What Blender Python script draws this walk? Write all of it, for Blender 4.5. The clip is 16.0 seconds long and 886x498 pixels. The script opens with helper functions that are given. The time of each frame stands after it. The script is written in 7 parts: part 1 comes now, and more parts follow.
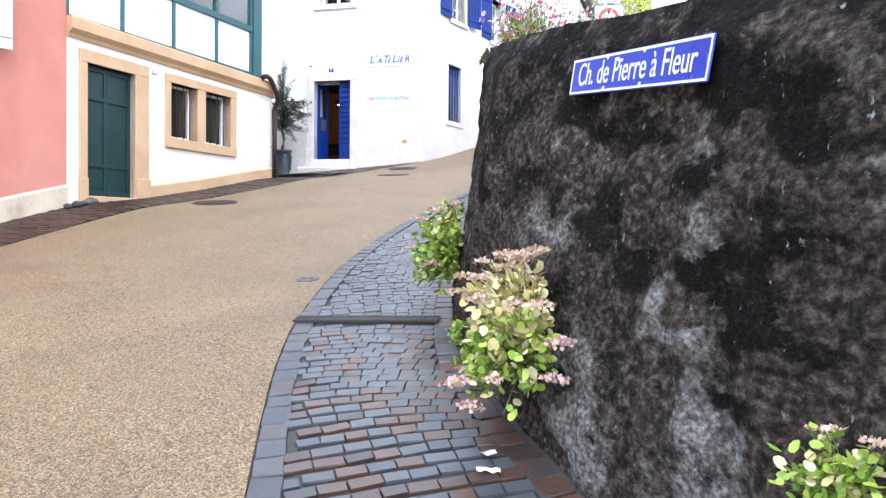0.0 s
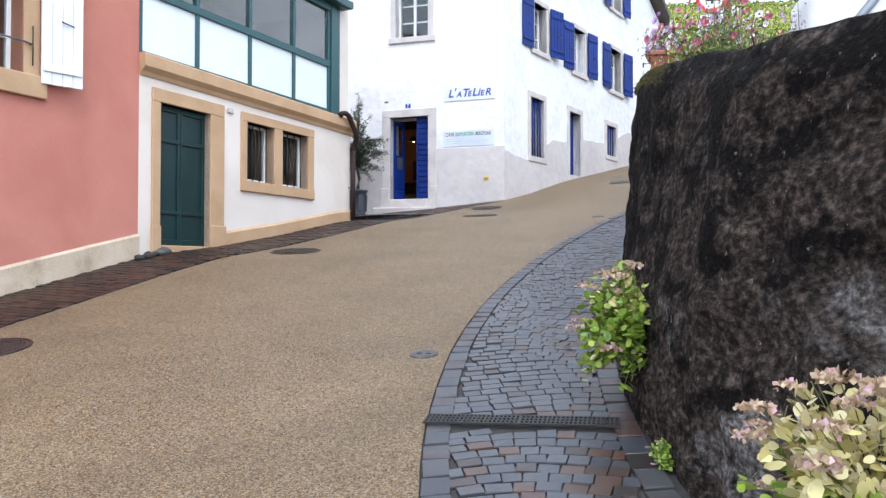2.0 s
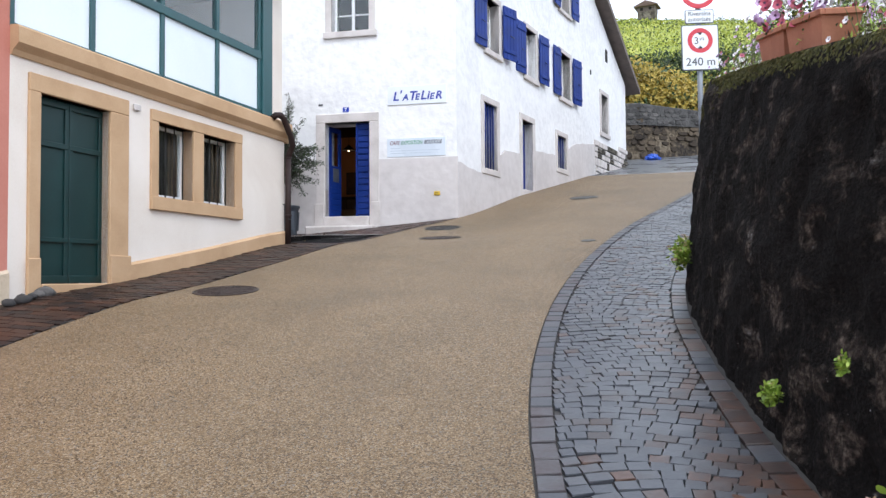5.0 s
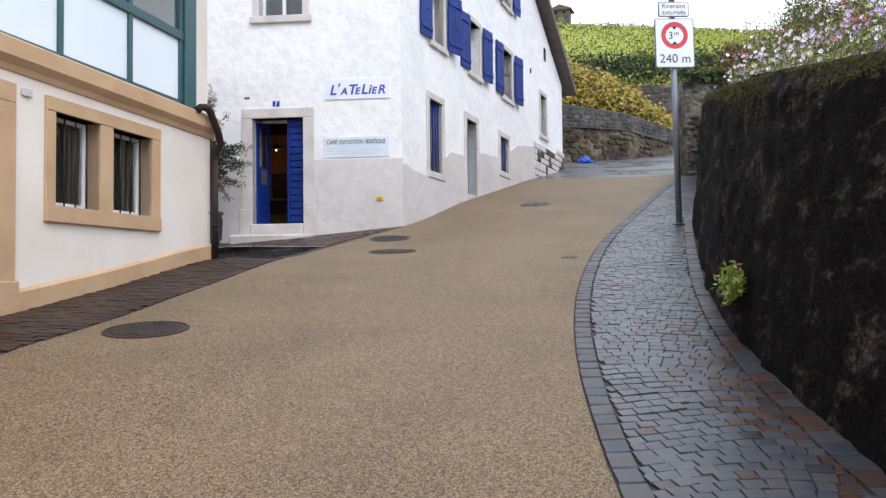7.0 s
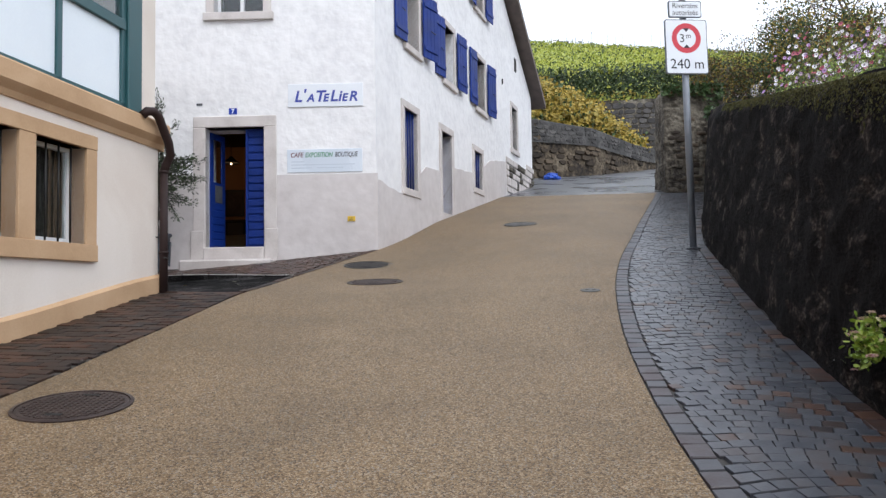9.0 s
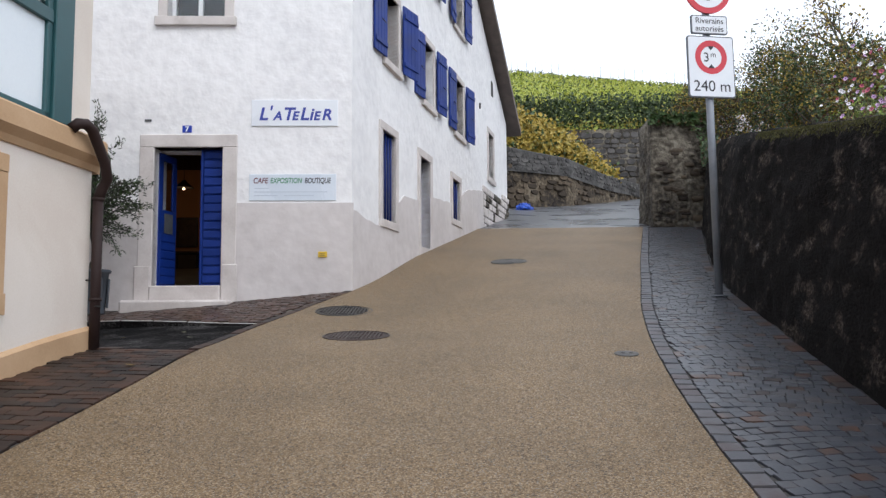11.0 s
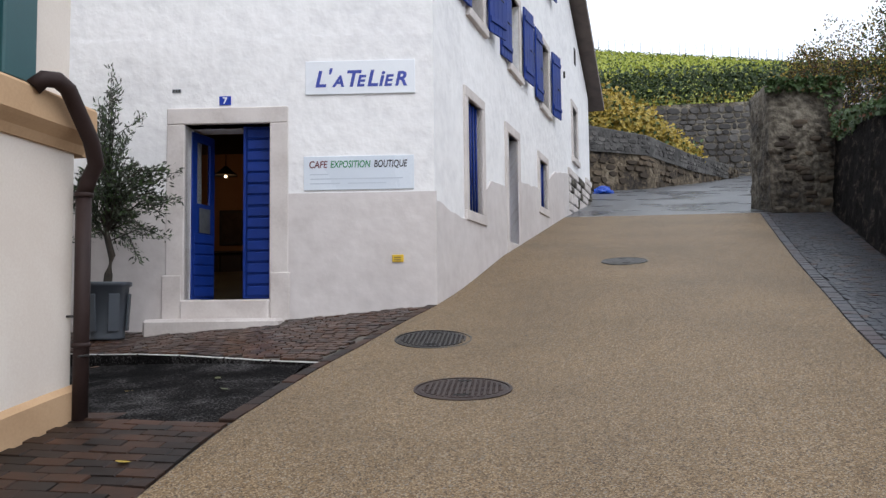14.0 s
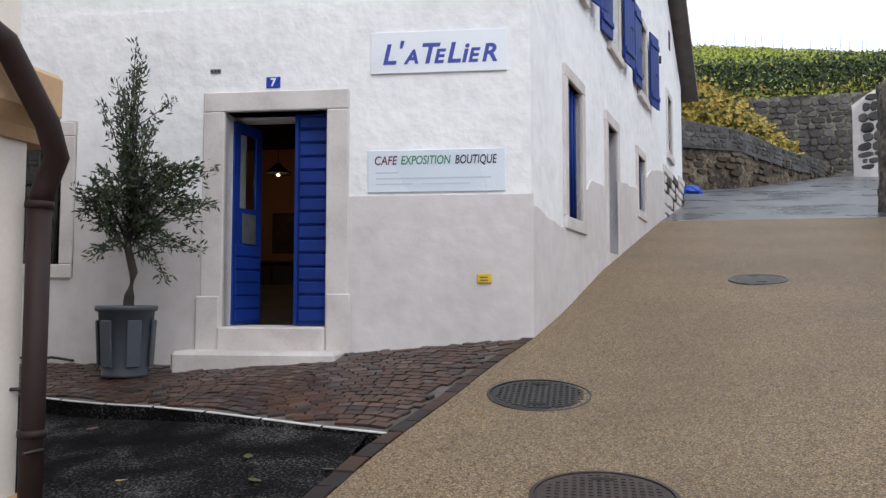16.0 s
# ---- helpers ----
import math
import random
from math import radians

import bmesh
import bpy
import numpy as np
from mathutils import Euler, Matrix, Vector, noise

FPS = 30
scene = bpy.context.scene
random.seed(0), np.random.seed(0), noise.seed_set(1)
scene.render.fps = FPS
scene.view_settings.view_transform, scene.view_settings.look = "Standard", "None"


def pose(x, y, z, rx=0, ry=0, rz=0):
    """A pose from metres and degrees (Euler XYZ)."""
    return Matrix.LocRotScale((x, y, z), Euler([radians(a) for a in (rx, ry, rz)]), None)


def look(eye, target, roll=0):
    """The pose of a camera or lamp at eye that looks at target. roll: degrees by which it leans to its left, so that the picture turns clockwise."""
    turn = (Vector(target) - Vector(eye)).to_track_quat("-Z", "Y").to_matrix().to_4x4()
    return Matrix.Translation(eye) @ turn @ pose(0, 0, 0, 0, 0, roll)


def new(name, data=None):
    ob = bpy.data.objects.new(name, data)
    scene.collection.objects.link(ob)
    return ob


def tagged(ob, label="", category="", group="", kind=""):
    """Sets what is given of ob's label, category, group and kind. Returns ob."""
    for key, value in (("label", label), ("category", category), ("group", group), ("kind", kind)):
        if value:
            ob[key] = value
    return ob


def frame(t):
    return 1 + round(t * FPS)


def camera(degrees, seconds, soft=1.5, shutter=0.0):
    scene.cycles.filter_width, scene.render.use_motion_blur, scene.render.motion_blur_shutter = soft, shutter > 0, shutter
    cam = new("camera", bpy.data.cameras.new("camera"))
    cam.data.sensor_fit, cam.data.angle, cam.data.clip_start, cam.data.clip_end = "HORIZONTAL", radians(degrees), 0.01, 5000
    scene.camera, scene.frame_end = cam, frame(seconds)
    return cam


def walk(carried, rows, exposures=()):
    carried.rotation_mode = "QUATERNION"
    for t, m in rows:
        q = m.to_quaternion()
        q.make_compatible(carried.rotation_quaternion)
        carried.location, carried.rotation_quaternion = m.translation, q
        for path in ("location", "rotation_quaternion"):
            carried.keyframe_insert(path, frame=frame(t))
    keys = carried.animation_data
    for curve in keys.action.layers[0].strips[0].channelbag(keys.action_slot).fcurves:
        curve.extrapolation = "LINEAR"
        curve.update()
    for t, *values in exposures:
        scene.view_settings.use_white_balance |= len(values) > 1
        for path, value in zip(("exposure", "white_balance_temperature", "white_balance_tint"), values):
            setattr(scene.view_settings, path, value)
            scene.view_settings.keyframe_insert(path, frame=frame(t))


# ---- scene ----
cam = camera(58.3, 16.0, 1.4)
METRES, EYE, TILT, LEAN, TURN = 13.0, 1.5, 0.0, 0.0, 17.0
ROWS = [
    (0.0, 0.0, 0.0, 0.0, 0.01, -1.19, -0.58),
    (0.5, -0.0045, 0.0206, 0.0041, 5.75, -0.92, -0.06),
    (1.0, -0.016, 0.0406, 0.0053, 7.15, 0.04, -1.56),
    (1.5, -0.0349, 0.0635, 0.0098, 5.4, 0.81, 1.07),
    (2.0, -0.0442, 0.0928, 0.0146, 4.32, 1.29, -0.01),
    (2.5, -0.0549, 0.1188, 0.0181, 6.0, 1.95, -1.62),
    (3.0, -0.0713, 0.1441, 0.0241, -0.43, 1.53, -0.72),
    (3.5, -0.0811, 0.1728, 0.0269, -1.23, 1.09, 0.08),
    (6.0, -0.1292, 0.3205, 0.0483, -4.83, 2.73, 1.99),
    (6.5, -0.14, 0.3494, 0.0526, -9.27, 2.04, 0.32),
    (7.0, -0.146, 0.3824, 0.0599, -8.36, 2.01, 0.61),
    (7.5, -0.155, 0.4125, 0.063, -8.22, 2.52, 1.13),
    (8.0, -0.162, 0.441, 0.0678, -10.67, 2.58, 0.81),
    (8.5, -0.1625, 0.4718, 0.075, -11.42, 2.9, 1.28),
    (9.0, -0.1673, 0.5031, 0.0775, -12.11, 3.07, 0.91),
    (11.5, -0.1729, 0.6559, 0.1054, -15.58, 5.13, 0.42),
    (12.0, -0.1748, 0.6888, 0.1093, -14.42, 4.68, 0.01),
    (12.5, -0.1747, 0.72, 0.1148, -13.5, 3.78, 1.15),
    (13.0, -0.1688, 0.753, 0.1221, -11.34, 3.22, 0.41),
    (13.5, -0.1686, 0.7871, 0.1255, -12.31, 3.48, 0.01),
    (14.0, -0.1687, 0.818, 0.1315, -11.62, 3.8, 0.69),
    (14.5, -0.1642, 0.8537, 0.138, -9.27, 3.82, 0.15),
    (15.0, -0.166, 0.8891, 0.1424, -8.3, 3.27, 1.03),
    (15.5, -0.167, 0.9214, 0.1465, -8.21, 3.27, 0.7),
    (16.0, -0.1651, 0.9524, 0.1536, -7.19, 3.66, -0.03),
]
EXPOSURES = [(0.0, 1.48, 5920, 9), (0.5, 1.2, 5930, 9), (1.0, 1.0, 5950, 9), (1.5, 0.9, 5970, 9), (3.5, 0.8, 6120, 9), (6.0, 0.64, 6270, 9.6), (7.0, 0.56, 6370, 10), (9.0, 0.42, 6400, 10), (11.5, 0.27, 6460, 10), (13.0, 0.26, 6470, 10), (16.0, 0.25, 6440, 10)]
walk(cam, [(t, pose(0, 0, EYE, TILT, LEAN, TURN) @ pose(METRES * x, METRES * y, METRES * z, 90 + pitch, roll, yaw)) for t, x, y, z, yaw, pitch, roll in ROWS], EXPOSURES)

# ---- world and light: a bright overcast day ----
world = bpy.data.worlds.new("overcast_sky")
scene.world = world
world.use_nodes = True
wn, wl = world.node_tree.nodes, world.node_tree.links
SUN_ELEV, SUN_ROT = radians(50), radians(150)
sky = wn.new("ShaderNodeTexSky")
sky.sky_type, sky.sun_disc, sky.sun_elevation, sky.sun_rotation = "NISHITA", False, SUN_ELEV, SUN_ROT
sky.air_density, sky.dust_density, sky.ozone_density = 1.0, 4.0, 1.0
cloud = wn.new("ShaderNodeHueSaturation")
cloud.inputs["Saturation"].default_value = 0.3
wl.new(sky.outputs[0], cloud.inputs["Color"])
veil = wn.new("ShaderNodeMix")
veil.data_type = "RGBA"
veil.inputs[0].default_value = 0.75
veil.inputs[7].default_value = (8.2, 8.8, 9.9, 1)
wl.new(cloud.outputs[0], veil.inputs[6])
wl.new(veil.outputs[2], wn["Background"].inputs["Color"])
wn["Background"].inputs["Strength"].default_value = 0.15
sun_data = bpy.data.lights.new("sun", "SUN")
sun_data.energy, sun_data.angle, sun_data.color = 0.6, radians(25), (1.0, 0.98, 0.96)
sun = new("sun", sun_data)
sun.matrix_world = look((0, 0, 30), Vector((0, 0, 30)) - Vector((math.sin(SUN_ROT) * math.cos(SUN_ELEV), math.cos(SUN_ROT) * math.cos(SUN_ELEV), math.sin(SUN_ELEV))))


# ---- materials ----
def material(name, colours, scale=3.0, rough=0.8, bump=0.2, fine=60.0, metal=0.0, space="world", distort=0.5, spread=0.0, fine_mix=0.35, bump_dist=0.01, rough_var=0.1, spec=0.5):
    """A surface whose colour wanders between the given ones at a coarse and a fine scale, with a fine relief."""
    m = bpy.data.materials.new(name)
    m.use_nodes = True
    n, l = m.node_tree.nodes, m.node_tree.links
    b = n["Principled BSDF"]
    co = n.new("ShaderNodeNewGeometry").outputs["Position"] if space == "world" else n.new("ShaderNodeTexCoord").outputs["Object"]
    big = n.new("ShaderNodeTexNoise")
    big.inputs["Scale"].default_value, big.inputs["Detail"].default_value, big.inputs["Distortion"].default_value = scale, 6, distort
    small = n.new("ShaderNodeTexNoise")
    small.inputs["Scale"].default_value, small.inputs["Detail"].default_value = fine, 4
    l.new(co, big.inputs["Vector"]), l.new(co, small.inputs["Vector"])
    mix = n.new("ShaderNodeMath")
    mix.operation = "MULTIPLY_ADD"
    mix.inputs[1].default_value = fine_mix
    l.new(small.outputs["Fac"], mix.inputs[0])
    scaled = n.new("ShaderNodeMath")
    scaled.operation = "MULTIPLY_ADD"
    scaled.inputs[1].default_value, scaled.inputs[2].default_value = 1.0, -fine_mix / 2
    l.new(big.outputs["Fac"], scaled.inputs[0])
    l.new(scaled.outputs[0], mix.inputs[2])
    value = mix.outputs[0]
    if spread:
        info = n.new("ShaderNodeObjectInfo")
        isl = n.new("ShaderNodeNewGeometry")
        both = n.new("ShaderNodeMath")
        both.operation = "ADD"
        l.new(info.outputs["Random"], both.inputs[0]), l.new(isl.outputs["Random Per Island"], both.inputs[1])
        fr = n.new("ShaderNodeMath")
        fr.operation = "FRACT"
        l.new(both.outputs[0], fr.inputs[0])
        mm = n.new("ShaderNodeMapRange")
        mm.inputs["To Min"].default_value, mm.inputs["To Max"].default_value = -spread, spread
        l.new(fr.outputs[0], mm.inputs["Value"])
        ad = n.new("ShaderNodeMath")
        ad.operation = "ADD"
        l.new(value, ad.inputs[0]), l.new(mm.outputs[0], ad.inputs[1])
        value = ad.outputs[0]
    ramp = n.new("ShaderNodeValToRGB")
    e = ramp.color_ramp.elements
    while len(e) < len(colours):
        e.new(0.5)
    for i, c in enumerate(colours):
        e[i].position = 0.3 + 0.4 * i / max(1, len(colours) - 1) if not spread else 0.1 + 0.8 * i / max(1, len(colours) - 1)
        e[i].color = (*c, 1)
    l.new(value, ramp.inputs[0])
    l.new(ramp.outputs[0], b.inputs["Base Color"])
    rr = n.new("ShaderNodeMapRange")
    rr.inputs["To Min"].default_value, rr.inputs["To Max"].default_value = max(0.03, rough - rough_var), min(1, rough + rough_var)
    l.new(big.outputs["Fac"], rr.inputs["Value"])
    l.new(rr.outputs[0], b.inputs["Roughness"])
    b.inputs["Metallic"].default_value = metal
    b.inputs["Specular IOR Level"].default_value = spec
    if bump:
        bp = n.new("ShaderNodeBump")
        bp.inputs["Strength"].default_value, bp.inputs["Distance"].default_value = bump, bump_dist
        l.new(mix.outputs[0], bp.inputs["Height"])
        l.new(bp.outputs[0], b.inputs["Normal"])
    return m


def glass_material(name, tint=(0.9, 0.95, 0.95), rough=0.02):
    m = bpy.data.materials.new(name)
    m.use_nodes = True
    b = m.node_tree.nodes["Principled BSDF"]
    b.inputs["Base Color"].default_value = (*tint, 1)
    b.inputs["Transmission Weight"].default_value = 1.0
    b.inputs["Roughness"].default_value, b.inputs["IOR"].default_value = rough, 1.5
    return m


def gravel_material():
    """Resin-bound beige grit: small pale and brown grains in a tan binder, worn smooth in patches."""
    m = bpy.data.materials.new("resin_gravel")
    m.use_nodes = True
    n, l = m.node_tree.nodes, m.node_tree.links
    b = n["Principled BSDF"]
    co = n.new("ShaderNodeNewGeometry").outputs["Position"]
    vor = n.new("ShaderNodeTexVoronoi")
    vor.inputs["Scale"].default_value = 130
    l.new(co, vor.inputs["Vector"])
    sep = n.new("ShaderNodeSeparateColor")
    l.new(vor.outputs["Color"], sep.inputs[0])
    ramp = n.new("ShaderNodeValToRGB")
    e = ramp.color_ramp.elements
    for i, (p, c) in enumerate(((0.0, (0.05, 0.032, 0.016)), (0.3, (0.135, 0.083, 0.036)), (0.62, (0.2, 0.131, 0.063)), (0.85, (0.33, 0.25, 0.155)), (1.0, (0.15, 0.145, 0.13)))):
        if i > 1:
            e.new(p)
    for i, (p, c) in enumerate(((0.0, (0.05, 0.032, 0.016)), (0.3, (0.135, 0.083, 0.036)), (0.62, (0.2, 0.131, 0.063)), (0.85, (0.33, 0.25, 0.155)), (1.0, (0.15, 0.145, 0.13)))):
        e[i].position, e[i].color = p, (*c, 1)
    l.new(sep.outputs[0], ramp.inputs[0])
    big = n.new("ShaderNodeTexNoise")
    big.inputs["Scale"].default_value, big.inputs["Detail"].default_value = 0.9, 5
    l.new(co, big.inputs["Vector"])
    tone = n.new("ShaderNodeMapRange")
    tone.inputs["From Min"].default_value, tone.inputs["From Max"].default_value = 0.3, 0.7
    tone.inputs["To Min"].default_value, tone.inputs["To Max"].default_value = 0.82, 1.12
    l.new(big.outputs["Fac"], tone.inputs["Value"])
    mul = n.new("ShaderNodeMix")
    mul.data_type, mul.blend_type = "RGBA", "MULTIPLY"
    mul.inputs[0].default_value = 1.0
    l.new(ramp.outputs[0], mul.inputs[6]), l.new(tone.outputs[0], mul.inputs[7])
    l.new(mul.outputs[2], b.inputs["Base Color"])
    b.inputs["Roughness"].default_value = 0.62
    b.inputs["Specular IOR Level"].default_value = 0.4
    bp = n.new("ShaderNodeBump")
    bp.inputs["Strength"].default_value, bp.inputs["Distance"].default_value = 0.7, 0.004
    bp.invert = True
    l.new(vor.outputs["Distance"], bp.inputs["Height"])
    l.new(bp.outputs[0], b.inputs["Normal"])
    return m


def weathered_wall_material():
    """Old roughcast blackened by lichen: near-black crust, brown render, pale bare and limed patches."""
    m = bpy.data.materials.new("blackened_roughcast")
    m.use_nodes = True
    n, l = m.node_tree.nodes, m.node_tree.links
    b = n["Principled BSDF"]
    co = n.new("ShaderNodeNewGeometry").outputs["Position"]

    def noise_at(scale, detail, dist=0.0, stretch=(0.55, 0.55, 1.2)):
        t = n.new("ShaderNodeTexNoise")
        t.inputs["Scale"].default_value, t.inputs["Detail"].default_value, t.inputs["Distortion"].default_value = scale, detail, dist
        t.inputs["Roughness"].default_value = 0.65
        if stretch:
            mp = n.new("ShaderNodeMapping")
            mp.inputs["Scale"].default_value = stretch
            l.new(co, mp.inputs["Vector"]), l.new(mp.outputs[0], t.inputs["Vector"])
        else:
            l.new(co, t.inputs["Vector"])
        return t.outputs["Fac"]

    def ramp_of(fac, stops):
        r = n.new("ShaderNodeValToRGB")
        e = r.color_ramp.elements
        while len(e) < len(stops):
            e.new(0.5)
        for i, (p, c) in enumerate(stops):
            e[i].position, e[i].color = p, (*c, 1)
        l.new(fac, r.inputs[0])
        return r.outputs[0]

    def mixed(fac, a, c):
        x = n.new("ShaderNodeMix")
        x.data_type = "RGBA"
        l.new(fac, x.inputs[0]), l.new(a, x.inputs[6]), l.new(c, x.inputs[7])
        return x.outputs[2]

    iso = (0.8, 0.8, 1.15)
    crust = ramp_of(noise_at(30, 12, 0.0, iso), ((0.36, (0.009, 0.0075, 0.007)), (0.47, (0.031, 0.025, 0.021)), (0.56, (0.076, 0.061, 0.05)), (0.68, (0.17, 0.142, 0.116))))
    pale = ramp_of(noise_at(42, 12, 0.0, iso), ((0.36, (0.05, 0.046, 0.042)), (0.5, (0.17, 0.16, 0.15)), (0.66, (0.38, 0.38, 0.38))))
    black = ramp_of(noise_at(55, 10, 0.0, iso), ((0.42, (0.0025, 0.002, 0.002)), (0.58, (0.008, 0.0065, 0.006)), (0.7, (0.035, 0.028, 0.025))))
    sep = n.new("ShaderNodeSeparateXYZ")
    l.new(co, sep.inputs[0])

    def math_node(op, a, c):
        k = n.new("ShaderNodeMath")
        k.operation = op
        for slot, val in zip(k.inputs, (a, c)):
            if isinstance(val, (int, float)):
                slot.default_value = val
            else:
                l.new(val, slot)
        return k.outputs[0]

    # lime has bled out near the foot of the lower stretch; the upper stretch is crusted over
    rise = math_node("SUBTRACT", sep.outputs["Z"], math_node("MULTIPLY", sep.outputs["Y"], 0.172))
    low = math_node("MULTIPLY", math_node("SUBTRACT", 0.75, rise), 0.085)
    fade = n.new("ShaderNodeMapRange")
    fade.inputs["From Min"].default_value, fade.inputs["From Max"].default_value = 4.2, 6.8
    fade.inputs["To Min"].default_value, fade.inputs["To Max"].default_value = 1.0, 0.0
    l.new(sep.outputs["Y"], fade.inputs["Value"])
    lime = math_node("MULTIPLY", low, fade.outputs[0])
    drift = math_node("MULTIPLY", math_node("SUBTRACT", fade.outputs[0], 0.5), 0.13)
    worn = ramp_of(math_node("ADD", math_node("ADD", noise_at(2.4, 15, 0.0, iso), lime), math_node("MULTIPLY", drift, 0.6)), ((0.585, (0, 0, 0)), (0.66, (1, 1, 1))))
    col = mixed(worn, crust, pale)
    tar = ramp_of(math_node("SUBTRACT", noise_at(4.2, 15, 0.0, (0.7, 0.7, 1.3)), math_node("ADD", lime, drift)), ((0.45, (0, 0, 0)), (0.53, (1, 1, 1))))
    col = mixed(tar, col, black)
    specks = ramp_of(math_node("ADD", noise_at(24, 12, 0.0, (1.0, 1.0, 0.8)), math_node("MULTIPLY", math_node("SUBTRACT", drift, 0.065), 0.4)), ((0.645, (0, 0, 0)), (0.665, (1, 1, 1))))
    col = mixed(specks, col, pale)
    l.new(col, b.inputs["Base Color"])
    b.inputs["Roughness"].default_value = 0.92
    b.inputs["Specular IOR Level"].default_value = 0.12
    bp = n.new("ShaderNodeBump")
    bp.inputs["Strength"].default_value, bp.inputs["Distance"].default_value = 1.0, 0.045
    l.new(noise_at(22, 15, 0.0, (0.8, 0.8, 1.3)), bp.inputs["Height"])
    l.new(bp.outputs[0], b.inputs["Normal"])
    return m


M = {}
M["road"] = gravel_material()
M["black_wall"] = weathered_wall_material()
M["white"] = material("white_limewash", [(0.76, 0.755, 0.765), (0.82, 0.815, 0.82), (0.86, 0.855, 0.86)], 0.7, 0.9, 0.4, 6.5, fine_mix=0.9, bump_dist=0.055, spec=0.2, distort=1.2)
M["dado"] = material("greyish_pink_limewash", [(0.57, 0.53, 0.52), (0.615, 0.575, 0.565), (0.655, 0.615, 0.605)], 1.0, 0.9, 0.3, 6, fine_mix=0.8, bump_dist=0.035, spec=0.2)
M["cream"] = material("cream_render", [(0.7, 0.62, 0.55), (0.76, 0.69, 0.62), (0.8, 0.73, 0.67)], 1.0, 0.9, 0.15, 70, spec=0.2)
M["pink"] = material("salmon_render", [(0.48, 0.185, 0.14), (0.53, 0.215, 0.165), (0.57, 0.245, 0.19)], 1.2, 0.9, 0.2, 60, spec=0.2)
M["stone_trim"] = material("ochre_painted_stone", [(0.46, 0.3, 0.175), (0.52, 0.345, 0.205), (0.56, 0.38, 0.235)], 2.2, 0.85, 0.2, 60, spec=0.2)
M["plinth"] = material("stained_stone_plinth", [(0.42, 0.33, 0.24), (0.58, 0.47, 0.35), (0.66, 0.55, 0.43)], 3.0, 0.9, 0.3, 40, spec=0.2)
M["pale_stone"] = material("pale_grey_painted_stone", [(0.52, 0.475, 0.455), (0.595, 0.55, 0.53), (0.65, 0.605, 0.585)], 2.5, 0.9, 0.25, 40, spec=0.2)
M["green_paint"] = material("dark_green_paint", [(0.002, 0.022, 0.022), (0.003, 0.028, 0.028), (0.005, 0.035, 0.034)], 2.5, 0.45, 0.08, 90)
M["teal_paint"] = material("teal_green_metal", [(0.016, 0.072, 0.08), (0.022, 0.088, 0.098)], 3, 0.4, 0.03, 80)
M["blue_paint"] = material("blue_shutter_paint", [(0.003, 0.022, 0.16), (0.005, 0.028, 0.2), (0.008, 0.036, 0.24)], 2.0, 0.55, 0.1, 60, spec=0.25)
M["white_paint"] = material("white_gloss_paint", [(0.76, 0.77, 0.79), (0.82, 0.83, 0.84)], 3, 0.4, 0.03, 60)
M["panel_white"] = material("white_infill_panel", [(0.74, 0.8, 0.85), (0.8, 0.86, 0.9)], 0.8, 0.35, 0.02, 40)
# near-black colour stands in for shade in unlit rooms, windows and slots
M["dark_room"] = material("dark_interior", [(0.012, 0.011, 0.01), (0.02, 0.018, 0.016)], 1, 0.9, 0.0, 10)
M["glass"] = glass_material("window_glass")
M["iron"] = material("dark_iron", [(0.03, 0.03, 0.033), (0.06, 0.055, 0.05)], 6, 0.5, 0.1, 90, metal=0.6)
M["cast_iron"] = material("rusty_cast_iron", [(0.028, 0.018, 0.016), (0.045, 0.03, 0.026), (0.065, 0.045, 0.038)], 8, 0.55, 0.25, 120, metal=0.3)
M["grey_metal"] = material("grey_sign_metal", [(0.2, 0.22, 0.25), (0.26, 0.28, 0.31)], 6, 0.45, 0.05, 90, metal=0.4)
M["galv"] = material("galvanised_steel", [(0.09, 0.1, 0.115), (0.15, 0.16, 0.18)], 9, 0.5, 0.05, 90, metal=0.3)
M["brown_pipe"] = material("brown_painted_pipe", [(0.024, 0.013, 0.012), (0.036, 0.021, 0.019)], 5, 0.62, 0.06, 80, spec=0.25)
M["sett_grey"] = material("wet_grey_setts", [(0.035, 0.039, 0.05), (0.048, 0.052, 0.063), (0.061, 0.064, 0.073), (0.062, 0.054, 0.055)], 5, 0.36, 0.35, 45, spread=0.26, bump_dist=0.008, rough_var=0.15)
M["sett_red"] = material("wet_red_brown_setts", [(0.026, 0.022, 0.023), (0.048, 0.031, 0.026), (0.082, 0.04, 0.025), (0.042, 0.036, 0.037)], 5, 0.36, 0.35, 45, spread=0.34, bump_dist=0.008, rough_var=0.15)
M["brick"] = material("dark_brown_paving_brick", [(0.011, 0.008, 0.007), (0.02, 0.011, 0.008), (0.04, 0.019, 0.011), (0.062, 0.027, 0.015)], 4, 0.55, 0.3, 50, spread=0.34, bump_dist=0.006, spec=0.35)
M["kerb"] = material("grey_kerb_stone", [(0.045, 0.048, 0.058), (0.062, 0.064, 0.073), (0.075, 0.073, 0.079), (0.06, 0.046, 0.048)], 4, 0.5, 0.35, 45, spread=0.42, bump_dist=0.008)
M["joint"] = material("dark_joint_sand", [(0.03, 0.028, 0.027), (0.058, 0.053, 0.048)], 10, 0.85, 0.4, 90)
M["cover_grey"] = material("worn_grey_iron", [(0.06, 0.058, 0.056), (0.1, 0.097, 0.093), (0.15, 0.145, 0.14)], 14, 0.6, 0.2, 90, metal=0.1, spec=0.3)
M["bag_black"] = material("black_plastic_sack", [(0.01, 0.011, 0.014), (0.02, 0.021, 0.026)], 9, 0.3, 0.5, 25)
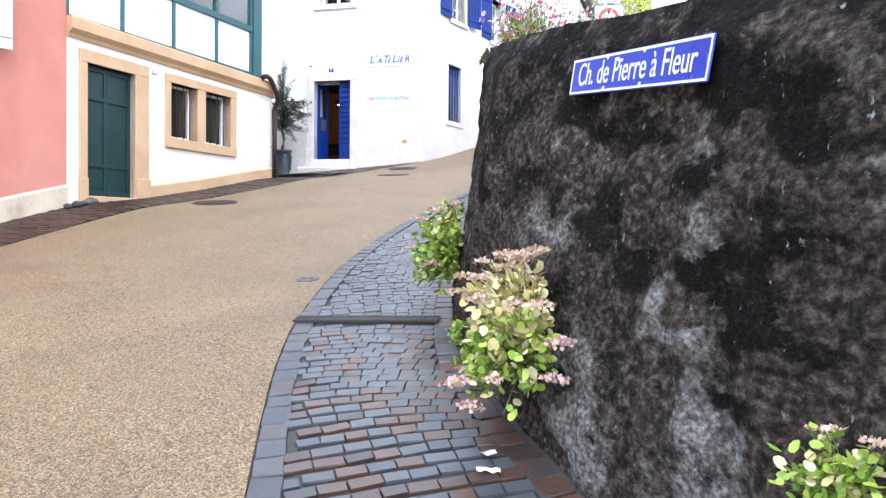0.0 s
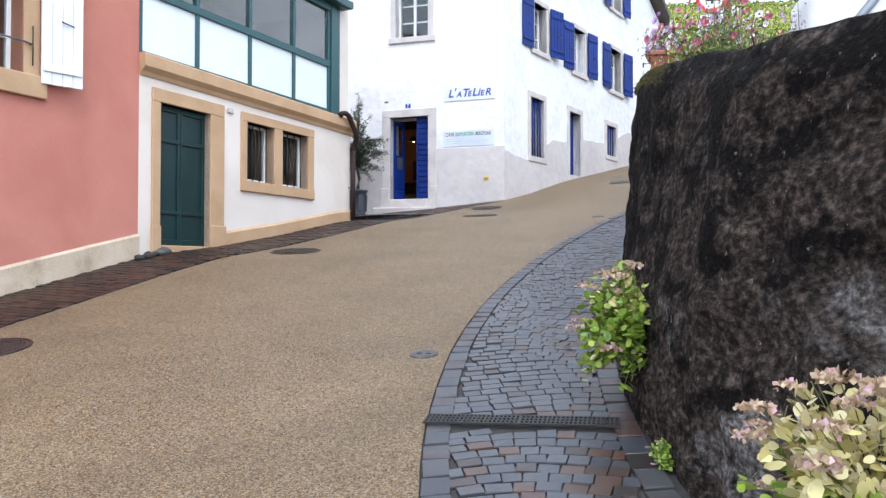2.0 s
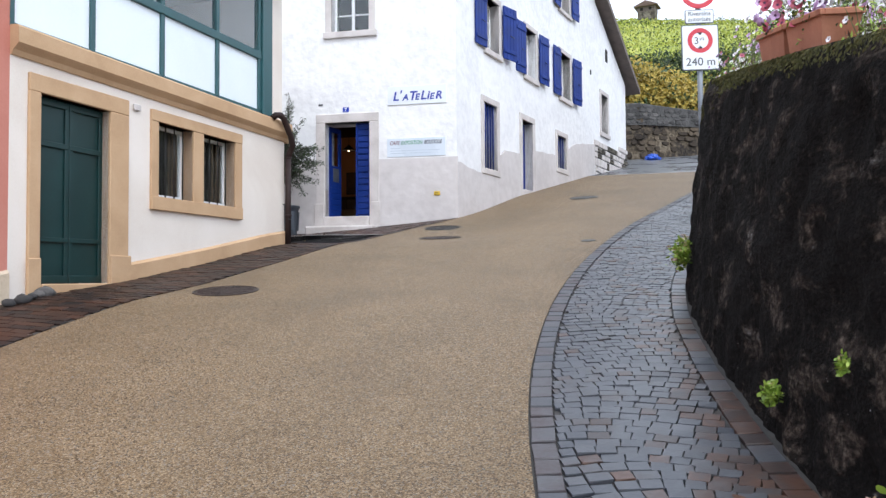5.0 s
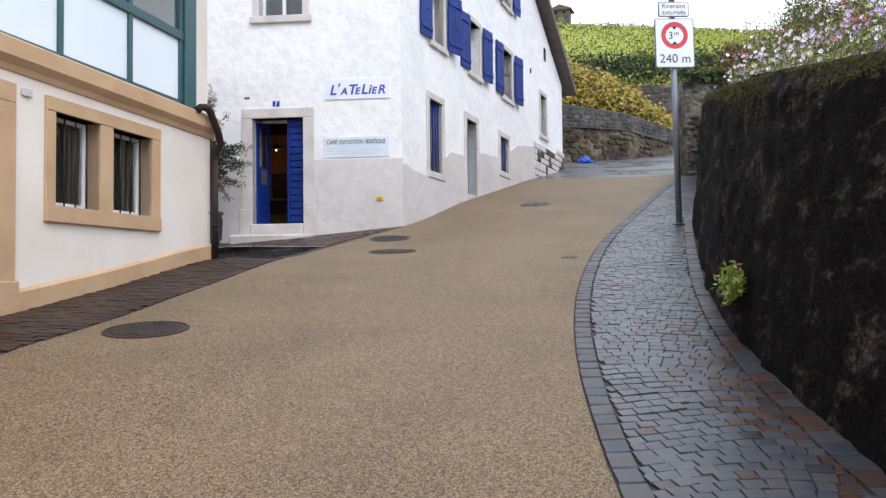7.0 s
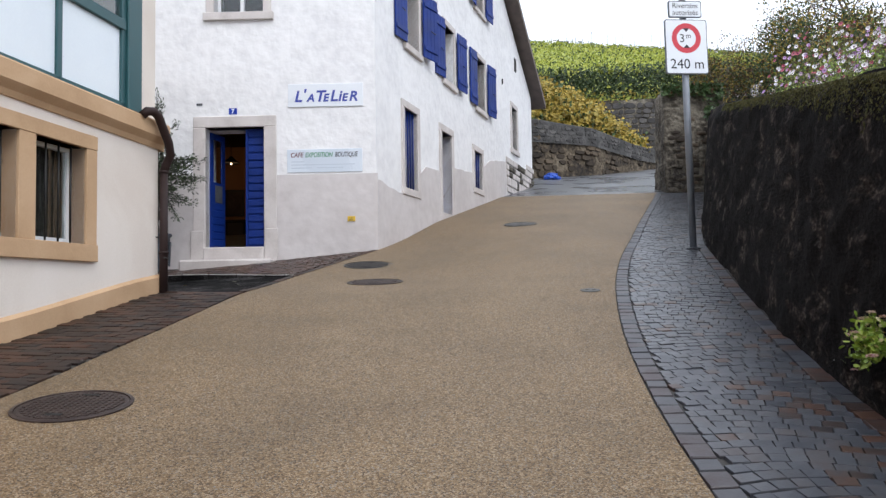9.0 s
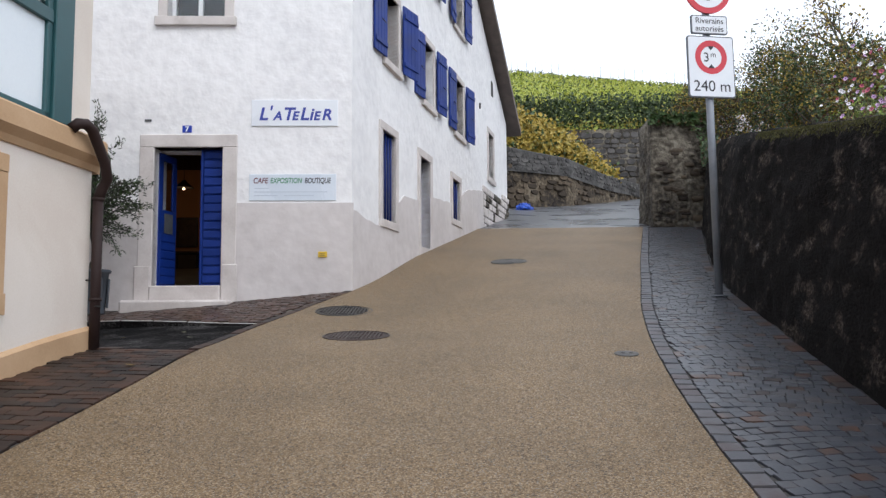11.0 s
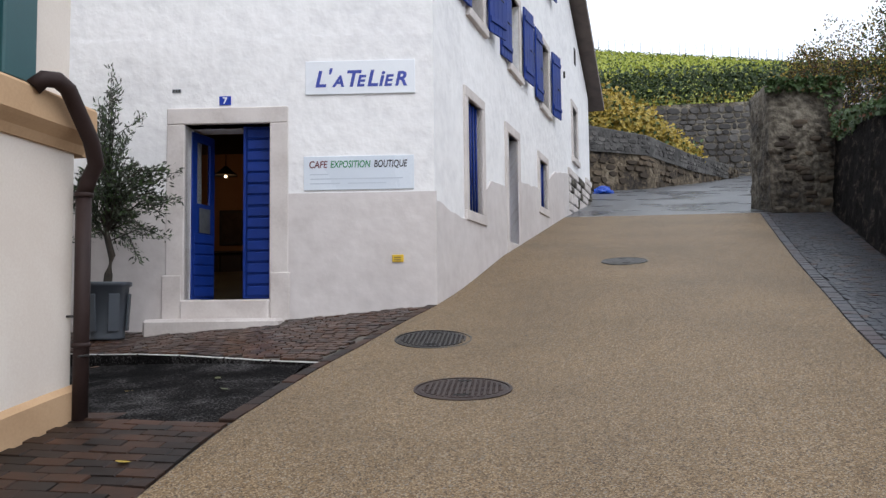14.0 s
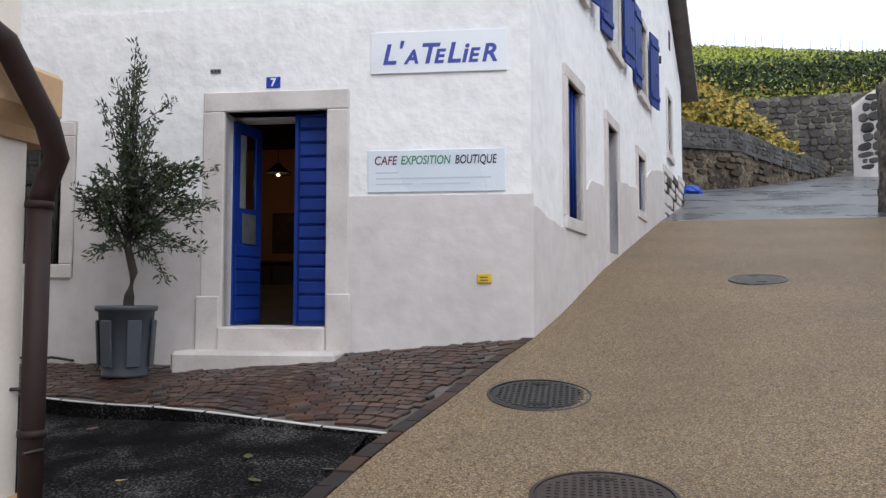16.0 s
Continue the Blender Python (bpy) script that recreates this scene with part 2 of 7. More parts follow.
M["asphalt"] = material("old_dark_asphalt", [(0.004, 0.004, 0.004), (0.008, 0.0075, 0.0075), (0.026, 0.024, 0.024), (0.1, 0.096, 0.095)], 2, 0.95, 1.0, 70, bump_dist=0.012, spec=0.05, fine_mix=1.1)
M["wet_asphalt"] = material("wet_grey_asphalt", [(0.07, 0.075, 0.085), (0.11, 0.115, 0.125), (0.17, 0.175, 0.185)], 0.7, 0.3, 0.3, 120, rough_var=0.2)
M["earth"] = material("garden_earth", [(0.05, 0.04, 0.028), (0.1, 0.085, 0.05)], 2, 0.95, 0.4, 30)
M["terracotta"] = material("terracotta", [(0.36, 0.14, 0.08), (0.46, 0.2, 0.12)], 5, 0.85, 0.15, 60)
M["roof"] = material("brown_roof_tiles", [(0.09, 0.06, 0.05), (0.15, 0.1, 0.08)], 5, 0.85, 0.4, 30)
M["eave"] = material("brown_grey_eave_boards", [(0.1, 0.08, 0.07), (0.16, 0.125, 0.11)], 4, 0.75, 0.2, 40)
M["rubble"] = material("grey_rubble_stone", [(0.032, 0.03, 0.03), (0.066, 0.062, 0.06), (0.14, 0.132, 0.125)], 3, 0.9, 0.5, 20, spread=0.3, bump_dist=0.03)
M["rubble_brown"] = material("brown_rubble_stone", [(0.025, 0.018, 0.013), (0.062, 0.046, 0.031), (0.14, 0.106, 0.072)], 1.2, 0.92, 0.5, 14, spread=0.3, bump_dist=0.04)
M["mortar"] = material("weathered_mortar", [(0.02, 0.0165, 0.013), (0.062, 0.052, 0.04), (0.12, 0.104, 0.08), (0.21, 0.188, 0.15)], 1.1, 0.95, 1.0, 9, bump_dist=0.1, fine_mix=0.8)
M["cap_mortar"] = material("grey_lime_mortar", [(0.035, 0.034, 0.033), (0.07, 0.068, 0.065), (0.115, 0.111, 0.106)], 1.5, 0.95, 0.6, 12, bump_dist=0.04, fine_mix=0.7)
M["dark_mortar"] = material("earthy_rubble_face", [(0.014, 0.011, 0.009), (0.05, 0.038, 0.027), (0.11, 0.085, 0.055), (0.2, 0.165, 0.12)], 1.1, 0.95, 0.8, 9, bump_dist=0.08, fine_mix=0.8)


# ---- mesh helpers ----
def mesh_object(name, bm, mats, parent=None, label="", smooth=False):
    me = bpy.data.meshes.new(name)
    bm.normal_update()
    bm.to_mesh(me)
    bm.free()
    for m in (mats if isinstance(mats, (list, tuple)) else [mats]):
        me.materials.append(m)
    if smooth:
        me.polygons.foreach_set("use_smooth", [True] * len(me.polygons))
    ob = new(name, me)
    if parent:
        ob.parent = parent
    if label:
        ob["label"] = label
    return ob


def part(name, bm, material_, parent, label="", smooth=False):
    return mesh_object(name, bm, material_, parent, label, smooth)


def thing(name, m, label, category, group="", kind=""):
    ob = new(name)
    ob.matrix_world = m
    return tagged(ob, label, category, group, kind)


def data_mesh(name, verts, faces, mats, parent=None, indices=None, smooth=False):
    me = bpy.data.meshes.new(name)
    me.from_pydata(verts, [], faces)
    for m in (mats if isinstance(mats, (list, tuple)) else [mats]):
        me.materials.append(m)
    if indices is not None:
        me.polygons.foreach_set("material_index", indices)
    if smooth:
        me.polygons.foreach_set("use_smooth", [True] * len(me.polygons))
    me.update()
    ob = new(name, me)
    if parent:
        ob.parent = parent
    return ob


def box(bm, x0, x1, y0, y1, z0, z1, bevel=0.0, mi=0):
    vs = [bm.verts.new((x, y, z)) for z in (z0, z1) for y in (y0, y1) for x in (x0, x1)]
    fs = [bm.faces.new([vs[i] for i in q]) for q in ((0, 2, 3, 1), (4, 5, 7, 6), (0, 1, 5, 4), (2, 6, 7, 3), (0, 4, 6, 2), (1, 3, 7, 5))]
    for f in fs:
        f.material_index = mi
    if bevel:
        edges = list({e for f in fs for e in f.edges})
        r = bmesh.ops.bevel(bm, geom=edges, offset=bevel, segments=1, affect="EDGES", profile=0.5)
        for f in r["faces"]:
            f.material_index = mi
    return vs


def boxes(*rows, bevel=0.0):
    bm = bmesh.new()
    for r in rows:
        box(bm, *r, bevel=bevel)
    return bm


def tube(bm, pts, radius, seg=10, taper=None, cap=True):
    """A round bar along points."""
    pts = [Vector(p) for p in pts]
    rings = []
    for i, p in enumerate(pts):
        a, c = pts[max(0, i - 1)], pts[min(len(pts) - 1, i + 1)]
        q = (c - a).to_track_quat("Z", "Y")
        r = radius if taper is None else radius + (taper - radius) * i / (len(pts) - 1)
        rings.append([bm.verts.new(p + q @ Vector((r * math.cos(k * math.tau / seg), r * math.sin(k * math.tau / seg), 0))) for k in range(seg)])
    for a, c in zip(rings, rings[1:]):
        for k in range(seg):
            f = bm.faces.new((a[k], a[(k + 1) % seg], c[(k + 1) % seg], c[k]))
            f.smooth = True
    if cap:
        bm.faces.new(rings[0][::-1])
        bm.faces.new(rings[-1])


def lathe(bm, profile, seg=24, centre=(0, 0, 0), smooth=True):
    """Turn a profile of (radius, z) about the upright through centre."""
    c = Vector(centre)
    rings = [[bm.verts.new(c + Vector((r * math.cos(k * math.tau / seg), r * math.sin(k * math.tau / seg), z))) for k in range(seg)] for r, z in profile]
    for a, d in zip(rings, rings[1:]):
        for k in range(seg):
            f = bm.faces.new((a[k], a[(k + 1) % seg], d[(k + 1) % seg], d[k]))
            f.smooth = smooth
    bm.faces.new(rings[0][::-1])
    bm.faces.new(rings[-1])


def pierced_wall(bm, x0, x1, z0, z1, holes, thick, mi=None, top=None):
    """A wall in the plane y = 0 with its back at y = thick; holes (x0, x1, z0, z1) go through it. mi(x, z) gives a face's material; top(x) an uneven top."""
    xs = sorted({x0, x1, *[v for h in holes for v in h[:2]]})
    zs = sorted({z0, z1, *[v for h in holes for v in h[2:]]})
    def solid(i, j):
        if i < 0 or j < 0 or i >= len(xs) - 1 or j >= len(zs) - 1:
            return False
        cx, cz = (xs[i] + xs[i + 1]) / 2, (zs[j] + zs[j + 1]) / 2
        return not any(h[0] < cx < h[1] and h[2] < cz < h[3] for h in holes)
    cache = {}
    def v(i, y, j):
        key = (i, y, j)
        if key not in cache:
            cache[key] = bm.verts.new((xs[i], y, zs[j]))
        return cache[key]
    for i in range(len(xs) - 1):
        for j in range(len(zs) - 1):
            if not solid(i, j):
                continue
            m = mi((xs[i] + xs[i + 1]) / 2, (zs[j] + zs[j + 1]) / 2) if mi else 0
            quads = [((i, 0, j), (i + 1, 0, j), (i + 1, 0, j + 1), (i, 0, j + 1)), ((i + 1, thick, j), (i, thick, j), (i, thick, j + 1), (i + 1, thick, j + 1))]
            if not solid(i - 1, j):
                quads.append(((i, thick, j), (i, 0, j), (i, 0, j + 1), (i, thick, j + 1)))
            if not solid(i + 1, j):
                quads.append(((i + 1, 0, j), (i + 1, thick, j), (i + 1, thick, j + 1), (i + 1, 0, j + 1)))
            if not solid(i, j - 1):
                quads.append(((i, thick, j), (i + 1, thick, j), (i + 1, 0, j), (i, 0, j)))
            if not solid(i, j + 1):
                quads.append(((i, 0, j + 1), (i + 1, 0, j + 1), (i + 1, thick, j + 1), (i, thick, j + 1)))
            for q in quads:
                f = bm.faces.new([v(*k) for k in q])
                f.material_index = m


def prism(bm, outline, depth, mi=0):
    """An upright plate: an outline of (x, z) at y = 0, pushed back by depth."""
    a = [bm.verts.new((x, 0, z)) for x, z in outline]
    b = [bm.verts.new((x, depth, z)) for x, z in outline]
    fs = [bm.faces.new(a), bm.faces.new(b[::-1])]
    n = len(a)
    for i in range(n):
        fs.append(bm.faces.new((a[i], b[i], b[(i + 1) % n], a[(i + 1) % n])))
    for f in fs:
        f.material_index = mi


def border(bm, x0, x1, z0, z1, w, y0, y1, bevel=0.0, sides="lrtb"):
    """Four bars round an opening, butted."""
    if "t" in sides:
        box(bm, x0 - w, x1 + w, y0, y1, z1, z1 + w, bevel)
    if "b" in sides:
        box(bm, x0 - w, x1 + w, y0, y1, z0 - w, z0, bevel)
    if "l" in sides:
        box(bm, x0 - w, x0, y0, y1, z0, z1, bevel)
    if "r" in sides:
        box(bm, x1, x1 + w, y0, y1, z0, z1, bevel)


def text_mesh(bm, words, size, x, z, y=0.0, thick=0.002, shear=0.0, align="LEFT", bold=0.0, stretch=1.0, mi=0, width=0.0):
    """Letters standing in the plane y = const, facing -y."""
    cu = bpy.data.curves.new("letters", "FONT")
    cu.body, cu.size, cu.extrude, cu.shear, cu.align_x, cu.offset = words, size, thick, shear, align, bold
    ob = bpy.data.objects.new("letters", cu)
    scene.collection.objects.link(ob)
    bpy.context.view_layer.update()
    me = ob.to_mesh()
    if width:
        span = [v.co.x for v in me.vertices]
        stretch = width / (max(span) - min(span))
    vs = [bm.verts.new((x + v.co.x * stretch, y - v.co.z, z + v.co.y)) for v in me.vertices]
    for p in me.polygons:
        try:
            bm.faces.new([vs[i] for i in p.vertices]).material_index = mi
        except ValueError:
            pass
    ob.to_mesh_clear()
    bpy.data.objects.remove(ob)
    bpy.data.curves.remove(cu)


def smooth01(t):
    t = min(1.0, max(0.0, t))
    return t * t * (3 - 2 * t)


def along(table, y):
    """Straight steps through a table of (y, x)."""
    if y <= table[0][0]:
        (y0, x0), (y1, x1) = table[0], table[1]
    elif y >= table[-1][0]:
        (y0, x0), (y1, x1) = table[-2], table[-1]
    else:
        i = max(k for k in range(len(table) - 1) if table[k][0] <= y)
        (y0, x0), (y1, x1) = table[i], table[i + 1]
    return x0 + (x1 - x0) * (y - y0) / (y1 - y0)


def eased(table, y, w=0.7):
    return (along(table, y - w) + 2 * along(table, y) + along(table, y + w)) / 4


# ---- the lie of the land ----
KERB = [(-6, 3.4), (0, -0.25), (1.6, -1.07), (2.52, -1.51), (3.54, -2.0), (4.57, -2.42), (5.98, -2.81), (6.92, -2.98), (7.8, -3.1), (9.1, -3.19), (10.2, -3.21), (11.5, -3.17), (12.8, -3.06), (14.3, -2.88), (16.0, -2.58), (17.4, -2.26), (20.1, -1.67), (26.4, -0.2)]
FOOT = [(-6, 5.3), (-0.4, 1.6), (1.35, 0.55), (2.44, -0.11), (3.06, -0.52), (3.52, -0.83), (4.1, -1.16), (5.0, -1.45), (5.65, -1.63), (6.8, -1.85), (7.9, -1.98), (9.2, -2.08), (10.4, -2.07), (12.0, -1.94), (14, -1.69), (17.1, -1.26), (19.6, -0.69), (26.4, 1.2)]
LEFT = [(-8, -7.2), (5.6, -6.96), (7.0, -7.12), (8.6, -7.08), (9.6, -7.0), (11.6, -6.98), (13.2, -6.86), (14.1, -6.84), (14.7, -6.82), (15.1, -6.76), (15.5, -6.69), (16.2, -6.49), (17.0, -6.34), (17.95, -6.06)]
LIFT = [(2, 0.02), (6.9, 0.05), (8.3, 0.13), (9.2, 0.17), (10.6, 0.08), (12, 0.04), (14, 0.03), (15.4, 0.0)]
CORNER = Vector((-6.08, 18.0, 0))
SIDE = Vector((0.2167, 0.9762, 0))


def facade_x(y):
    return -7.843 + 0.08 * (y - 14)


def ground_z(x, y):
    yy = min(y, 26.4)
    z = 0.132 + 0.1623 * yy + 0.0027 * max(-14, min(x, 8)) + 0.000794 * yy * abs(yy)
    z += 0.185 * max(0, y - 26.4)
    b = smooth01((y - 13.2) / 2.6) * (1 - smooth01((y - 18.5) / 3.0))
    z -= b * 0.11 * smooth01((-3.6 - x) / 1.3)
    if y < 15.4:
        # the lane is crowned up towards the houses
        z += along(LIFT, max(y, 2)) * max(0, min(1, (-3.6 - x) / 4.3))
    if x < -5.9 and 13.9 < y < 19.5:
        # the level forecourt before the white house
        wall_y = 18 + 0.052 * (x + 6.08)
        fore = max(2.93, 3.18 + 0.085 * (x + 6.1)) - (0.1 + 0.06 * smooth01((x + 9) / 2.5)) * (wall_y - y)
        w = smooth01((y - 13.9) / 1.5) * smooth01((-5.9 - x) / 0.6)
        z += (fore - z) * w
    return z


def strip(name, x0, x1, ya, yb, dy, nx, lift, mat_, label, sink=None):
    """A sheet between two edges that follows the land."""
    rows = int(round((yb - ya) / dy))
    verts, faces = [], []
    for j in range(rows + 1):
        y = ya + (yb - ya) * j / rows
        a, b = x0(y), x1(y)
        for i in range(nx + 1):
            x = a + (b - a) * i / nx
            verts.append((x, y, ground_z(x, y) + lift))
    for j in range(rows):
        for i in range(nx):
            k = j * (nx + 1) + i
            faces.append((k, k + 1, k + nx + 2, k + nx + 1))
    return tagged(data_mesh(name, verts, faces, mat_, smooth=True), label, kind="structure")


# ---- ground ----
def kerb_x(y):
    return eased(KERB, y, 0.5)


def foot_x(y):
    return eased(FOOT, y, 0.35)


def left_x(y):
    if y > 17.95:
        return CORNER.x + (y - 18.0) * 0.222
    return eased(LEFT, y, 0.4)


def land_sheet():
    xs = [-400, -120, -60, -30, -20, -14, -11, -9, -7, -5, -3, -1, 1, 3, 6, 10, 16, 30, 60, 140, 400]
    ys = [-400, -120, -50, -20, -10, -5, 0, 3, 6, 9, 12, 14, 16, 18, 20, 23, 26, 30, 36, 44]
    verts = [(x, y, ground_z(x, max(-30, y)) - 0.12) for y in ys for x in xs]
    n = len(xs)
    faces = [(j * n + i, j * n + i + 1, j * n + i + n + 1, j * n + i + n) for j in range(len(ys) - 1) for i in range(n - 1)]
    return tagged(data_mesh("ground", verts, faces, M["earth"], smooth=True), "bare brown earth under and round the lane", kind="structure")


land_sheet()
strip("road", left_x, kerb_x, -6, 26.4, 0.3, 8, 0.0, M["road"], "lane of beige resin-bound gravel climbing uphill")
strip("road_upper", lambda y: -6.5, lambda y: 14.0, 26.4, 48.0, 0.9, 14, -0.004, M["wet_asphalt"], "wet grey asphalt road beyond the gravel")
strip("pavement_bed", lambda y: kerb_x(y) - 0.0, lambda y: foot_x(y) + 0.3, -6, 26.4, 0.3, 4, -0.012, M["joint"], "dark sand joints under the paving setts")
strip("gutter_bed", lambda y: facade_x(y) - 0.2, left_x, -6, 14.02, 0.3, 3, -0.012, M["joint"], "dark sand joints under the brick strip")


# ---- the old garden wall ----
def wall_height(y):
    return along([(-6, 1.65), (3, 1.72), (4.3, 1.735), (5.5, 1.78), (8.5, 1.83), (12, 1.87), (17, 1.95), (26.4, 1.93)], y)


def garden_wall():
    dense = [-6 + 0.25 * i for i in range(20)] + [-1 + 0.055 * i for i in range(int(13 / 0.055))] + [12.15 + 0.12 * i for i in range(119)] + [26.4]
    levels = [i / 36 for i in range(37)]
    verts, faces = [], []
    def side_offset(y, h):
        ty = (foot_x(y + 0.2) - foot_x(y - 0.2)) / 0.4
        nrm = Vector((1, -ty, 0)).normalized()
        return nrm * h
    cols = len(levels) + 4
    for y in dense:
        base = Vector((foot_x(y), y, 0))
        g = ground_z(base.x, y)
        H = wall_height(y) + 0.03 * noise.noise((y * 1.3, 0, 5))
        for k in levels:
            z = g - 0.15 + (H + 0.15) * k
            back = 0.2 * k + (0.05 * smooth01((k - 0.92) / 0.08))
            p = base + side_offset(y, back)
            rough = 0.032 * noise.fractal((p.x * 4, p.y * 4, z * 4), 0.8, 2.0, 6) + 0.045 * noise.noise((p.x * 0.9, p.y * 0.9, z * 0.9 + 7))
            p -= side_offset(y, rough)
            verts.append((p.x, p.y, z))
        for back, drop in ((0.34, -0.015), (0.44, 0.0), (0.5, 0.04), (0.52, 1.2)):
            p = base + side_offset(y, back)
            verts.append((p.x, p.y, g + H - drop + 0.008 * noise.noise((p.x * 6, p.y * 6, 0))))
    for j in range(len(dense) - 1):
        for i in range(cols - 1):
            k = j * cols + i
            faces.append((k, k + cols, k + cols + 1, k + 1))
    return tagged(data_mesh("wall_garden", verts, faces, [M["black_wall"]], smooth=True), "old curved garden wall of blackened lichen-stained roughcast", kind="structure")


garden_wall()


def garden_sheet():
    verts, faces = [], []
    ys = [-6 + 0.5 * i for i in range(66)]
    offs = [0.45, 1.2, 3, 6, 12]
    for y in ys:
        for o in offs:
            x = foot_x(y) + o
            verts.append((x, y, ground_z(foot_x(y), y) + wall_height(y) - 0.18 + 0.05 * noise.noise((x, y, 3)) + max(0, o - 1) * 0.05))
    n = len(offs)
    for j in range(len(ys) - 1):
        for i in range(n - 1):
            k = j * n + i
            faces.append((k, k + 1, k + n + 1, k + n))
    return tagged(data_mesh("garden_ground", verts, faces, M["earth"], smooth=True), "garden soil held up behind the wall", kind="structure")


garden_sheet()


# ---- the cream and salmon houses ----
HOUSE = pose(-7.843, 14.02, 0, 0, 0, 85.43)


def house_y(x):
    return 14.02 + 0.9968 * x


def house_ground(x):
    y = house_y(x)
    return ground_z(facade_x(y), y)


cream_house = thing("cream_house", HOUSE, "cream rendered house with ochre stone trim and a green veranda", "house")
pink_house = thing("pink_house", HOUSE, "salmon pink rendered house with white shutters", "house")
D_OPEN = (-4.65, -3.71, 1.5, 3.87)
W1, W2 = (-2.91, -2.25, 3.0, 3.9), (-2.04, -1.33, 3.0, 3.9)
bm = bmesh.new()
pierced_wall(bm, -5.0, 0.0, 1.0, 4.24, [D_OPEN, W1, W2], 0.4)
box(bm, -0.35, 0.0, 0.4, 9.0, 1.2, 4.24)
box(bm, -5.0, 0.0, 8.6, 9.0, 1.2, 4.24)
part("wall", bm, M["cream"], cream_house)
part("wall", boxes((-0.36, -0.03, 0.02, 9.0, 4.24, 8.2), (-4.95, -0.36, 1.9, 2.2, 4.24, 8.2)), M["cream"], cream_house)
part("floor_slab", boxes((-5.0, -0.02, 0.0, 2.0, 4.24, 4.36)), M["stone_trim"], cream_house)
bm = bmesh.new()
prof = [(0.0, 4.15), (-0.02, 4.15), (-0.045, 4.2), (-0.09, 4.24), (-0.11, 4.26), (-0.11, 4.41), (-0.09, 4.43), (0.0, 4.44)]
a = [bm.verts.new((-5.0, y, z + 0.02)) for y, z in prof]
b = [bm.verts.new((0.06, y, z - 0.03)) for y, z in prof]
for i in range(len(prof) - 1):
    bm.faces.new((a[i], b[i], b[i + 1], a[i + 1]))
bm.faces.new(b[::-1]), bm.faces.new(a)
box(bm, 0.0, 0.13, 0.0, 3.0, 4.12, 4.41)
part("ledge", bm, M["stone_trim"], cream_house, "moulded ochre stone ledge")
for row in ((-4.79, -3.42, -0.035, 0.22, 3.87, 4.05), (-4.79, -4.65, -0.035, 0.22, 1.6, 3.87), (-3.71, -3.42, -0.035, 0.22, 1.6, 3.87)):
    part("door_surround", boxes(row, bevel=0.008), M["stone_trim"], cream_house)
part("jamb_base", boxes((-4.81, -4.655, -0.06, -0.036, 1.5, 2.23), bevel=0.008), M["stone_trim"], cream_house)
part("jamb_base", boxes((-3.715, -3.4, -0.06, -0.036, 1.5, 2.28), bevel=0.008), M["stone_trim"], cream_house)
part("door_step", boxes((-4.645, -3.715, -0.06, 0.3, 1.6, 1.975), bevel=0.01), M["stone_trim"], cream_house)
bm = bmesh.new()
for x0, x1 in ((-4.65, -4.185), (-4.175, -3.71)):
    box(bm, x0, x1, 0.1, 0.14, 1.98, 3.87)
    for z0, z1 in ((1.98, 2.06), (2.4, 2.45), (3.37, 3.43), (3.79, 3.87)):
        box(bm, x0, x1, 0.075, 0.1, z0, z1, 0.006)
    for xa, xb in ((x0, x0 + 0.05), (x1 - 0.05, x1)):
        box(bm, xa, xb, 0.08, 0.1, 1.98, 3.87, 0.004)
part("door", bm, M["green_paint"], cream_house, "dark green panelled double door, shut")
for row in ((-3.04, -1.17, -0.035, 0.2, 3.9, 4.035), (-3.04, -1.17, -0.045, 0.2, 2.84, 3.0), (-3.04, -2.91, -0.03, 0.2, 3.0, 3.9), (-2.25, -2.04, -0.03, 0.2, 3.0, 3.9), (-1.33, -1.17, -0.03, 0.2, 3.0, 3.9)):
    part("window_surround", boxes(row, bevel=0.005), M["stone_trim"], cream_house, "ochre painted stone")
M["dark_curtain"] = material("dark_brown_curtain", [(0.03, 0.028, 0.024), (0.065, 0.06, 0.05)], 14, 0.9, 0.2, 40)
for x0, x1, z0, z1 in (W1, W2):
    bm = bmesh.new()
    border(bm, x0 + 0.045, x1 - 0.045, z0 + 0.05, z1 - 0.04, 0.04, 0.15, 0.2, 0.003)
    box(bm, x0, x1, 0.13, 0.15, z0, z0 + 0.05)
    w = part("window", bm, M["white_paint"], cream_house, "white casement behind iron bars")
    part("pane", boxes((x0 + 0.045, x1 - 0.045, 0.172, 0.178, z0 + 0.05, z1 - 0.04)), M["glass"], w)
    bm = bmesh.new()
    n = 26
    vs = [[bm.verts.new((x0 + (x1 - x0) * k / n, 0.24 + 0.014 * math.sin(k * 1.7), z)) for k in range(n + 1)] for z in (z0, z1)]
    for k in range(n):
        bm.faces.new((vs[0][k], vs[0][k + 1], vs[1][k + 1], vs[1][k]))
    part("curtain", bm, M["dark_curtain"], w)
    for k in range(4):
        bm = bmesh.new()
        xx = x0 + (x1 - x0) * (k + 0.5) / 4
        tube(bm, [(xx, 0.08, z0), (xx, 0.08, z1)], 0.009, 6)
        part("bar", bm, M["iron"], w, "thin iron bar")
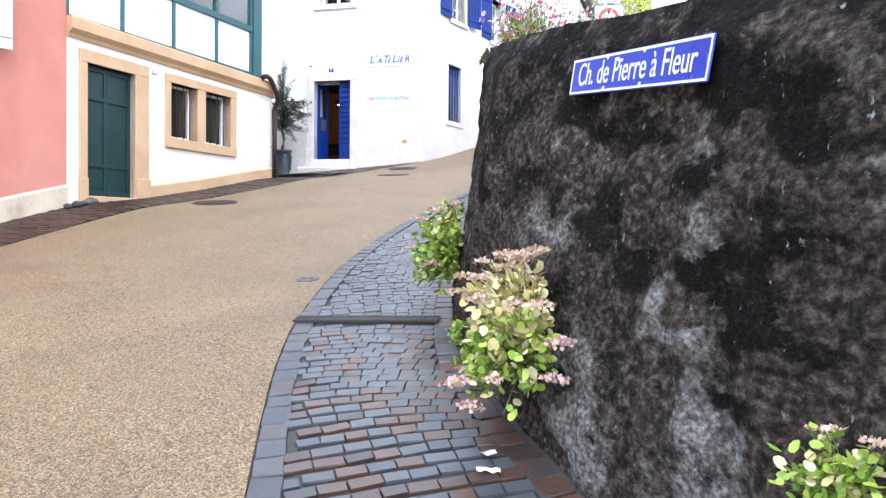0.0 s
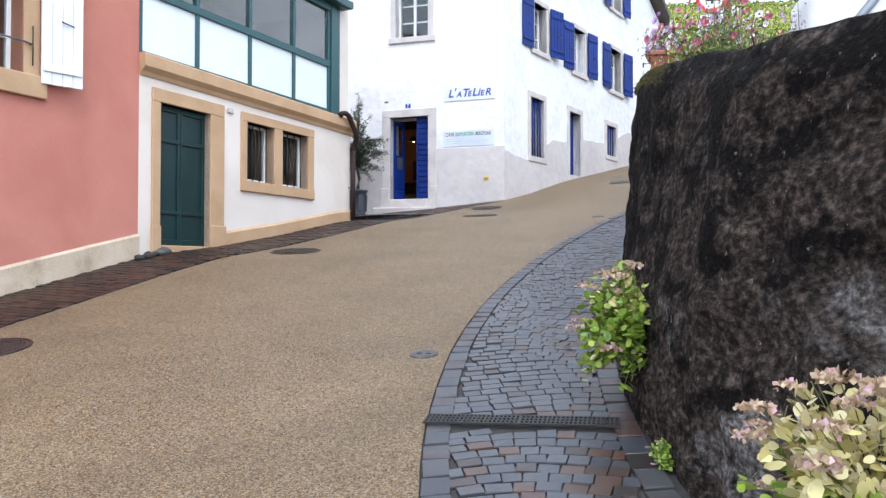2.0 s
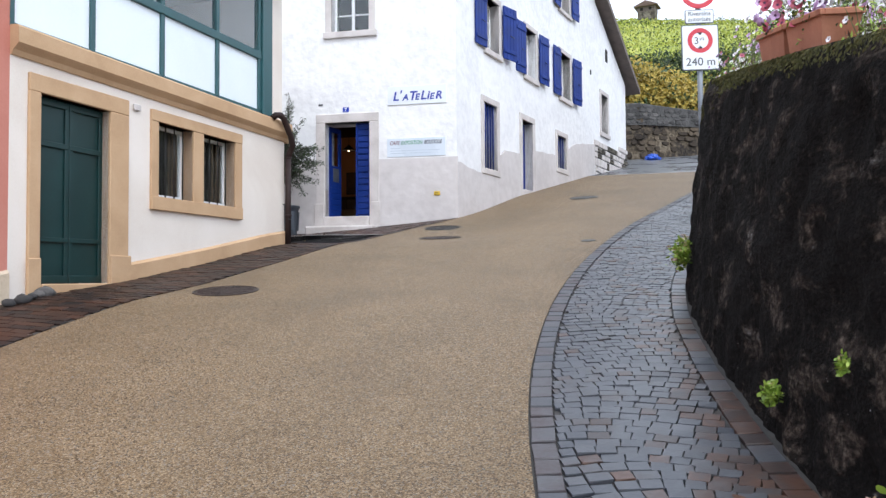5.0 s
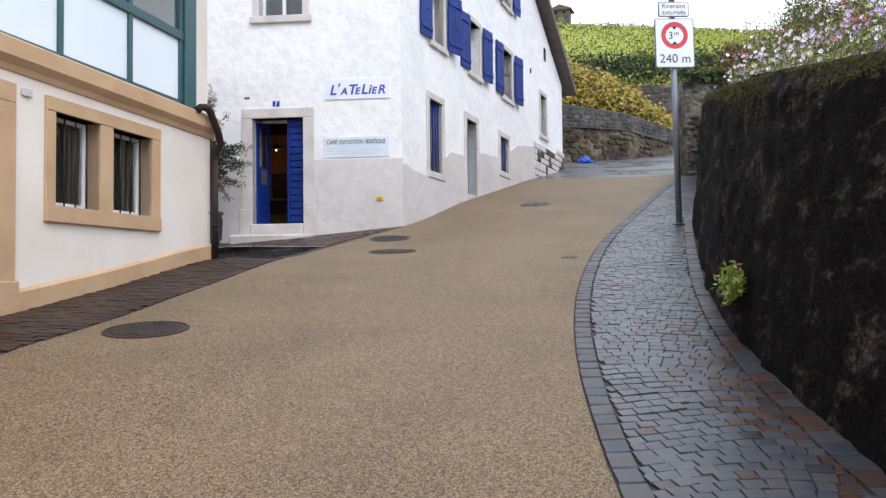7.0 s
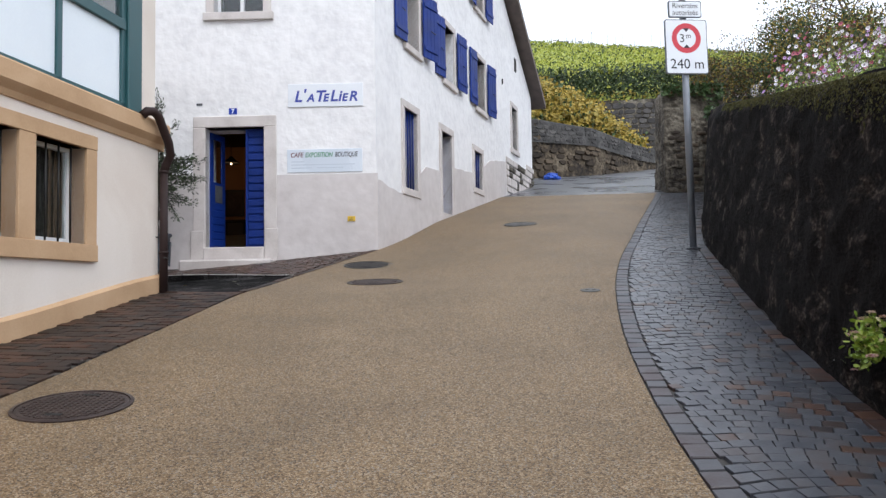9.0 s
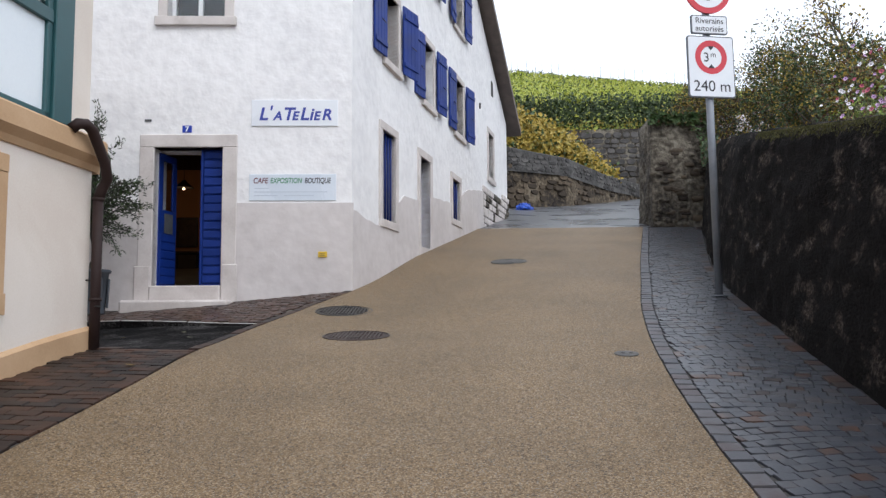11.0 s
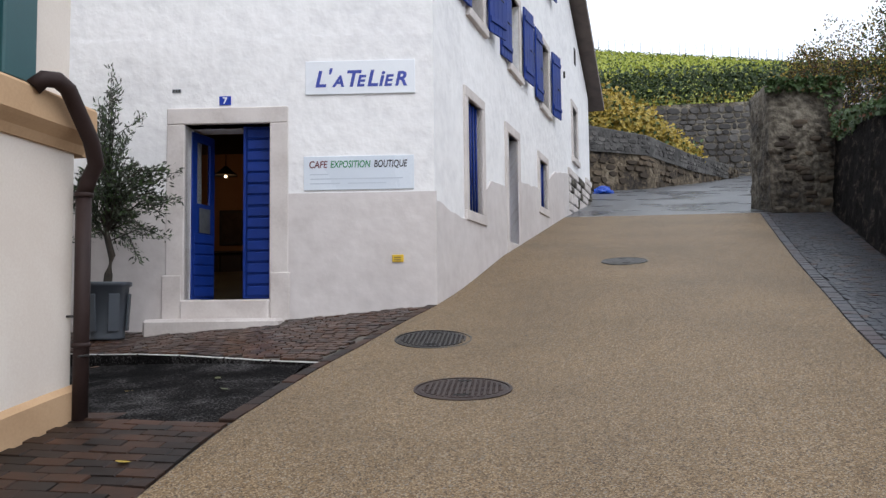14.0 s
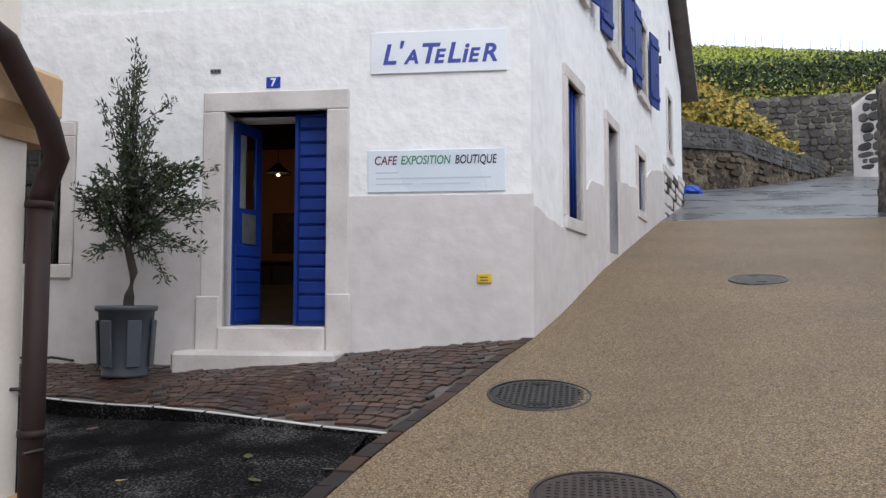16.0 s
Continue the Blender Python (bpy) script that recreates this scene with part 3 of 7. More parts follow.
# plinth that follows the slope
def plinth(x0, x1, h, out, mat_, parent):
    bm = bmesh.new()
    n = max(2, int((x1 - x0) / 0.25))
    pts = [x0 + (x1 - x0) * i / n for i in range(n + 1)]
    for xa, xb in zip(pts, pts[1:]):
        ga, gb = house_ground(xa), house_ground(xb)
        q = [bm.verts.new(c) for c in ((xa, -out, ga - 0.3), (xb, -out, gb - 0.3), (xb, -out, gb + h), (xa, -out, ga + h), (xa, 0.0, ga + h + 0.03), (xb, 0.0, gb + h + 0.03))]
        bm.faces.new((q[0], q[1], q[2], q[3])), bm.faces.new((q[3], q[2], q[5], q[4]))
    bmesh.ops.remove_doubles(bm, verts=bm.verts, dist=0.001)
    part("plinth", bm, mat_, parent)


plinth(-3.41, 0.02, 0.17, 0.035, M["stone_trim"], cream_house)
plinth(-13.5, -5.0, 0.28, 0.03, M["plinth"], pink_house)
# veranda
posts = (-4.98, -3.94, -2.81, -1.7, -0.68)
for x in posts:
    part("veranda_post", boxes((x - 0.035, x + 0.035, 0.0, 0.09, 4.44, 6.3), bevel=0.006), M["teal_paint"], cream_house)
part("veranda_post", boxes((-0.64, -0.38, -0.03, 0.12, 4.43, 6.5), bevel=0.01), M["teal_paint"], cream_house)
for z0, z1, o in ((4.44, 4.49, 0.0), (5.24, 5.35, -0.01), (6.25, 6.37, -0.02)):
    part("veranda_rail", boxes((-5.0, -0.65, o, 0.08, z0, z1), bevel=0.005), M["teal_paint"], cream_house)
for xa, xb in zip(posts, posts[1:]):
    part("infill_panel", boxes((xa + 0.035, xb - 0.035, 0.03, 0.06, 4.49, 5.24)), M["panel_white"], cream_house, "white panel")
    part("pane", boxes((xa + 0.035, xb - 0.035, 0.035, 0.045, 5.35, 6.25)), M["glass"], cream_house)
part("veranda_roof", boxes((-5.1, -0.25, -0.12, 2.0, 6.37, 6.45), (-5.1, -0.2, -0.2, -0.1, 6.39, 6.51)), M["teal_paint"], cream_house)
part("ceiling_board", boxes((-5.0, -0.4, 0.1, 1.9, 6.33, 6.36)), M["white_paint"], cream_house)
part("roof", boxes((-5.2, 0.3, 1.5, 9.4, 8.2, 8.35)), M["roof"], cream_house)
# salmon house
WP = (-7.5, -6.64, 3.82, 5.27)
bm = bmesh.new()
pierced_wall(bm, -13.5, -5.0, 0.2, 8.4, [WP], 0.4)
box(bm, -13.5, -13.1, 0.4, 9.0, 0.2, 8.4)
box(bm, -5.4, -5.0, 2.2, 9.0, 4.24, 8.4)
part("wall", bm, M["pink"], pink_house)
part("roof", boxes((-13.9, -4.9, -0.5, 9.4, 8.4, 8.6)), M["roof"], pink_house)
bm = bmesh.new()
border(bm, *WP, 0.2, -0.02, 0.2, 0.006, sides="lrt")
box(bm, -7.75, -6.37, -0.06, 0.2, 3.57, 3.82, 0.01)
win = part("window", bm, M["stone_trim"], pink_house, "window with ochre stone surround")
bm = bmesh.new()
border(bm, WP[0] + 0.05, WP[1] - 0.05, WP[2] + 0.05, WP[3] - 0.05, 0.05, 0.2, 0.26, 0.004)
box(bm, -7.11, -7.03, 0.19, 0.26, WP[2] + 0.05, WP[3] - 0.05)
for z in (4.22, 4.65):
    box(bm, WP[0] + 0.05, WP[1] - 0.05, 0.2, 0.25, z, z + 0.03)
part("window_frame", bm, M["white_paint"], win, "white casement frame")
part("pane", boxes((WP[0] + 0.05, WP[1] - 0.05, 0.222, 0.228, WP[2] + 0.05, WP[3] - 0.05)), M["glass"], win)
# flat near-black sheet paints the unlit room behind this window; no cloth
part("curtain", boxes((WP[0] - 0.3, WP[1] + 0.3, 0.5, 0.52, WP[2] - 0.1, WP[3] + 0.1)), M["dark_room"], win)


# ---- the white corner house ----
FRONT = pose(CORNER.x, CORNER.y, 0, 0, 0, 3.0)
SIDEM = pose(CORNER.x, CORNER.y, 0, 0, 0, math.degrees(math.atan2(SIDE.y, SIDE.x)))
atelier = thing("corner_house", FRONT, "old white limewashed corner house with blue shutters", "house")
side_root = SIDEM
TO_SIDE = FRONT.inverted() @ SIDEM
DOOR = (-2.73, -1.79, 2.6, 5.18)
UPW = (-2.6, -1.8, 7.05, 8.25)
BARW = (-5.0, -4.29, 3.82, 5.0)
UPW2 = (-6.0, -5.2, 7.05, 8.25)


def on_side(ob):
    ob.matrix_basis = TO_SIDE
    return ob


bm = bmesh.new()
pierced_wall(bm, -7.5, 0.0, 2.2, 9.4, [DOOR, UPW, BARW, UPW2], 0.5)
part("wall", bm, M["white"], atelier, "white limewashed front wall")
S_BW, S_DOOR, S_SW, S_FW = (1.27, 1.95, 4.33, 5.74), (3.44, 4.13, 4.08, 5.74), (5.95, 6.65, 4.9, 5.76), (10.1, 10.8, 6.5, 7.7)
S_UP = [(1.47, 2.12, 6.92, 8.05), (3.74, 4.42, 6.86, 8.02), (6.28, 7.08, 6.85, 8.06)]
S_AT = [(3.75, 4.5, 9.25, 10.3), (6.29, 7.08, 9.25, 10.35)]
bm = bmesh.new()
pierced_wall(bm, 0.0, 13.1, 2.6, 8.6, [S_BW, S_DOOR, S_SW, S_FW, *S_UP], 0.5)
on_side(part("wall", bm, M["white"], atelier, "white limewashed gable wall"))
bm = bmesh.new()
pierced_wall(bm, 0.6, 9.6, 8.6, 10.5, [(x0, x1, z0, z1) for x0, x1, z0, z1 in S_AT], 0.5)
prism(bm, [(9.6, 8.6), (13.1, 8.6), (9.6, 10.44)], 0.5)
prism(bm, [(0, 8.6), (0.6, 8.6), (0.6, 9.67), (0, 9.4)], 0.5)
prism(bm, [(2.5, 10.5), (9.55, 10.5), (6.2, 12.2)], 0.5)
on_side(part("gable", bm, M["white"], atelier))
bm = bmesh.new()
for (xa, za), (xb, zb) in (((-0.6, 9.15), (6.2, 12.35)), ((6.2, 12.35), (13.8, 8.4))):
    q = [(xa, -0.35, za), (xb, -0.35, zb), (xb, 9.0, zb), (xa, 9.0, za)]
    lo = [bm.verts.new(c) for c in q]
    hi = [bm.verts.new((c[0], c[1], c[2] + 0.18)) for c in q]
    bm.faces.new(lo[::-1]), bm.faces.new(hi)
    for i in range(4):
        bm.faces.new((lo[i], lo[(i + 1) % 4], hi[(i + 1) % 4], hi[i]))
on_side(part("roof", bm, M["eave"], atelier, "brown roof with a boarded eave"))


def bit(name, row, mat_, parent, label="", bevel=0.006):
    return part(name, boxes(row, bevel=bevel), mat_, parent, label)


# ---- white house: coats of limewash, openings, boards ----
def coat(x0, x1, z0, z1, holes, out, mat_, label):
    bm = bmesh.new()
    pierced_wall(bm, x0, x1, z0, z1, [h for h in holes], out - 0.002)
    bmesh.ops.translate(bm, vec=(0, -out, 0), verts=bm.verts)
    return part("render_coat", bm, mat_, atelier, label)


coat(-7.5, 0.0, 4.31, 6.14, [(DOOR[0] - 0.16, DOOR[1] + 0.16, 4.2, 5.34), (BARW[0] - 0.14, BARW[1] + 0.14, 4.2, 5.14)], 0.014, M["white"], "thicker white coat of limewash")
coat(-7.5, 0.02, 2.2, 4.31, [(DOOR[0] - 0.16, DOOR[1] + 0.16, 2.1, 4.4), (BARW[0] - 0.14, BARW[1] + 0.14, 3.7, 4.4)], 0.024, M["dado"], "greyish pink dado coat")


def side_dado_top(s):
    return along([(0, 4.3), (1.0, 4.2), (1.25, 4.2), (1.96, 4.6), (2.4, 4.85), (3.4, 4.9), (4.2, 5.1), (5.8, 5.2), (6.0, 5.25), (6.7, 5.45), (7.5, 5.75), (9.3, 6.0)], s)


bm = bmesh.new()
step = 0.1
for k in range(93):
    sa, sb = k * step, k * step + step
    ta, tb = side_dado_top(sa) + 0.03 * noise.noise((sa * 3, 0, 0)), side_dado_top(sb) + 0.03 * noise.noise((sb * 3, 0, 0))
    spans = [(2.6, None)]
    for h in (S_BW, S_DOOR, S_SW):
        if h[0] - 0.02 < (sa + sb) / 2 < h[1] + 0.02:
            spans = [(2.6, h[2])] if h is not S_DOOR else []
    for z0, z1 in spans:
        qa, qb = (ta if z1 is None else min(ta, z1)), (tb if z1 is None else min(tb, z1))
        v = [bm.verts.new(c) for c in ((sa, -0.022, z0), (sb, -0.022, z0), (sb, -0.022, qb), (sa, -0.022, qa), (sb, -0.001, qb + 0.006), (sa, -0.001, qa + 0.006))]
        bm.faces.new(v[:4]), bm.faces.new((v[3], v[2], v[4], v[5]))
bmesh.ops.remove_doubles(bm, verts=bm.verts, dist=0.002)
on_side(part("render_coat", bm, M["dado"], atelier, "greyish pink dado coat with a ragged top"))

for row in ((DOOR[0] - 0.2, DOOR[1] + 0.2, -0.045, 0.22, DOOR[3], DOOR[3] + 0.18), (DOOR[0] - 0.2, DOOR[0], -0.045, 0.22, 3.0, DOOR[3]), (DOOR[1], DOOR[1] + 0.2, -0.045, 0.22, 3.0, DOOR[3])):
    bit("door_surround", row, M["pale_stone"], atelier, bevel=0.01)
bit("jamb_base", (DOOR[0] - 0.23, DOOR[0] - 0.012, -0.075, -0.045, 3.0, 3.53), M["pale_stone"], atelier, bevel=0.012)
bit("jamb_base", (DOOR[1] + 0.012, DOOR[1] + 0.23, -0.075, -0.045, 3.0, 3.55), M["pale_stone"], atelier, bevel=0.012)
bit("door_step", (DOOR[0] - 0.01, DOOR[1] + 0.01, -0.12, 0.5, 2.6, 3.26), M["pale_stone"], atelier, "worn stone threshold", bevel=0.015)
bm = bmesh.new()
for x0, x1, d in ((-3.05, -1.62, 0.36),):
    box(bm, x0, x1, -d, 0.0, 2.5, 3.06, 0.03)
part("door_step", bm, M["pale_stone"], atelier, "low limewashed stone step with rounded corners")

# right leaf shut, left leaf swung in
bm = bmesh.new()
box(bm, -2.12, -1.79, 0.13, 0.17, 3.27, 5.18)
for k in range(15):
    z = 3.3 + k * 0.1245
    box(bm, -2.085, -1.8, 0.112, 0.13, z, z + 0.112, 0.012)
box(bm, -2.125, -2.09, 0.108, 0.13, 3.27, 5.18, 0.005)
part("door_leaf", bm, M["blue_paint"], atelier, "blue door leaf of lapped horizontal boards, shut")
leaf = new("door_leaf")
leaf.parent = atelier
leaf.matrix_basis = pose(-2.715, 0.17, 0, 0, 0, 77)
leaf["label"] = "blue half-glazed door leaf, swung open inwards"
bm = bmesh.new()
box(bm, 0.0, 0.46, 0.0, 0.04, 3.27, 3.95, 0.004)
border(bm, 0.1, 0.36, 4.35, 5.05, 0.1, 0.0, 0.04, 0.004)
box(bm, 0.0, 0.46, 0.0, 0.04, 3.95, 4.25)
for k in range(6):
    box(bm, 0.03, 0.43, -0.012, 0.0, 3.3 + k * 0.12, 3.41 + k * 0.12, 0.008)
part("leaf_frame", bm, M["blue_paint"], leaf)
part("pane", boxes((0.1, 0.36, 0.015, 0.022, 4.35, 5.05)), M["glass"], leaf)
part("notice", boxes((0.12, 0.34, -0.016, -0.013, 4.02, 4.3)), M["galv"], leaf, "grey notice sheet")

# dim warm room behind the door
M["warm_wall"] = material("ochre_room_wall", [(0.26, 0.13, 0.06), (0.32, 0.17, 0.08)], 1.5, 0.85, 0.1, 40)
bm = bmesh.new()
box(bm, -4.2, -0.7, 3.9, 4.0, 3.2, 5.9)
box(bm, -4.2, -4.1, 0.5, 3.9, 3.2, 5.9)
box(bm, -0.8, -0.7, 0.5, 3.9, 3.2, 5.9)
part("room_wall", bm, M["warm_wall"], atelier, "ochre painted inner wall")
# ceiling and floor are coloured near-black to carry the room's dimness
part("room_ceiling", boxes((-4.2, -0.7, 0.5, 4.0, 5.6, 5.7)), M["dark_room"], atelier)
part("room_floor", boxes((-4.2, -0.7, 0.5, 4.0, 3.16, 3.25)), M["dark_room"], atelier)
pend = thing("pendant_lamp", FRONT @ pose(-3.05, 2.4, 0.16), "small pendant lamp glowing warm in the dark room", "lamp")
bm = bmesh.new()
tube(bm, [(0, 0, 4.98), (0, 0, 5.6)], 0.006, 6)
part("cord", bm, M["iron"], pend)
bm = bmesh.new()
lathe(bm, [(0.03, 4.98), (0.05, 4.95), (0.16, 4.86), (0.165, 4.85), (0.05, 4.93)], 18)
part("shade", bm, M["iron"], pend)
bulb = bpy.data.materials.new("warm_bulb")
bulb.use_nodes = True
bulb.node_tree.nodes["Principled BSDF"].inputs["Emission Color"].default_value = (1, 0.75, 0.45, 1)
bulb.node_tree.nodes["Principled BSDF"].inputs["Emission Strength"].default_value = 3
bm = bmesh.new()
bmesh.ops.create_uvsphere(bm, u_segments=12, v_segments=8, radius=0.02)
bmesh.ops.translate(bm, vec=(0, 0, 4.84), verts=bm.verts)
part("bulb", bm, bulb, pend)
lamp_data = bpy.data.lights.new("pendant_light", "POINT")
lamp_data.energy, lamp_data.color, lamp_data.shadow_soft_size = 3.2, (1.0, 0.6, 0.3), 0.04
new("pendant_light", lamp_data).matrix_world = FRONT @ pose(-3.05, 2.4, 4.92)
pic = thing("wall_picture", FRONT @ pose(-3.42, 3.9, 4.42), "dark framed picture on the ochre room wall", "picture")
part("frame", boxes((-0.2, 0.2, -0.03, 0.0, -0.28, 0.28), bevel=0.008), M["iron"], pic)
part("print", boxes((-0.15, 0.15, -0.034, -0.03, -0.23, 0.23)), M["cast_iron"], pic)


def casement(x0, x1, z0, z1, parent, y=0.2, cols=2, rows=3, side=False, backing=True, trim=0.13, trim_mat="pale_stone", label="window with white casements"):
    root = new("window")
    root.parent = parent
    root["label"] = label
    if side:
        root.matrix_basis = TO_SIDE
    if trim:
        for row in ((x0 - trim, x1 + trim, -0.03, y, z1, z1 + trim), (x0 - trim - 0.04, x1 + trim + 0.04, -0.06, y, z0 - trim, z0), (x0 - trim, x0, -0.03, y, z0, z1), (x1, x1 + trim, -0.03, y, z0, z1)):
            part("window_surround", boxes(row, bevel=0.008), M[trim_mat], root)
    bm = bmesh.new()
    border(bm, x0 + 0.05, x1 - 0.05, z0 + 0.05, z1 - 0.05, 0.05, y, y + 0.06, 0.004)
    for i in range(1, cols):
        xx = x0 + (x1 - x0) * i / cols
        box(bm, xx - 0.03, xx + 0.03, y, y + 0.06, z0 + 0.05, z1 - 0.05)
    for j in range(1, rows):
        zz = z0 + (z1 - z0) * j / rows
        box(bm, x0 + 0.05, x1 - 0.05, y + 0.01, y + 0.05, zz - 0.012, zz + 0.012)
    part("window_frame", bm, M["white_paint"], root)
    part("pane", boxes((x0 + 0.05, x1 - 0.05, y + 0.025, y + 0.031, z0 + 0.05, z1 - 0.05)), M["glass"], root)
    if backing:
        # near-black backing sheet in place of the room's shade
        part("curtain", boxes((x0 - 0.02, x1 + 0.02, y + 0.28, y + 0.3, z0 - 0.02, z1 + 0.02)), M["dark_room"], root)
    return root


casement(*UPW, atelier, rows=3)
casement(*UPW2, atelier, rows=3)


def barred(x0, x1, z0, z1, parent, side=True, n=5, mat_="blue_paint", trim=0.13, shade=True, label="barred window"):
    root = new("window")
    root.parent = parent
    root["label"] = label
    if side:
        root.matrix_basis = TO_SIDE
    for row in ((x0 - trim, x1 + trim, -0.035, 0.2, z1, z1 + trim), (x0 - trim, x1 + trim, -0.045, 0.2, z0 - trim, z0), (x0 - trim, x0, -0.035, 0.2, z0, z1), (x1, x1 + trim, -0.035, 0.2, z0, z1)):
        part("window_surround", boxes(row, bevel=0.008), M["pale_stone"], root)
    for k in range(n):
        xx = x0 + (x1 - x0) * (k + 0.5) / n
        bm = bmesh.new()
        tube(bm, [(xx, 0.05, z0), (xx, 0.05, z1)], 0.014 if mat_ == "iron" else 0.017, 8)
        part("bar", bm, M[mat_], root)
    if mat_ == "iron":
        for j in range(1, 6):
            zz = z0 + (z1 - z0) * j / 6
            bm = bmesh.new()
            tube(bm, [(x0, 0.06, zz), (x1, 0.06, zz)], 0.01, 6)
            part("bar", bm, M[mat_], root)
    # near-black sheet behind the bars, the dark interior put into its colour
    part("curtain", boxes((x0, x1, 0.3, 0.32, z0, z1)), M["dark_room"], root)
    part("pane", boxes((x0, x1, 0.2, 0.206, z0, z1)), M["glass"], root)
    return root


barred(*BARW, atelier, side=False, n=4, mat_="iron", label="dark window behind an iron grille")
barred(*S_BW, atelier, n=5, label="tall window with blue bars")
barred(*S_SW, atelier, n=4, label="small window with blue bars")
casement(*S_FW, atelier, side=True, cols=1, rows=2, label="plain rear window in a pale surround")
for row in ((S_DOOR[0] - 0.14, S_DOOR[1] + 0.14, -0.035, 0.25, S_DOOR[3], S_DOOR[3] + 0.14), (S_DOOR[0] - 0.14, S_DOOR[0], -0.035, 0.25, 3.6, S_DOOR[3]), (S_DOOR[1], S_DOOR[1] + 0.14, -0.035, 0.25, 3.6, S_DOOR[3])):
    on_side(bit("door_surround", row, M["pale_stone"], atelier, bevel=0.008))
bm = bmesh.new()
box(bm, S_DOOR[0], S_DOOR[1], 0.2, 0.24, 3.9, S_DOOR[3])
for k in range(5):
    box(bm, S_DOOR[0] + 0.01 + k * 0.136, S_DOOR[0] + 0.136 + k * 0.136, 0.185, 0.2, 3.95, S_DOOR[3] - 0.02, 0.006)
on_side(part("door", bm, M["blue_paint"], atelier, "blue boarded side door, shut"))
on_side(bit("door_step", (S_DOOR[0], S_DOOR[1], -0.03, 0.2, 3.5, 4.09), M["pale_stone"], atelier, bevel=0.01))


def shutter(x0, x1, z0, z1, parent, m, mat_="blue_paint", label="open blue wooden shutter", angle=0, hinge="l"):
    """A boarded shutter with two ledges and its iron catch, hung at one edge."""
    root = new("shutter")
    root.parent = parent
    root["label"] = label
    w = x1 - x0
    hx = x0 if hinge == "l" else x1
    root.matrix_basis = m @ pose(hx, -0.05, 0, 0, 0, angle)
    o = 0 if hinge == "l" else -w
    n = 4
    for k in range(n):
        part("board", boxes((o + w * k / n + 0.002, o + w * (k + 1) / n - 0.002, -0.03, 0.0, z0, z1), bevel=0.004), M[mat_], root)
    for z in (z0 + 0.14, z1 - 0.22):
        part("ledge", boxes((o + 0.015, o + w - 0.015, -0.05, -0.03, z, z + 0.08), bevel=0.006), M[mat_], root)
    bm = bmesh.new()
    tube(bm, [(o + w * 0.45, -0.055, z0 + 0.45 * (z1 - z0)), (o + w * 0.75, -0.06, z0 + 0.43 * (z1 - z0))], 0.008, 6)
    part("catch", bm, M["iron"], root)
    return root


for i, (x0, x1, z0, z1) in enumerate(S_UP):
    casement(x0, x1, z0, z1, atelier, side=True, rows=3, trim=0.12, label="upper window with white casements")
    shutter(x0 - 0.12 - 0.5, x0 - 0.12, z0 - 0.02, z1 + 0.04, atelier, TO_SIDE, angle=(-4, -6, -3)[i], hinge="r")
    shutter(x1 + 0.13, x1 + 0.13 + 0.52, z0 - 0.02, z1 + 0.04, atelier, TO_SIDE, angle=(-12, -6, -8)[i], hinge="l")
for x0, x1, z0, z1 in S_AT:
    casement(x0, x1, z0, z1, atelier, side=True, rows=2, trim=0.1, label="attic window with white casements")
    shutter(x0 - 0.1 - 0.48, x0 - 0.1, z0 - 0.02, z1, atelier, TO_SIDE, angle=3, hinge="r")
    shutter(x1 + 0.1, x1 + 0.58, z0 - 0.02, z1, atelier, TO_SIDE, angle=-5, hinge="l")
on_side(bit("slit_window", (10.65, 10.9, -0.006, 0.01, 8.85, 9.25), M["dark_room"], atelier, "narrow dark slit window", bevel=0.02))
on_side(bit("wall_hook", (8.99, 9.01, -0.04, 0.0, 8.05, 8.2), M["iron"], atelier, "iron wall hook", bevel=0.004))
# bare stone at the foot of the rear corner
rng = random.Random(7)
zrow = 5.0
while zrow < 6.35:
    h = rng.uniform(0.16, 0.26)
    s = 9.35 + rng.uniform(-0.1, 0.15)
    while s < 13.1:
        w = rng.uniform(0.25, 0.55)
        if zrow + h < 6.2 + 0.06 * (s - 9.4):
            on_side(bit("stone", (s, min(s + w - 0.025, 13.12), -0.035 - rng.uniform(0, 0.02), 0.02, zrow, zrow + h - 0.025), M["mortar"] if rng.random() < 0.3 else M["pale_stone"], atelier, bevel=0.02))
        s += w
    zrow += h

# boards on the front
M["board_white"] = material("white_enamel_board", [(0.74, 0.77, 0.82), (0.8, 0.83, 0.87)], 1.2, 0.3, 0.0, 40)
M["plate_blue_grey"] = material("pale_blue_grey_plate", [(0.62, 0.68, 0.76), (0.72, 0.77, 0.83)], 1.2, 0.3, 0.0, 40)
M["letter_blue"] = material("blue_lettering", [(0.03, 0.05, 0.3), (0.04, 0.065, 0.36)], 4, 0.5, 0.0, 40)
M["letter_dark"] = material("black_lettering", [(0.012, 0.012, 0.02), (0.02, 0.02, 0.03)], 4, 0.5, 0.0, 40)
M["letter_green"] = material("green_lettering", [(0.03, 0.2, 0.09), (0.04, 0.25, 0.11)], 4, 0.5, 0.0, 40)
M["letter_brown"] = material("maroon_lettering", [(0.12, 0.02, 0.03), (0.16, 0.03, 0.04)], 4, 0.5, 0.0, 40)
M["letter_grey"] = material("grey_lettering", [(0.46, 0.52, 0.6), (0.5, 0.56, 0.64)], 4, 0.5, 0.0, 40)
M["enamel_blue"] = material("blue_enamel", [(0.008, 0.04, 0.36), (0.014, 0.052, 0.43)], 3, 0.3, 0.0, 30)
M["yellow_paint"] = material("yellow_box_paint", [(0.62, 0.4, 0.02), (0.7, 0.46, 0.04)], 8, 0.5, 0.05, 60)

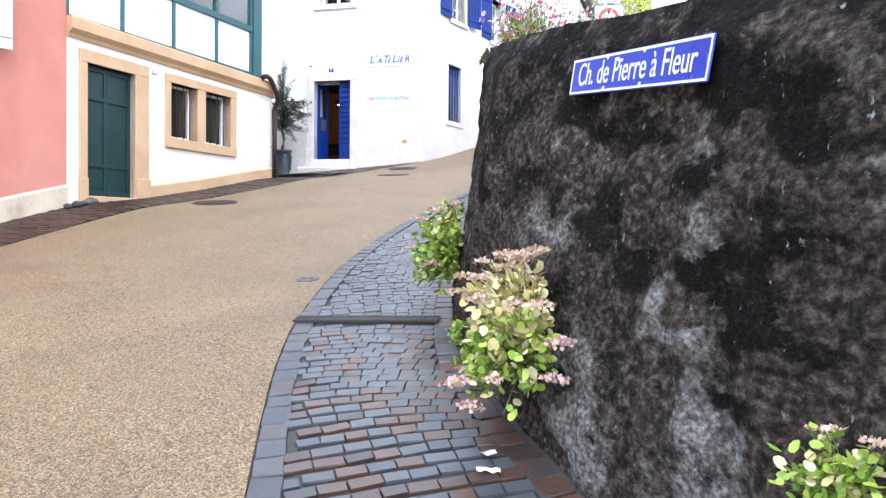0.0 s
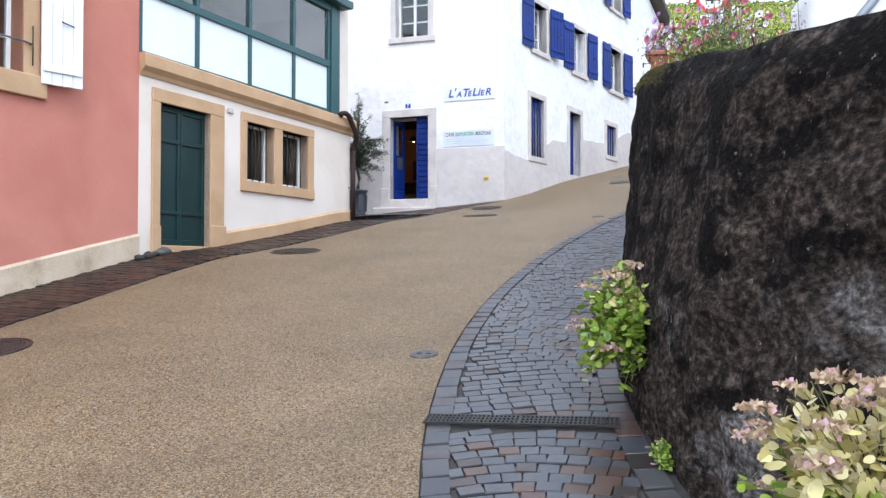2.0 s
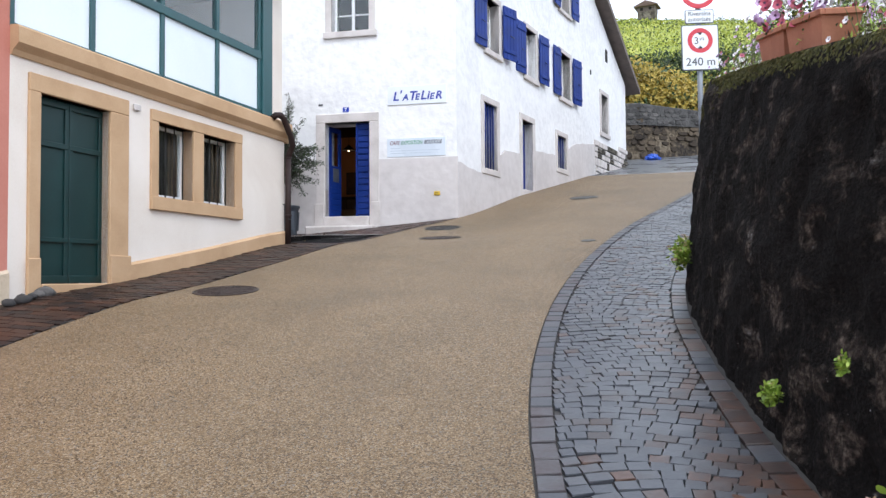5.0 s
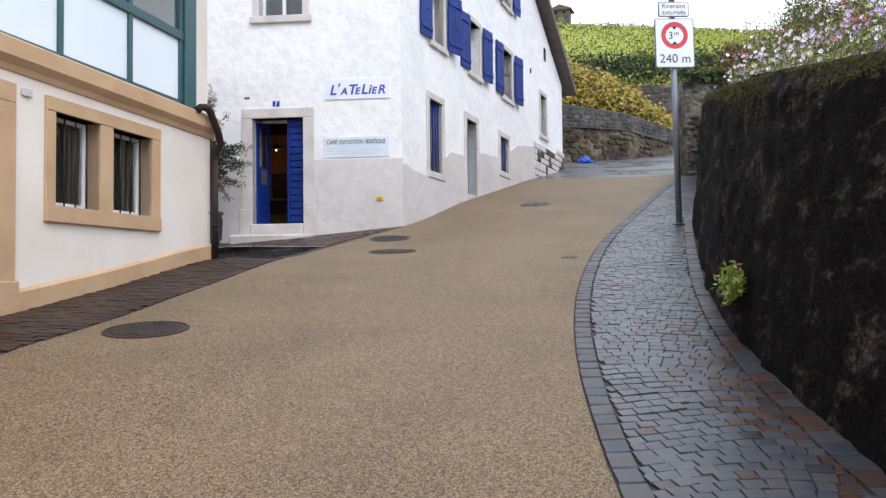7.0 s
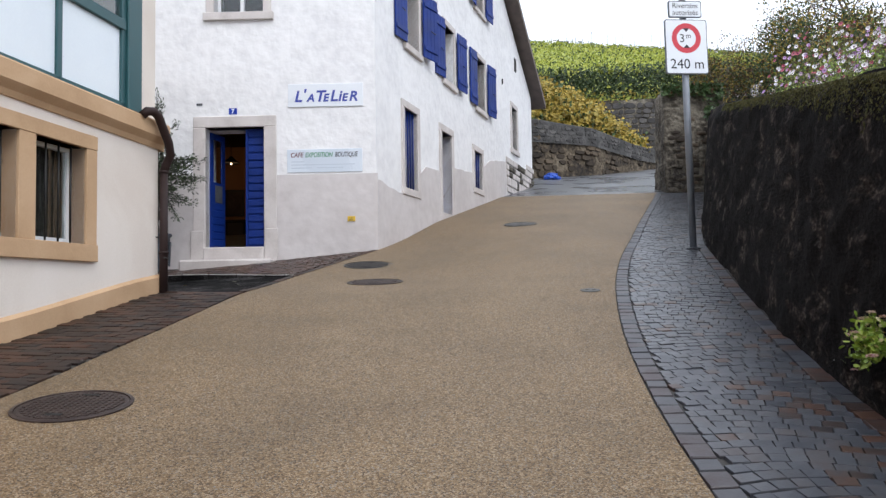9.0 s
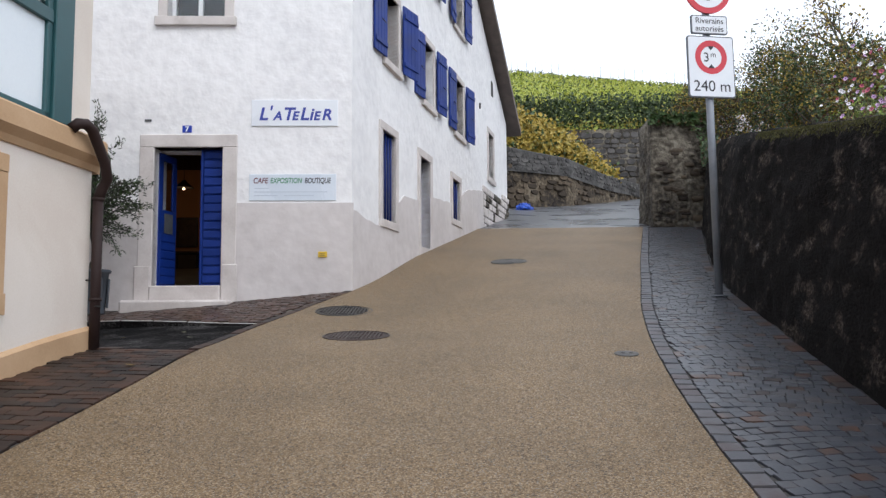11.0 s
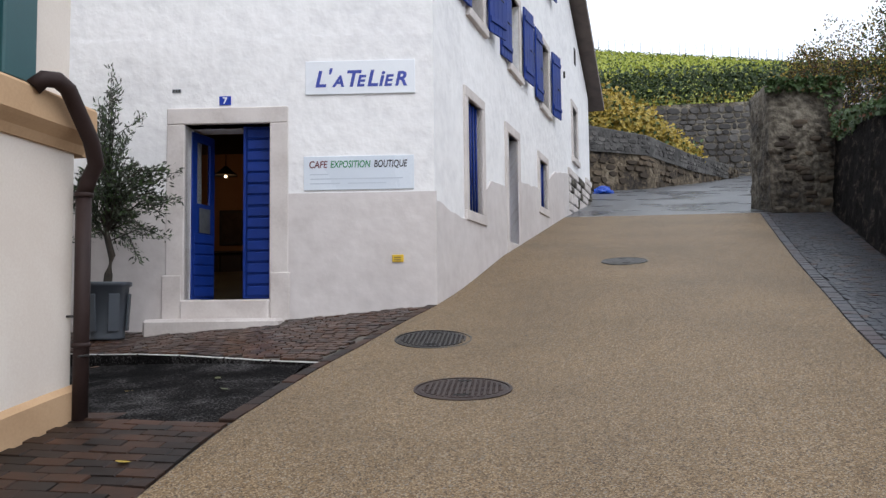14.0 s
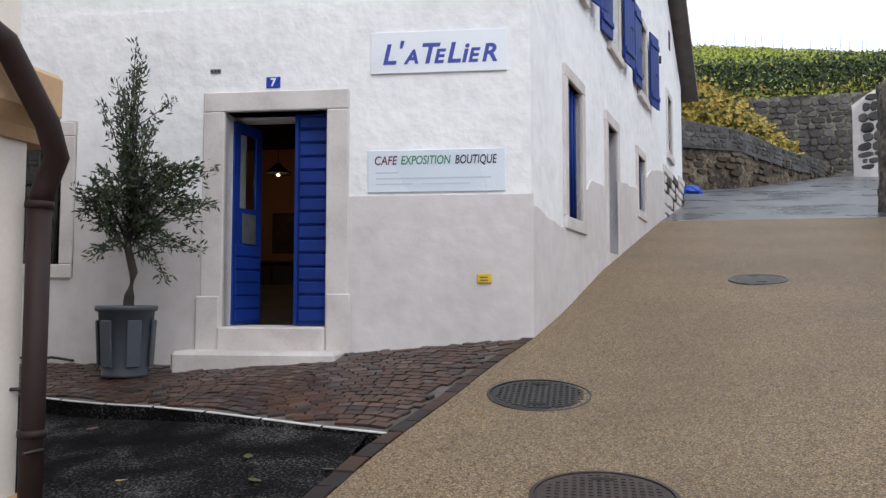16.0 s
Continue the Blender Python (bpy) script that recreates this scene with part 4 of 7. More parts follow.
sign = thing("shop_sign", FRONT @ pose(-0.8, -0.014, 5.665), "white board lettered L'ATELIER in blue", "sign")
part("board", boxes((-0.6, 0.6, -0.02, 0.0, -0.185, 0.185), bevel=0.003), M["board_white"], sign)
x = -0.5
for ch, size, dz, w in (("L", 0.25, -0.1, 0.13), ("'", 0.22, -0.06, 0.075), ("A", 0.17, -0.1, 0.125), ("T", 0.25, -0.1, 0.13), ("E", 0.17, -0.1, 0.11), ("L", 0.25, -0.1, 0.13), ("i", 0.24, -0.1, 0.06), ("E", 0.17, -0.1, 0.115), ("R", 0.22, -0.1, 0.12)):
    bm = bmesh.new()
    text_mesh(bm, ch, size, x, dz, -0.022, 0.0015, 0.22, bold=0.006)
    part("letter", bm, M["letter_blue"], sign)
    x += w
plate = thing("shop_plate", FRONT @ pose(-0.82, -0.014, 4.615), "pale blue plate lettered CAFE EXPOSITION BOUTIQUE", "sign")
part("board", boxes((-0.6, 0.6, -0.015, 0.0, -0.185, 0.185), bevel=0.003), M["plate_blue_grey"], plate)
for word, x, w, mat_ in (("CAFE", -0.545, 0.2, "letter_brown"), ("EXPOSITION", -0.31, 0.435, "letter_green"), ("BOUTIQUE", 0.165, 0.36, "letter_dark")):
    bm = bmesh.new()
    text_mesh(bm, word, 0.108, x, 0.058, -0.017, 0.001, 0.15, bold=0.0015, width=w)
    part("lettering", bm, M[mat_], plate)
for k, (xa, xb) in enumerate(((-0.53, -0.33), (-0.53, 0.48), (-0.53, -0.2), (-0.12, 0.3))):
    z = (-0.02, -0.07, -0.12, -0.12)[k]
    part("small_print", boxes((xa, xb, -0.0165, -0.015, z, z + 0.012)), M["letter_grey"], plate, "row of small grey print")
number = thing("house_number", FRONT @ pose(-2.29, -0.014, 5.44), "small blue enamel plate with a white 7", "sign")
part("plate", boxes((-0.065, 0.065, -0.012, 0.0, -0.05, 0.05), bevel=0.004), M["enamel_blue"], number)
bm = bmesh.new()
text_mesh(bm, "7", 0.1, 0, -0.034, -0.014, 0.001, align="CENTER", bold=0.003)
part("numeral", bm, M["board_white"], number)
ybox = thing("utility_marker", FRONT @ pose(-0.4, -0.024, 3.68), "small yellow utility marker plate on the dado", "marker plate")
part("plate", boxes((-0.062, 0.062, -0.02, 0.0, -0.04, 0.04), bevel=0.005), M["yellow_paint"], ybox)
for z in (-0.02, 0.005):
    part("mark", boxes((-0.04, 0.03, -0.0215, -0.02, z, z + 0.008)), M["letter_dark"], ybox)
vent = thing("wall_vent", FRONT @ pose(-2.83, -0.014, 5.56), "small grey slotted vent plate", "vent")
part("plate", boxes((-0.05, 0.05, -0.012, 0.0, -0.02, 0.02), bevel=0.004), M["grey_metal"], vent)
for k in range(3):
    part("slot", boxes((-0.04 + k * 0.03, -0.02 + k * 0.03, -0.0135, -0.012, -0.012, 0.012)), M["iron"], vent)
hose = thing("cable", Matrix(), "black cable lying along the wall foot", "cable")
bm = bmesh.new()
tube(bm, [(*(FRONT @ Vector((-5.0 + 0.12 * k, -0.12 - 0.03 * math.sin(k), 0))).xy, 2.97 + 0.015 * math.cos(k * 2)) for k in range(9)], 0.012, 6)
part("flex", bm, M["iron"], hose)

# ---- cream house: downpipe, salmon house: shutters, letter box ----
pipe = thing("downpipe", HOUSE, "brown painted metal downpipe with a swan neck", "downpipe")
bm = bmesh.new()
tube(bm, [(-0.5, -0.1, 4.39), (-0.47, -0.14, 4.44), (-0.4, -0.17, 4.45), (-0.32, -0.18, 4.42), (-0.1, -0.18, 4.17), (-0.02, -0.16, 4.05), (0.0, -0.1, 3.96), (0.0, -0.07, 3.87)], 0.047, 14)
part("swan_neck", bm, M["brown_pipe"], pipe, smooth=False)
bm = bmesh.new()
tube(bm, [(0.0, -0.07, 2.5), (0.0, -0.07, 3.89)], 0.045, 14)
part("pipe", bm, M["brown_pipe"], pipe)
for z in (3.87, 2.98):
    bm = bmesh.new()
    lathe(bm, [(0.046, z - 0.015), (0.055, z - 0.012), (0.055, z + 0.012), (0.046, z + 0.015)], 14, (0.0, -0.07, 0))
    part("collar", bm, M["brown_pipe"], pipe)
bm = bmesh.new()
tube(bm, [(0.0, -0.07, 3.15), (-0.05, 0.02, 3.15)], 0.008, 6)
part("bracket", bm, M["iron"], pipe)
bm = bmesh.new()
tube(bm, [(-0.1, -0.12, 2.92), (0.0, -0.12, 2.92)], 0.007, 6)
part("bolt", bm, M["iron"], pipe)
bm = bmesh.new()
box(bm, -0.02, 0.3, -0.24, 0.02, 2.42, house_ground(0) + 0.012, 0.008)
tagged(mesh_object("drain_stone", bm, M["brick"]), "flat stone under the downpipe", "stone").matrix_world = HOUSE
lampbox = thing("junction_box", HOUSE @ pose(-3.28, -0.01, 4.0), "small grey junction box on the cream wall", "junction box")
part("box", boxes((-0.06, 0.06, -0.02, 0.0, -0.035, 0.035), bevel=0.006), M["pale_stone"], lampbox)

shutter(-6.46, -5.99, 3.74, 5.36, pink_house, Matrix(), "white_paint", "open white wooden shutter", -14, "l")
shutter(-8.18, -7.71, 3.74, 5.36, pink_house, Matrix(), "white_paint", "open white wooden shutter", 30, "r")
for z in (4.16,):
    bm = bmesh.new()
    tube(bm, [(-7.56, -0.03, z), (-7.48, -0.06, z), (-6.65, -0.06, z), (-6.56, -0.03, z)], 0.012, 8)
    part("window_bar", bm, M["galv"], pink_house, "iron guard bar across the window")
for x in (-6.55,):
    bm = bmesh.new()
    tube(bm, [(x, -0.045, 3.92), (x, -0.045, 4.36)], 0.008, 6)
    part("shutter_stay", bm, M["iron"], pink_house)
M["letterbox"] = material("anthracite_letter_box", [(0.035, 0.043, 0.055), (0.045, 0.053, 0.066)], 4, 0.4, 0.03, 60)
letter_box = thing("letter_box", HOUSE @ pose(-7.63, 0.0, 2.37), "anthracite double letter box on the salmon wall", "letter box")
part("body", boxes((-0.35, 0.35, -0.2, 0.0, -0.17, 0.17), bevel=0.01), M["letterbox"], letter_box)
part("lid", boxes((-0.36, 0.36, -0.215, -0.0, 0.17, 0.19), bevel=0.006), M["letterbox"], letter_box)
for x in (-0.17, 0.17):
    part("flap", boxes((x - 0.15, x + 0.15, -0.206, -0.2, 0.0, 0.13), bevel=0.003), M["letterbox"], letter_box)
    for z in (0.02, -0.06):
        part("lock", boxes((x + 0.02, x + 0.045, -0.21, -0.2, z, z + 0.025), bevel=0.004), M["board_white"], letter_box)

rng = random.Random(3)
for k in range(5):
    bm = bmesh.new()
    r = rng.uniform(0.05, 0.11)
    bmesh.ops.create_icosphere(bm, subdivisions=2, radius=r)
    for v in bm.verts:
        v.co *= 1 + 0.35 * noise.noise(v.co * 14 + Vector((k, 0, 0)))
        v.co.z *= 0.65
    x = -5.12 + 0.11 * k + rng.uniform(-0.03, 0.03)
    ob = mesh_object("stone", bm, M["rubble"], smooth=True)
    y = rng.uniform(-0.2, -0.08)
    p = HOUSE @ Vector((x, y, 0))
    ob.location = (p.x, p.y, ground_z(p.x, p.y) + 0.03)
    tagged(ob, "loose grey stone at the house foot", "stone", "stones by the door")

bag = thing("rubbish_bag", pose(-7.75, 6.0, ground_z(-7.75, 6.0), 8, 0, 85), "small black plastic rubbish bag on the brick strip", "bag")
bm = bmesh.new()
bmesh.ops.create_uvsphere(bm, u_segments=28, v_segments=14, radius=1)
for v in bm.verts:
    q = 1 + 0.35 * noise.fractal(v.co * 2.2, 1.0, 2.0, 4)
    v.co = Vector((v.co.x * 0.27 * q, v.co.y * 0.16 * q, max(0.0, v.co.z * 0.1 * q + 0.05)))
part("sack", bm, M["bag_black"], bag, smooth=True)
bm = bmesh.new()
tube(bm, [(0.2, 0.02, 0.07), (0.29, 0.03, 0.09), (0.34, 0.05, 0.08)], 0.03, 8, taper=0.014)
part("knot", bm, M["bag_black"], bag)

# ---- iron covers in the road ----
def manhole(x, y, r, mat_, label):
    slope = (ground_z(x, y + 0.4) - ground_z(x, y - 0.4)) / 0.8
    cross = (ground_z(x + 0.4, y) - ground_z(x - 0.4, y)) / 0.8
    root = thing("manhole_cover", pose(x, y, ground_z(x, y), math.degrees(math.atan(slope)), -math.degrees(math.atan(cross)), 0), label, "manhole cover", "covers in the lane")
    bm = bmesh.new()
    lathe(bm, [(r, -0.03), (r, 0.008), (r - 0.02, 0.01), (r - 0.022, 0.002), (r - 0.05, 0.002)], 40, smooth=False)
    part("rim", bm, mat_, root)
    bm = bmesh.new()
    lathe(bm, [(r - 0.03, -0.02), (r - 0.03, 0.005), (r - 0.04, 0.007)], 40, smooth=False)
    part("lid", bm, mat_, root)
    bm = bmesh.new()
    n = 15
    for i in range(n):
        xx = -r + 0.05 + (2 * r - 0.1) * (i + 0.5) / n
        half = math.sqrt(max(0, (r - 0.06) ** 2 - xx * xx))
        box(bm, xx - 0.008, xx + 0.008, -half, half, 0.006, 0.011)
        box(bm, -half, half, xx - 0.008, xx + 0.008, 0.006, 0.0105)
    o = part("tread", bm, mat_, root)
    for yy in (r * 0.62, -r * 0.62):
        part("lifting_slot", boxes((-0.05, 0.05, yy - 0.018, yy + 0.018, 0.005, 0.0125)), M["dark_room"], root)
    return root


manhole(-6.48, 9.97, 0.325, M["cast_iron"], "large rusty round cast-iron cover in the lane")
manhole(-6.45, 5.43, 0.345, M["cast_iron"], "round brown cast-iron cover by the brick strip")
manhole(-5.58, 14.84, 0.33, M["cast_iron"], "round brown cast-iron cover with a chequered tread")
manhole(-5.94, 16.41, 0.34, M["iron"], "round dark iron cover before the white house")
manhole(-3.8, 20.17, 0.3, M["cover_grey"], "round grey slotted cover up the lane")


def small_cover(x, y, r):
    root = thing("valve_cover", pose(x, y, ground_z(x, y), 10, 0, 0), "small round grey valve cover in the gravel", "valve cover", "covers in the lane")
    bm = bmesh.new()
    lathe(bm, [(r, -0.02), (r, 0.006), (r - 0.015, 0.008)], 28, smooth=False)
    part("lid", bm, M["cover_grey"], root)
    for xx in (-0.03, 0.035):
        part("slot", boxes((xx - 0.016, xx + 0.016, -0.012, 0.012, 0.006, 0.0095)), M["dark_room"], root)


small_cover(-2.95, 5.88, 0.095)
small_cover(-3.2, 13.7, 0.1)

grate = thing("linear_drain", Matrix(), "narrow slotted iron channel drain across the setts", "drain")
ga, gb = Vector((-2.45, 4.71, 0)), Vector((-1.5, 4.84, 0))
ga.z, gb.z = ground_z(*ga.xy) + 0.012, ground_z(*gb.xy) + 0.012
gdir = (gb - ga).normalized()
gper = Vector((-gdir.y, gdir.x, 0.16)).normalized()
for half in range(2):
    a0 = ga + (gb - ga) * (0.5 * half + 0.004)
    a1 = ga + (gb - ga) * (0.5 * half + 0.496)
    bm = bmesh.new()
    up = Vector((0, 0, 0.01))
    def bar(p, q, w):
        vs = [bm.verts.new(c) for c in (p - gper * w, q - gper * w, q + gper * w, p + gper * w)]
        hs = [bm.verts.new(v.co + up) for v in vs]
        bm.faces.new(hs)
        for i in range(4):
            bm.faces.new((vs[i], vs[(i + 1) % 4], hs[(i + 1) % 4], hs[i]))
    for off in (-0.055, -0.018, 0.018, 0.055):
        bar(a0 + gper * off, a1 + gper * off, 0.006)
    n = 22
    for k in range(n + 1):
        c = a0 + (a1 - a0) * k / n
        p, q = c - gper * 0.06, c + gper * 0.06
        d = gdir * 0.004
        vs = [bm.verts.new(v) for v in (p - d, p + d, q + d, q - d)]
        hs = [bm.verts.new(v.co + up) for v in vs]
        bm.faces.new(hs)
        for i in range(4):
            bm.faces.new((vs[i], vs[(i + 1) % 4], hs[(i + 1) % 4], hs[i]))
    part("grating", bm, M["iron"], grate)

# ---- street name plate on the old wall ----
def wall_point(y, back, h):
    ty = (foot_x(y + 0.2) - foot_x(y - 0.2)) / 0.4
    nrm = Vector((1, -ty, 0)).normalized()
    p = Vector((foot_x(y), y, 0)) + nrm * back
    p.z = ground_z(foot_x(y), y) + h
    return p


NP_A, NP_B = Vector((-0.405, 3.27, 2.131)), Vector((0.13, 2.44, 2.006))
npl = thing("street_name_plate", Matrix(), "blue enamel street plate lettered Ch. de Pierre a Fleur", "street sign")
mid = (NP_A + NP_B) / 2
ang = math.degrees(math.atan2(NP_B.y - NP_A.y, NP_B.x - NP_A.x))
npl.matrix_world = pose(mid.x, mid.y, mid.z, 0, 0, ang) @ pose(0, -0.06, 0, -6, 0.0, 0) @ pose(0, 0, 0, 0, 7, 0)
PW, PH = 0.485, 0.071
part("plate", boxes((-PW, PW, -0.008, 0.0, -PH, PH), bevel=0.004), M["enamel_blue"], npl)
bm = bmesh.new()
border(bm, -PW + 0.012, PW - 0.012, -PH + 0.012, PH - 0.012, 0.008, -0.0095, -0.008)
part("rim", bm, M["board_white"], npl, "thin white rim")
bm = bmesh.new()
text_mesh(bm, "Ch. de Pierre \u00e0 Fleur", 0.125, 0.0, -0.036, -0.01, 0.0008, align="CENTER", width=0.83)
part("lettering", bm, M["board_white"], npl, "white lettering")
for x, z in ((-0.18, 0.055), (0.09, 0.055), (-0.18, -0.055), (0.09, -0.055)):
    bm = bmesh.new()
    lathe(bm, [(0.007, 0.0), (0.006, 0.004)], 10)
    o = part("screw", bm, M["board_white"], npl)
    o.matrix_basis = pose(x, -0.009, z, 90, 0, 0)

# ---- road sign on its pole ----
M["sign_red"] = material("red_sign_sheeting", [(0.55, 0.03, 0.05), (0.62, 0.04, 0.06)], 3, 0.4, 0.0, 40)
px, py = -1.54, 16.52
pz = ground_z(px, py)
post = thing("road_sign", pose(px, py, pz, 0, -0.8, 12), "grey pole with a 3 metre width limit sign and plates", "road sign")
bm = bmesh.new()
tube(bm, [(0, 0, -0.1), (0, 0, 4.0)], 0.045, 16)
part("pole", bm, M["grey_metal"], post)
bm = bmesh.new()
lathe(bm, [(0.1, 0.0), (0.1, 0.012), (0.06, 0.02)], 18)
part("base_plate", bm, M["galv"], post)


def rounded_board(bm, w, h, r, y0, y1, cz):
    pts = []
    for cx, cy, a0 in ((w - r, h - r, 0), (-w + r, h - r, 90), (-w + r, -h + r, 180), (w - r, -h + r, 270)):
        for k in range(5):
            a = radians(a0 + 22.5 * k)
            pts.append((cx + r * math.cos(a), cz + cy + r * math.sin(a)))
    a = [bm.verts.new((x, y0, z)) for x, z in pts]
    b = [bm.verts.new((x, y1, z)) for x, z in pts]
    bm.faces.new(a[::-1]), bm.faces.new(b)
    for i in range(len(pts)):
        bm.faces.new((a[i], a[(i + 1) % len(pts)], b[(i + 1) % len(pts)], b[i]))


def ring(bm, r0, r1, y, cx, cz, n=40, thick=0.0015):
    if r0 > 0:
        a = [bm.verts.new((cx + r0 * math.cos(k * math.tau / n), y, cz + r0 * math.sin(k * math.tau / n))) for k in range(n)]
    b = [bm.verts.new((cx + r1 * math.cos(k * math.tau / n), y, cz + r1 * math.sin(k * math.tau / n))) for k in range(n)]
    if r0 > 0:
        for k in range(n):
            bm.faces.new((a[k], a[(k + 1) % n], b[(k + 1) % n], b[k]))
    else:
        bm.faces.new(b)


ZB = 2.36
for hw, hh, cz, r in ((0.3, 0.375, ZB + 0.375, 0.03), (0.235, 0.115, ZB + 0.89, 0.025)):
    bm = bmesh.new()
    rounded_board(bm, hw, hh, r, -0.075, -0.05, cz)
    part("board_rim", bm, M["galv"], post)
    bm = bmesh.new()
    rounded_board(bm, hw - 0.014, hh - 0.014, r * 0.8, -0.079, -0.0755, cz)
    part("board", bm, M["board_white"], post, "white reflective board")
bm = bmesh.new()
ring(bm, 0.135, 0.205, -0.081, 0, ZB + 0.49)
part("red_ring", bm, M["sign_red"], post)
for sgn in (1, -1):
    bm = bmesh.new()
    zc = ZB + 0.49
    bm.faces.new([bm.verts.new((x, -0.0815, z)) for x, z in ((-0.045, zc + sgn * 0.135), (0.045, zc + sgn * 0.135), (0, zc + sgn * 0.085))])
    part("arrow_mark", bm, M["letter_dark"], post)
for words, size, x, z in (("3", 0.16, -0.06, ZB + 0.435), ("m", 0.1, 0.03, ZB + 0.49), ("240 m", 0.19, 0.0, ZB + 0.075), ("Riverains", 0.1, 0.0, ZB + 0.905), ("autoris\u00e9s", 0.1, 0.0, ZB + 0.81)):
    bm = bmesh.new()
    text_mesh(bm, words, size, x, z, -0.081, 0.0006, align="CENTER" if size not in (0.16,) else "CENTER")
    part("lettering", bm, M["letter_dark"], post, "black sign lettering")
bm = bmesh.new()
lathe(bm, [(0.3, -0.012), (0.3, 0.012)], 40, smooth=False)
o = part("round_sign", bm, M["sign_red"], post, "round red-rimmed prohibition sign")
o.matrix_basis = pose(0, -0.063, ZB + 1.33, 90, 0, 0)
bm = bmesh.new()
ring(bm, 0, 0.23, -0.0765, 0, ZB + 1.33)
part("round_field", bm, M["board_white"], post)
bm = bmesh.new()
for x0, x1, z0, z1 in ((-0.1, 0.1, 0.03, 0.09), (-0.07, 0.07, 0.09, 0.13), (-0.12, 0.12, -0.09, -0.06), (-0.02, 0.02, -0.14, -0.02)):
    box(bm, x0, x1, -0.079, -0.077, ZB + 1.33 + z0, ZB + 1.33 + z1)
part("pictogram", bm, M["letter_dark"], post, "dark vehicle pictogram")
for z in (ZB + 0.2, ZB + 0.6, ZB + 0.9):
    bm = bmesh.new()
    box(bm, -0.06, 0.06, -0.05, 0.05, z, z + 0.03, 0.004)
    part("clamp", bm, M["galv"], post)

M["bark_dark"] = material("dark_stained_wood", [(0.02, 0.013, 0.009), (0.035, 0.022, 0.015)], 6, 0.5, 0.1, 60)
side_table = thing("side_cabinet", FRONT @ pose(-3.35, 3.3, 3.25), "dark wooden cabinet in the dim room", "cabinet")
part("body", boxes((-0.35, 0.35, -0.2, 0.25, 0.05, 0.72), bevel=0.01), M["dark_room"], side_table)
part("top", boxes((-0.38, 0.38, -0.23, 0.27, 0.72, 0.75), bevel=0.006), M["bark_dark"], side_table)
for x in (-0.3, 0.3):
    part("leg", boxes((x - 0.025, x + 0.025, -0.18, -0.13, 0.0, 0.05)), M["dark_room"], side_table)
for x in (-0.17, 0.17):
    part("door", boxes((x - 0.15, x + 0.15, -0.215, -0.2, 0.1, 0.68), bevel=0.004), M["bark_dark"], side_table)


# ---- leaves and flowers ----
M["leaf_green"] = material("green_leaves", [(0.022, 0.048, 0.012), (0.04, 0.08, 0.02), (0.075, 0.12, 0.034)], 9, 0.55, 0.0, 30, spread=0.3)
M["leaf_yellow"] = material("yellow_autumn_leaves", [(0.2, 0.16, 0.025), (0.34, 0.24, 0.03), (0.42, 0.3, 0.045), (0.16, 0.17, 0.035)], 5, 0.6, 0.0, 30, spread=0.32)
M["leaf_red"] = material("russet_autumn_leaves", [(0.065, 0.024, 0.014), (0.13, 0.055, 0.022), (0.085, 0.07, 0.02), (0.04, 0.052, 0.014)], 5, 0.6, 0.0, 30, spread=0.34)
M["leaf_olive"] = material("olive_leaves", [(0.013, 0.02, 0.009), (0.028, 0.038, 0.02), (0.075, 0.09, 0.062)], 9, 0.5, 0.0, 30, spread=0.34)
M["leaf_sedum"] = material("fresh_sedum_leaves", [(0.13, 0.22, 0.025), (0.25, 0.38, 0.045), (0.42, 0.5, 0.1)], 9, 0.45, 0.0, 30, spread=0.32)
M["leaf_pale"] = material("yellowing_sedum_leaves", [(0.52, 0.46, 0.14), (0.68, 0.6, 0.3), (0.76, 0.69, 0.46)], 9, 0.5, 0.0, 30, spread=0.3)
M["sedum_pink"] = material("faded_pink_flower_heads", [(0.46, 0.26, 0.24), (0.6, 0.36, 0.42), (0.56, 0.42, 0.32), (0.68, 0.42, 0.54)], 7, 0.8, 0.0, 30, spread=0.34)
M["sedum_brown"] = material("brown_seed_heads", [(0.36, 0.24, 0.14), (0.5, 0.37, 0.24), (0.6, 0.47, 0.33)], 7, 0.8, 0.0, 30, spread=0.34)
M["petal_white"] = material("white_petals", [(0.72, 0.7, 0.74), (0.82, 0.8, 0.82)], 8, 0.6, 0.0, 30)
M["petal_lilac"] = material("lilac_petals", [(0.38, 0.2, 0.42), (0.52, 0.32, 0.56), (0.6, 0.45, 0.64)], 8, 0.6, 0.0, 30, spread=0.34)
M["petal_red"] = material("crimson_petals", [(0.32, 0.04, 0.09), (0.5, 0.1, 0.15), (0.42, 0.16, 0.2)], 8, 0.6, 0.0, 30, spread=0.34)
M["petal_eye"] = material("dark_flower_eyes", [(0.04, 0.012, 0.05), (0.07, 0.02, 0.07)], 8, 0.7, 0.0, 30)
M["bark"] = material("grey_brown_bark", [(0.06, 0.05, 0.04), (0.13, 0.11, 0.085)], 8, 0.9, 0.5, 40)
M["stem"] = material("green_brown_stems", [(0.1, 0.12, 0.04), (0.2, 0.2, 0.09)], 8, 0.7, 0.0, 30)
M["moss"] = material("olive_moss", [(0.03, 0.03, 0.008), (0.06, 0.06, 0.014), (0.1, 0.09, 0.025)], 12, 0.95, 0.0, 30, spread=0.3)


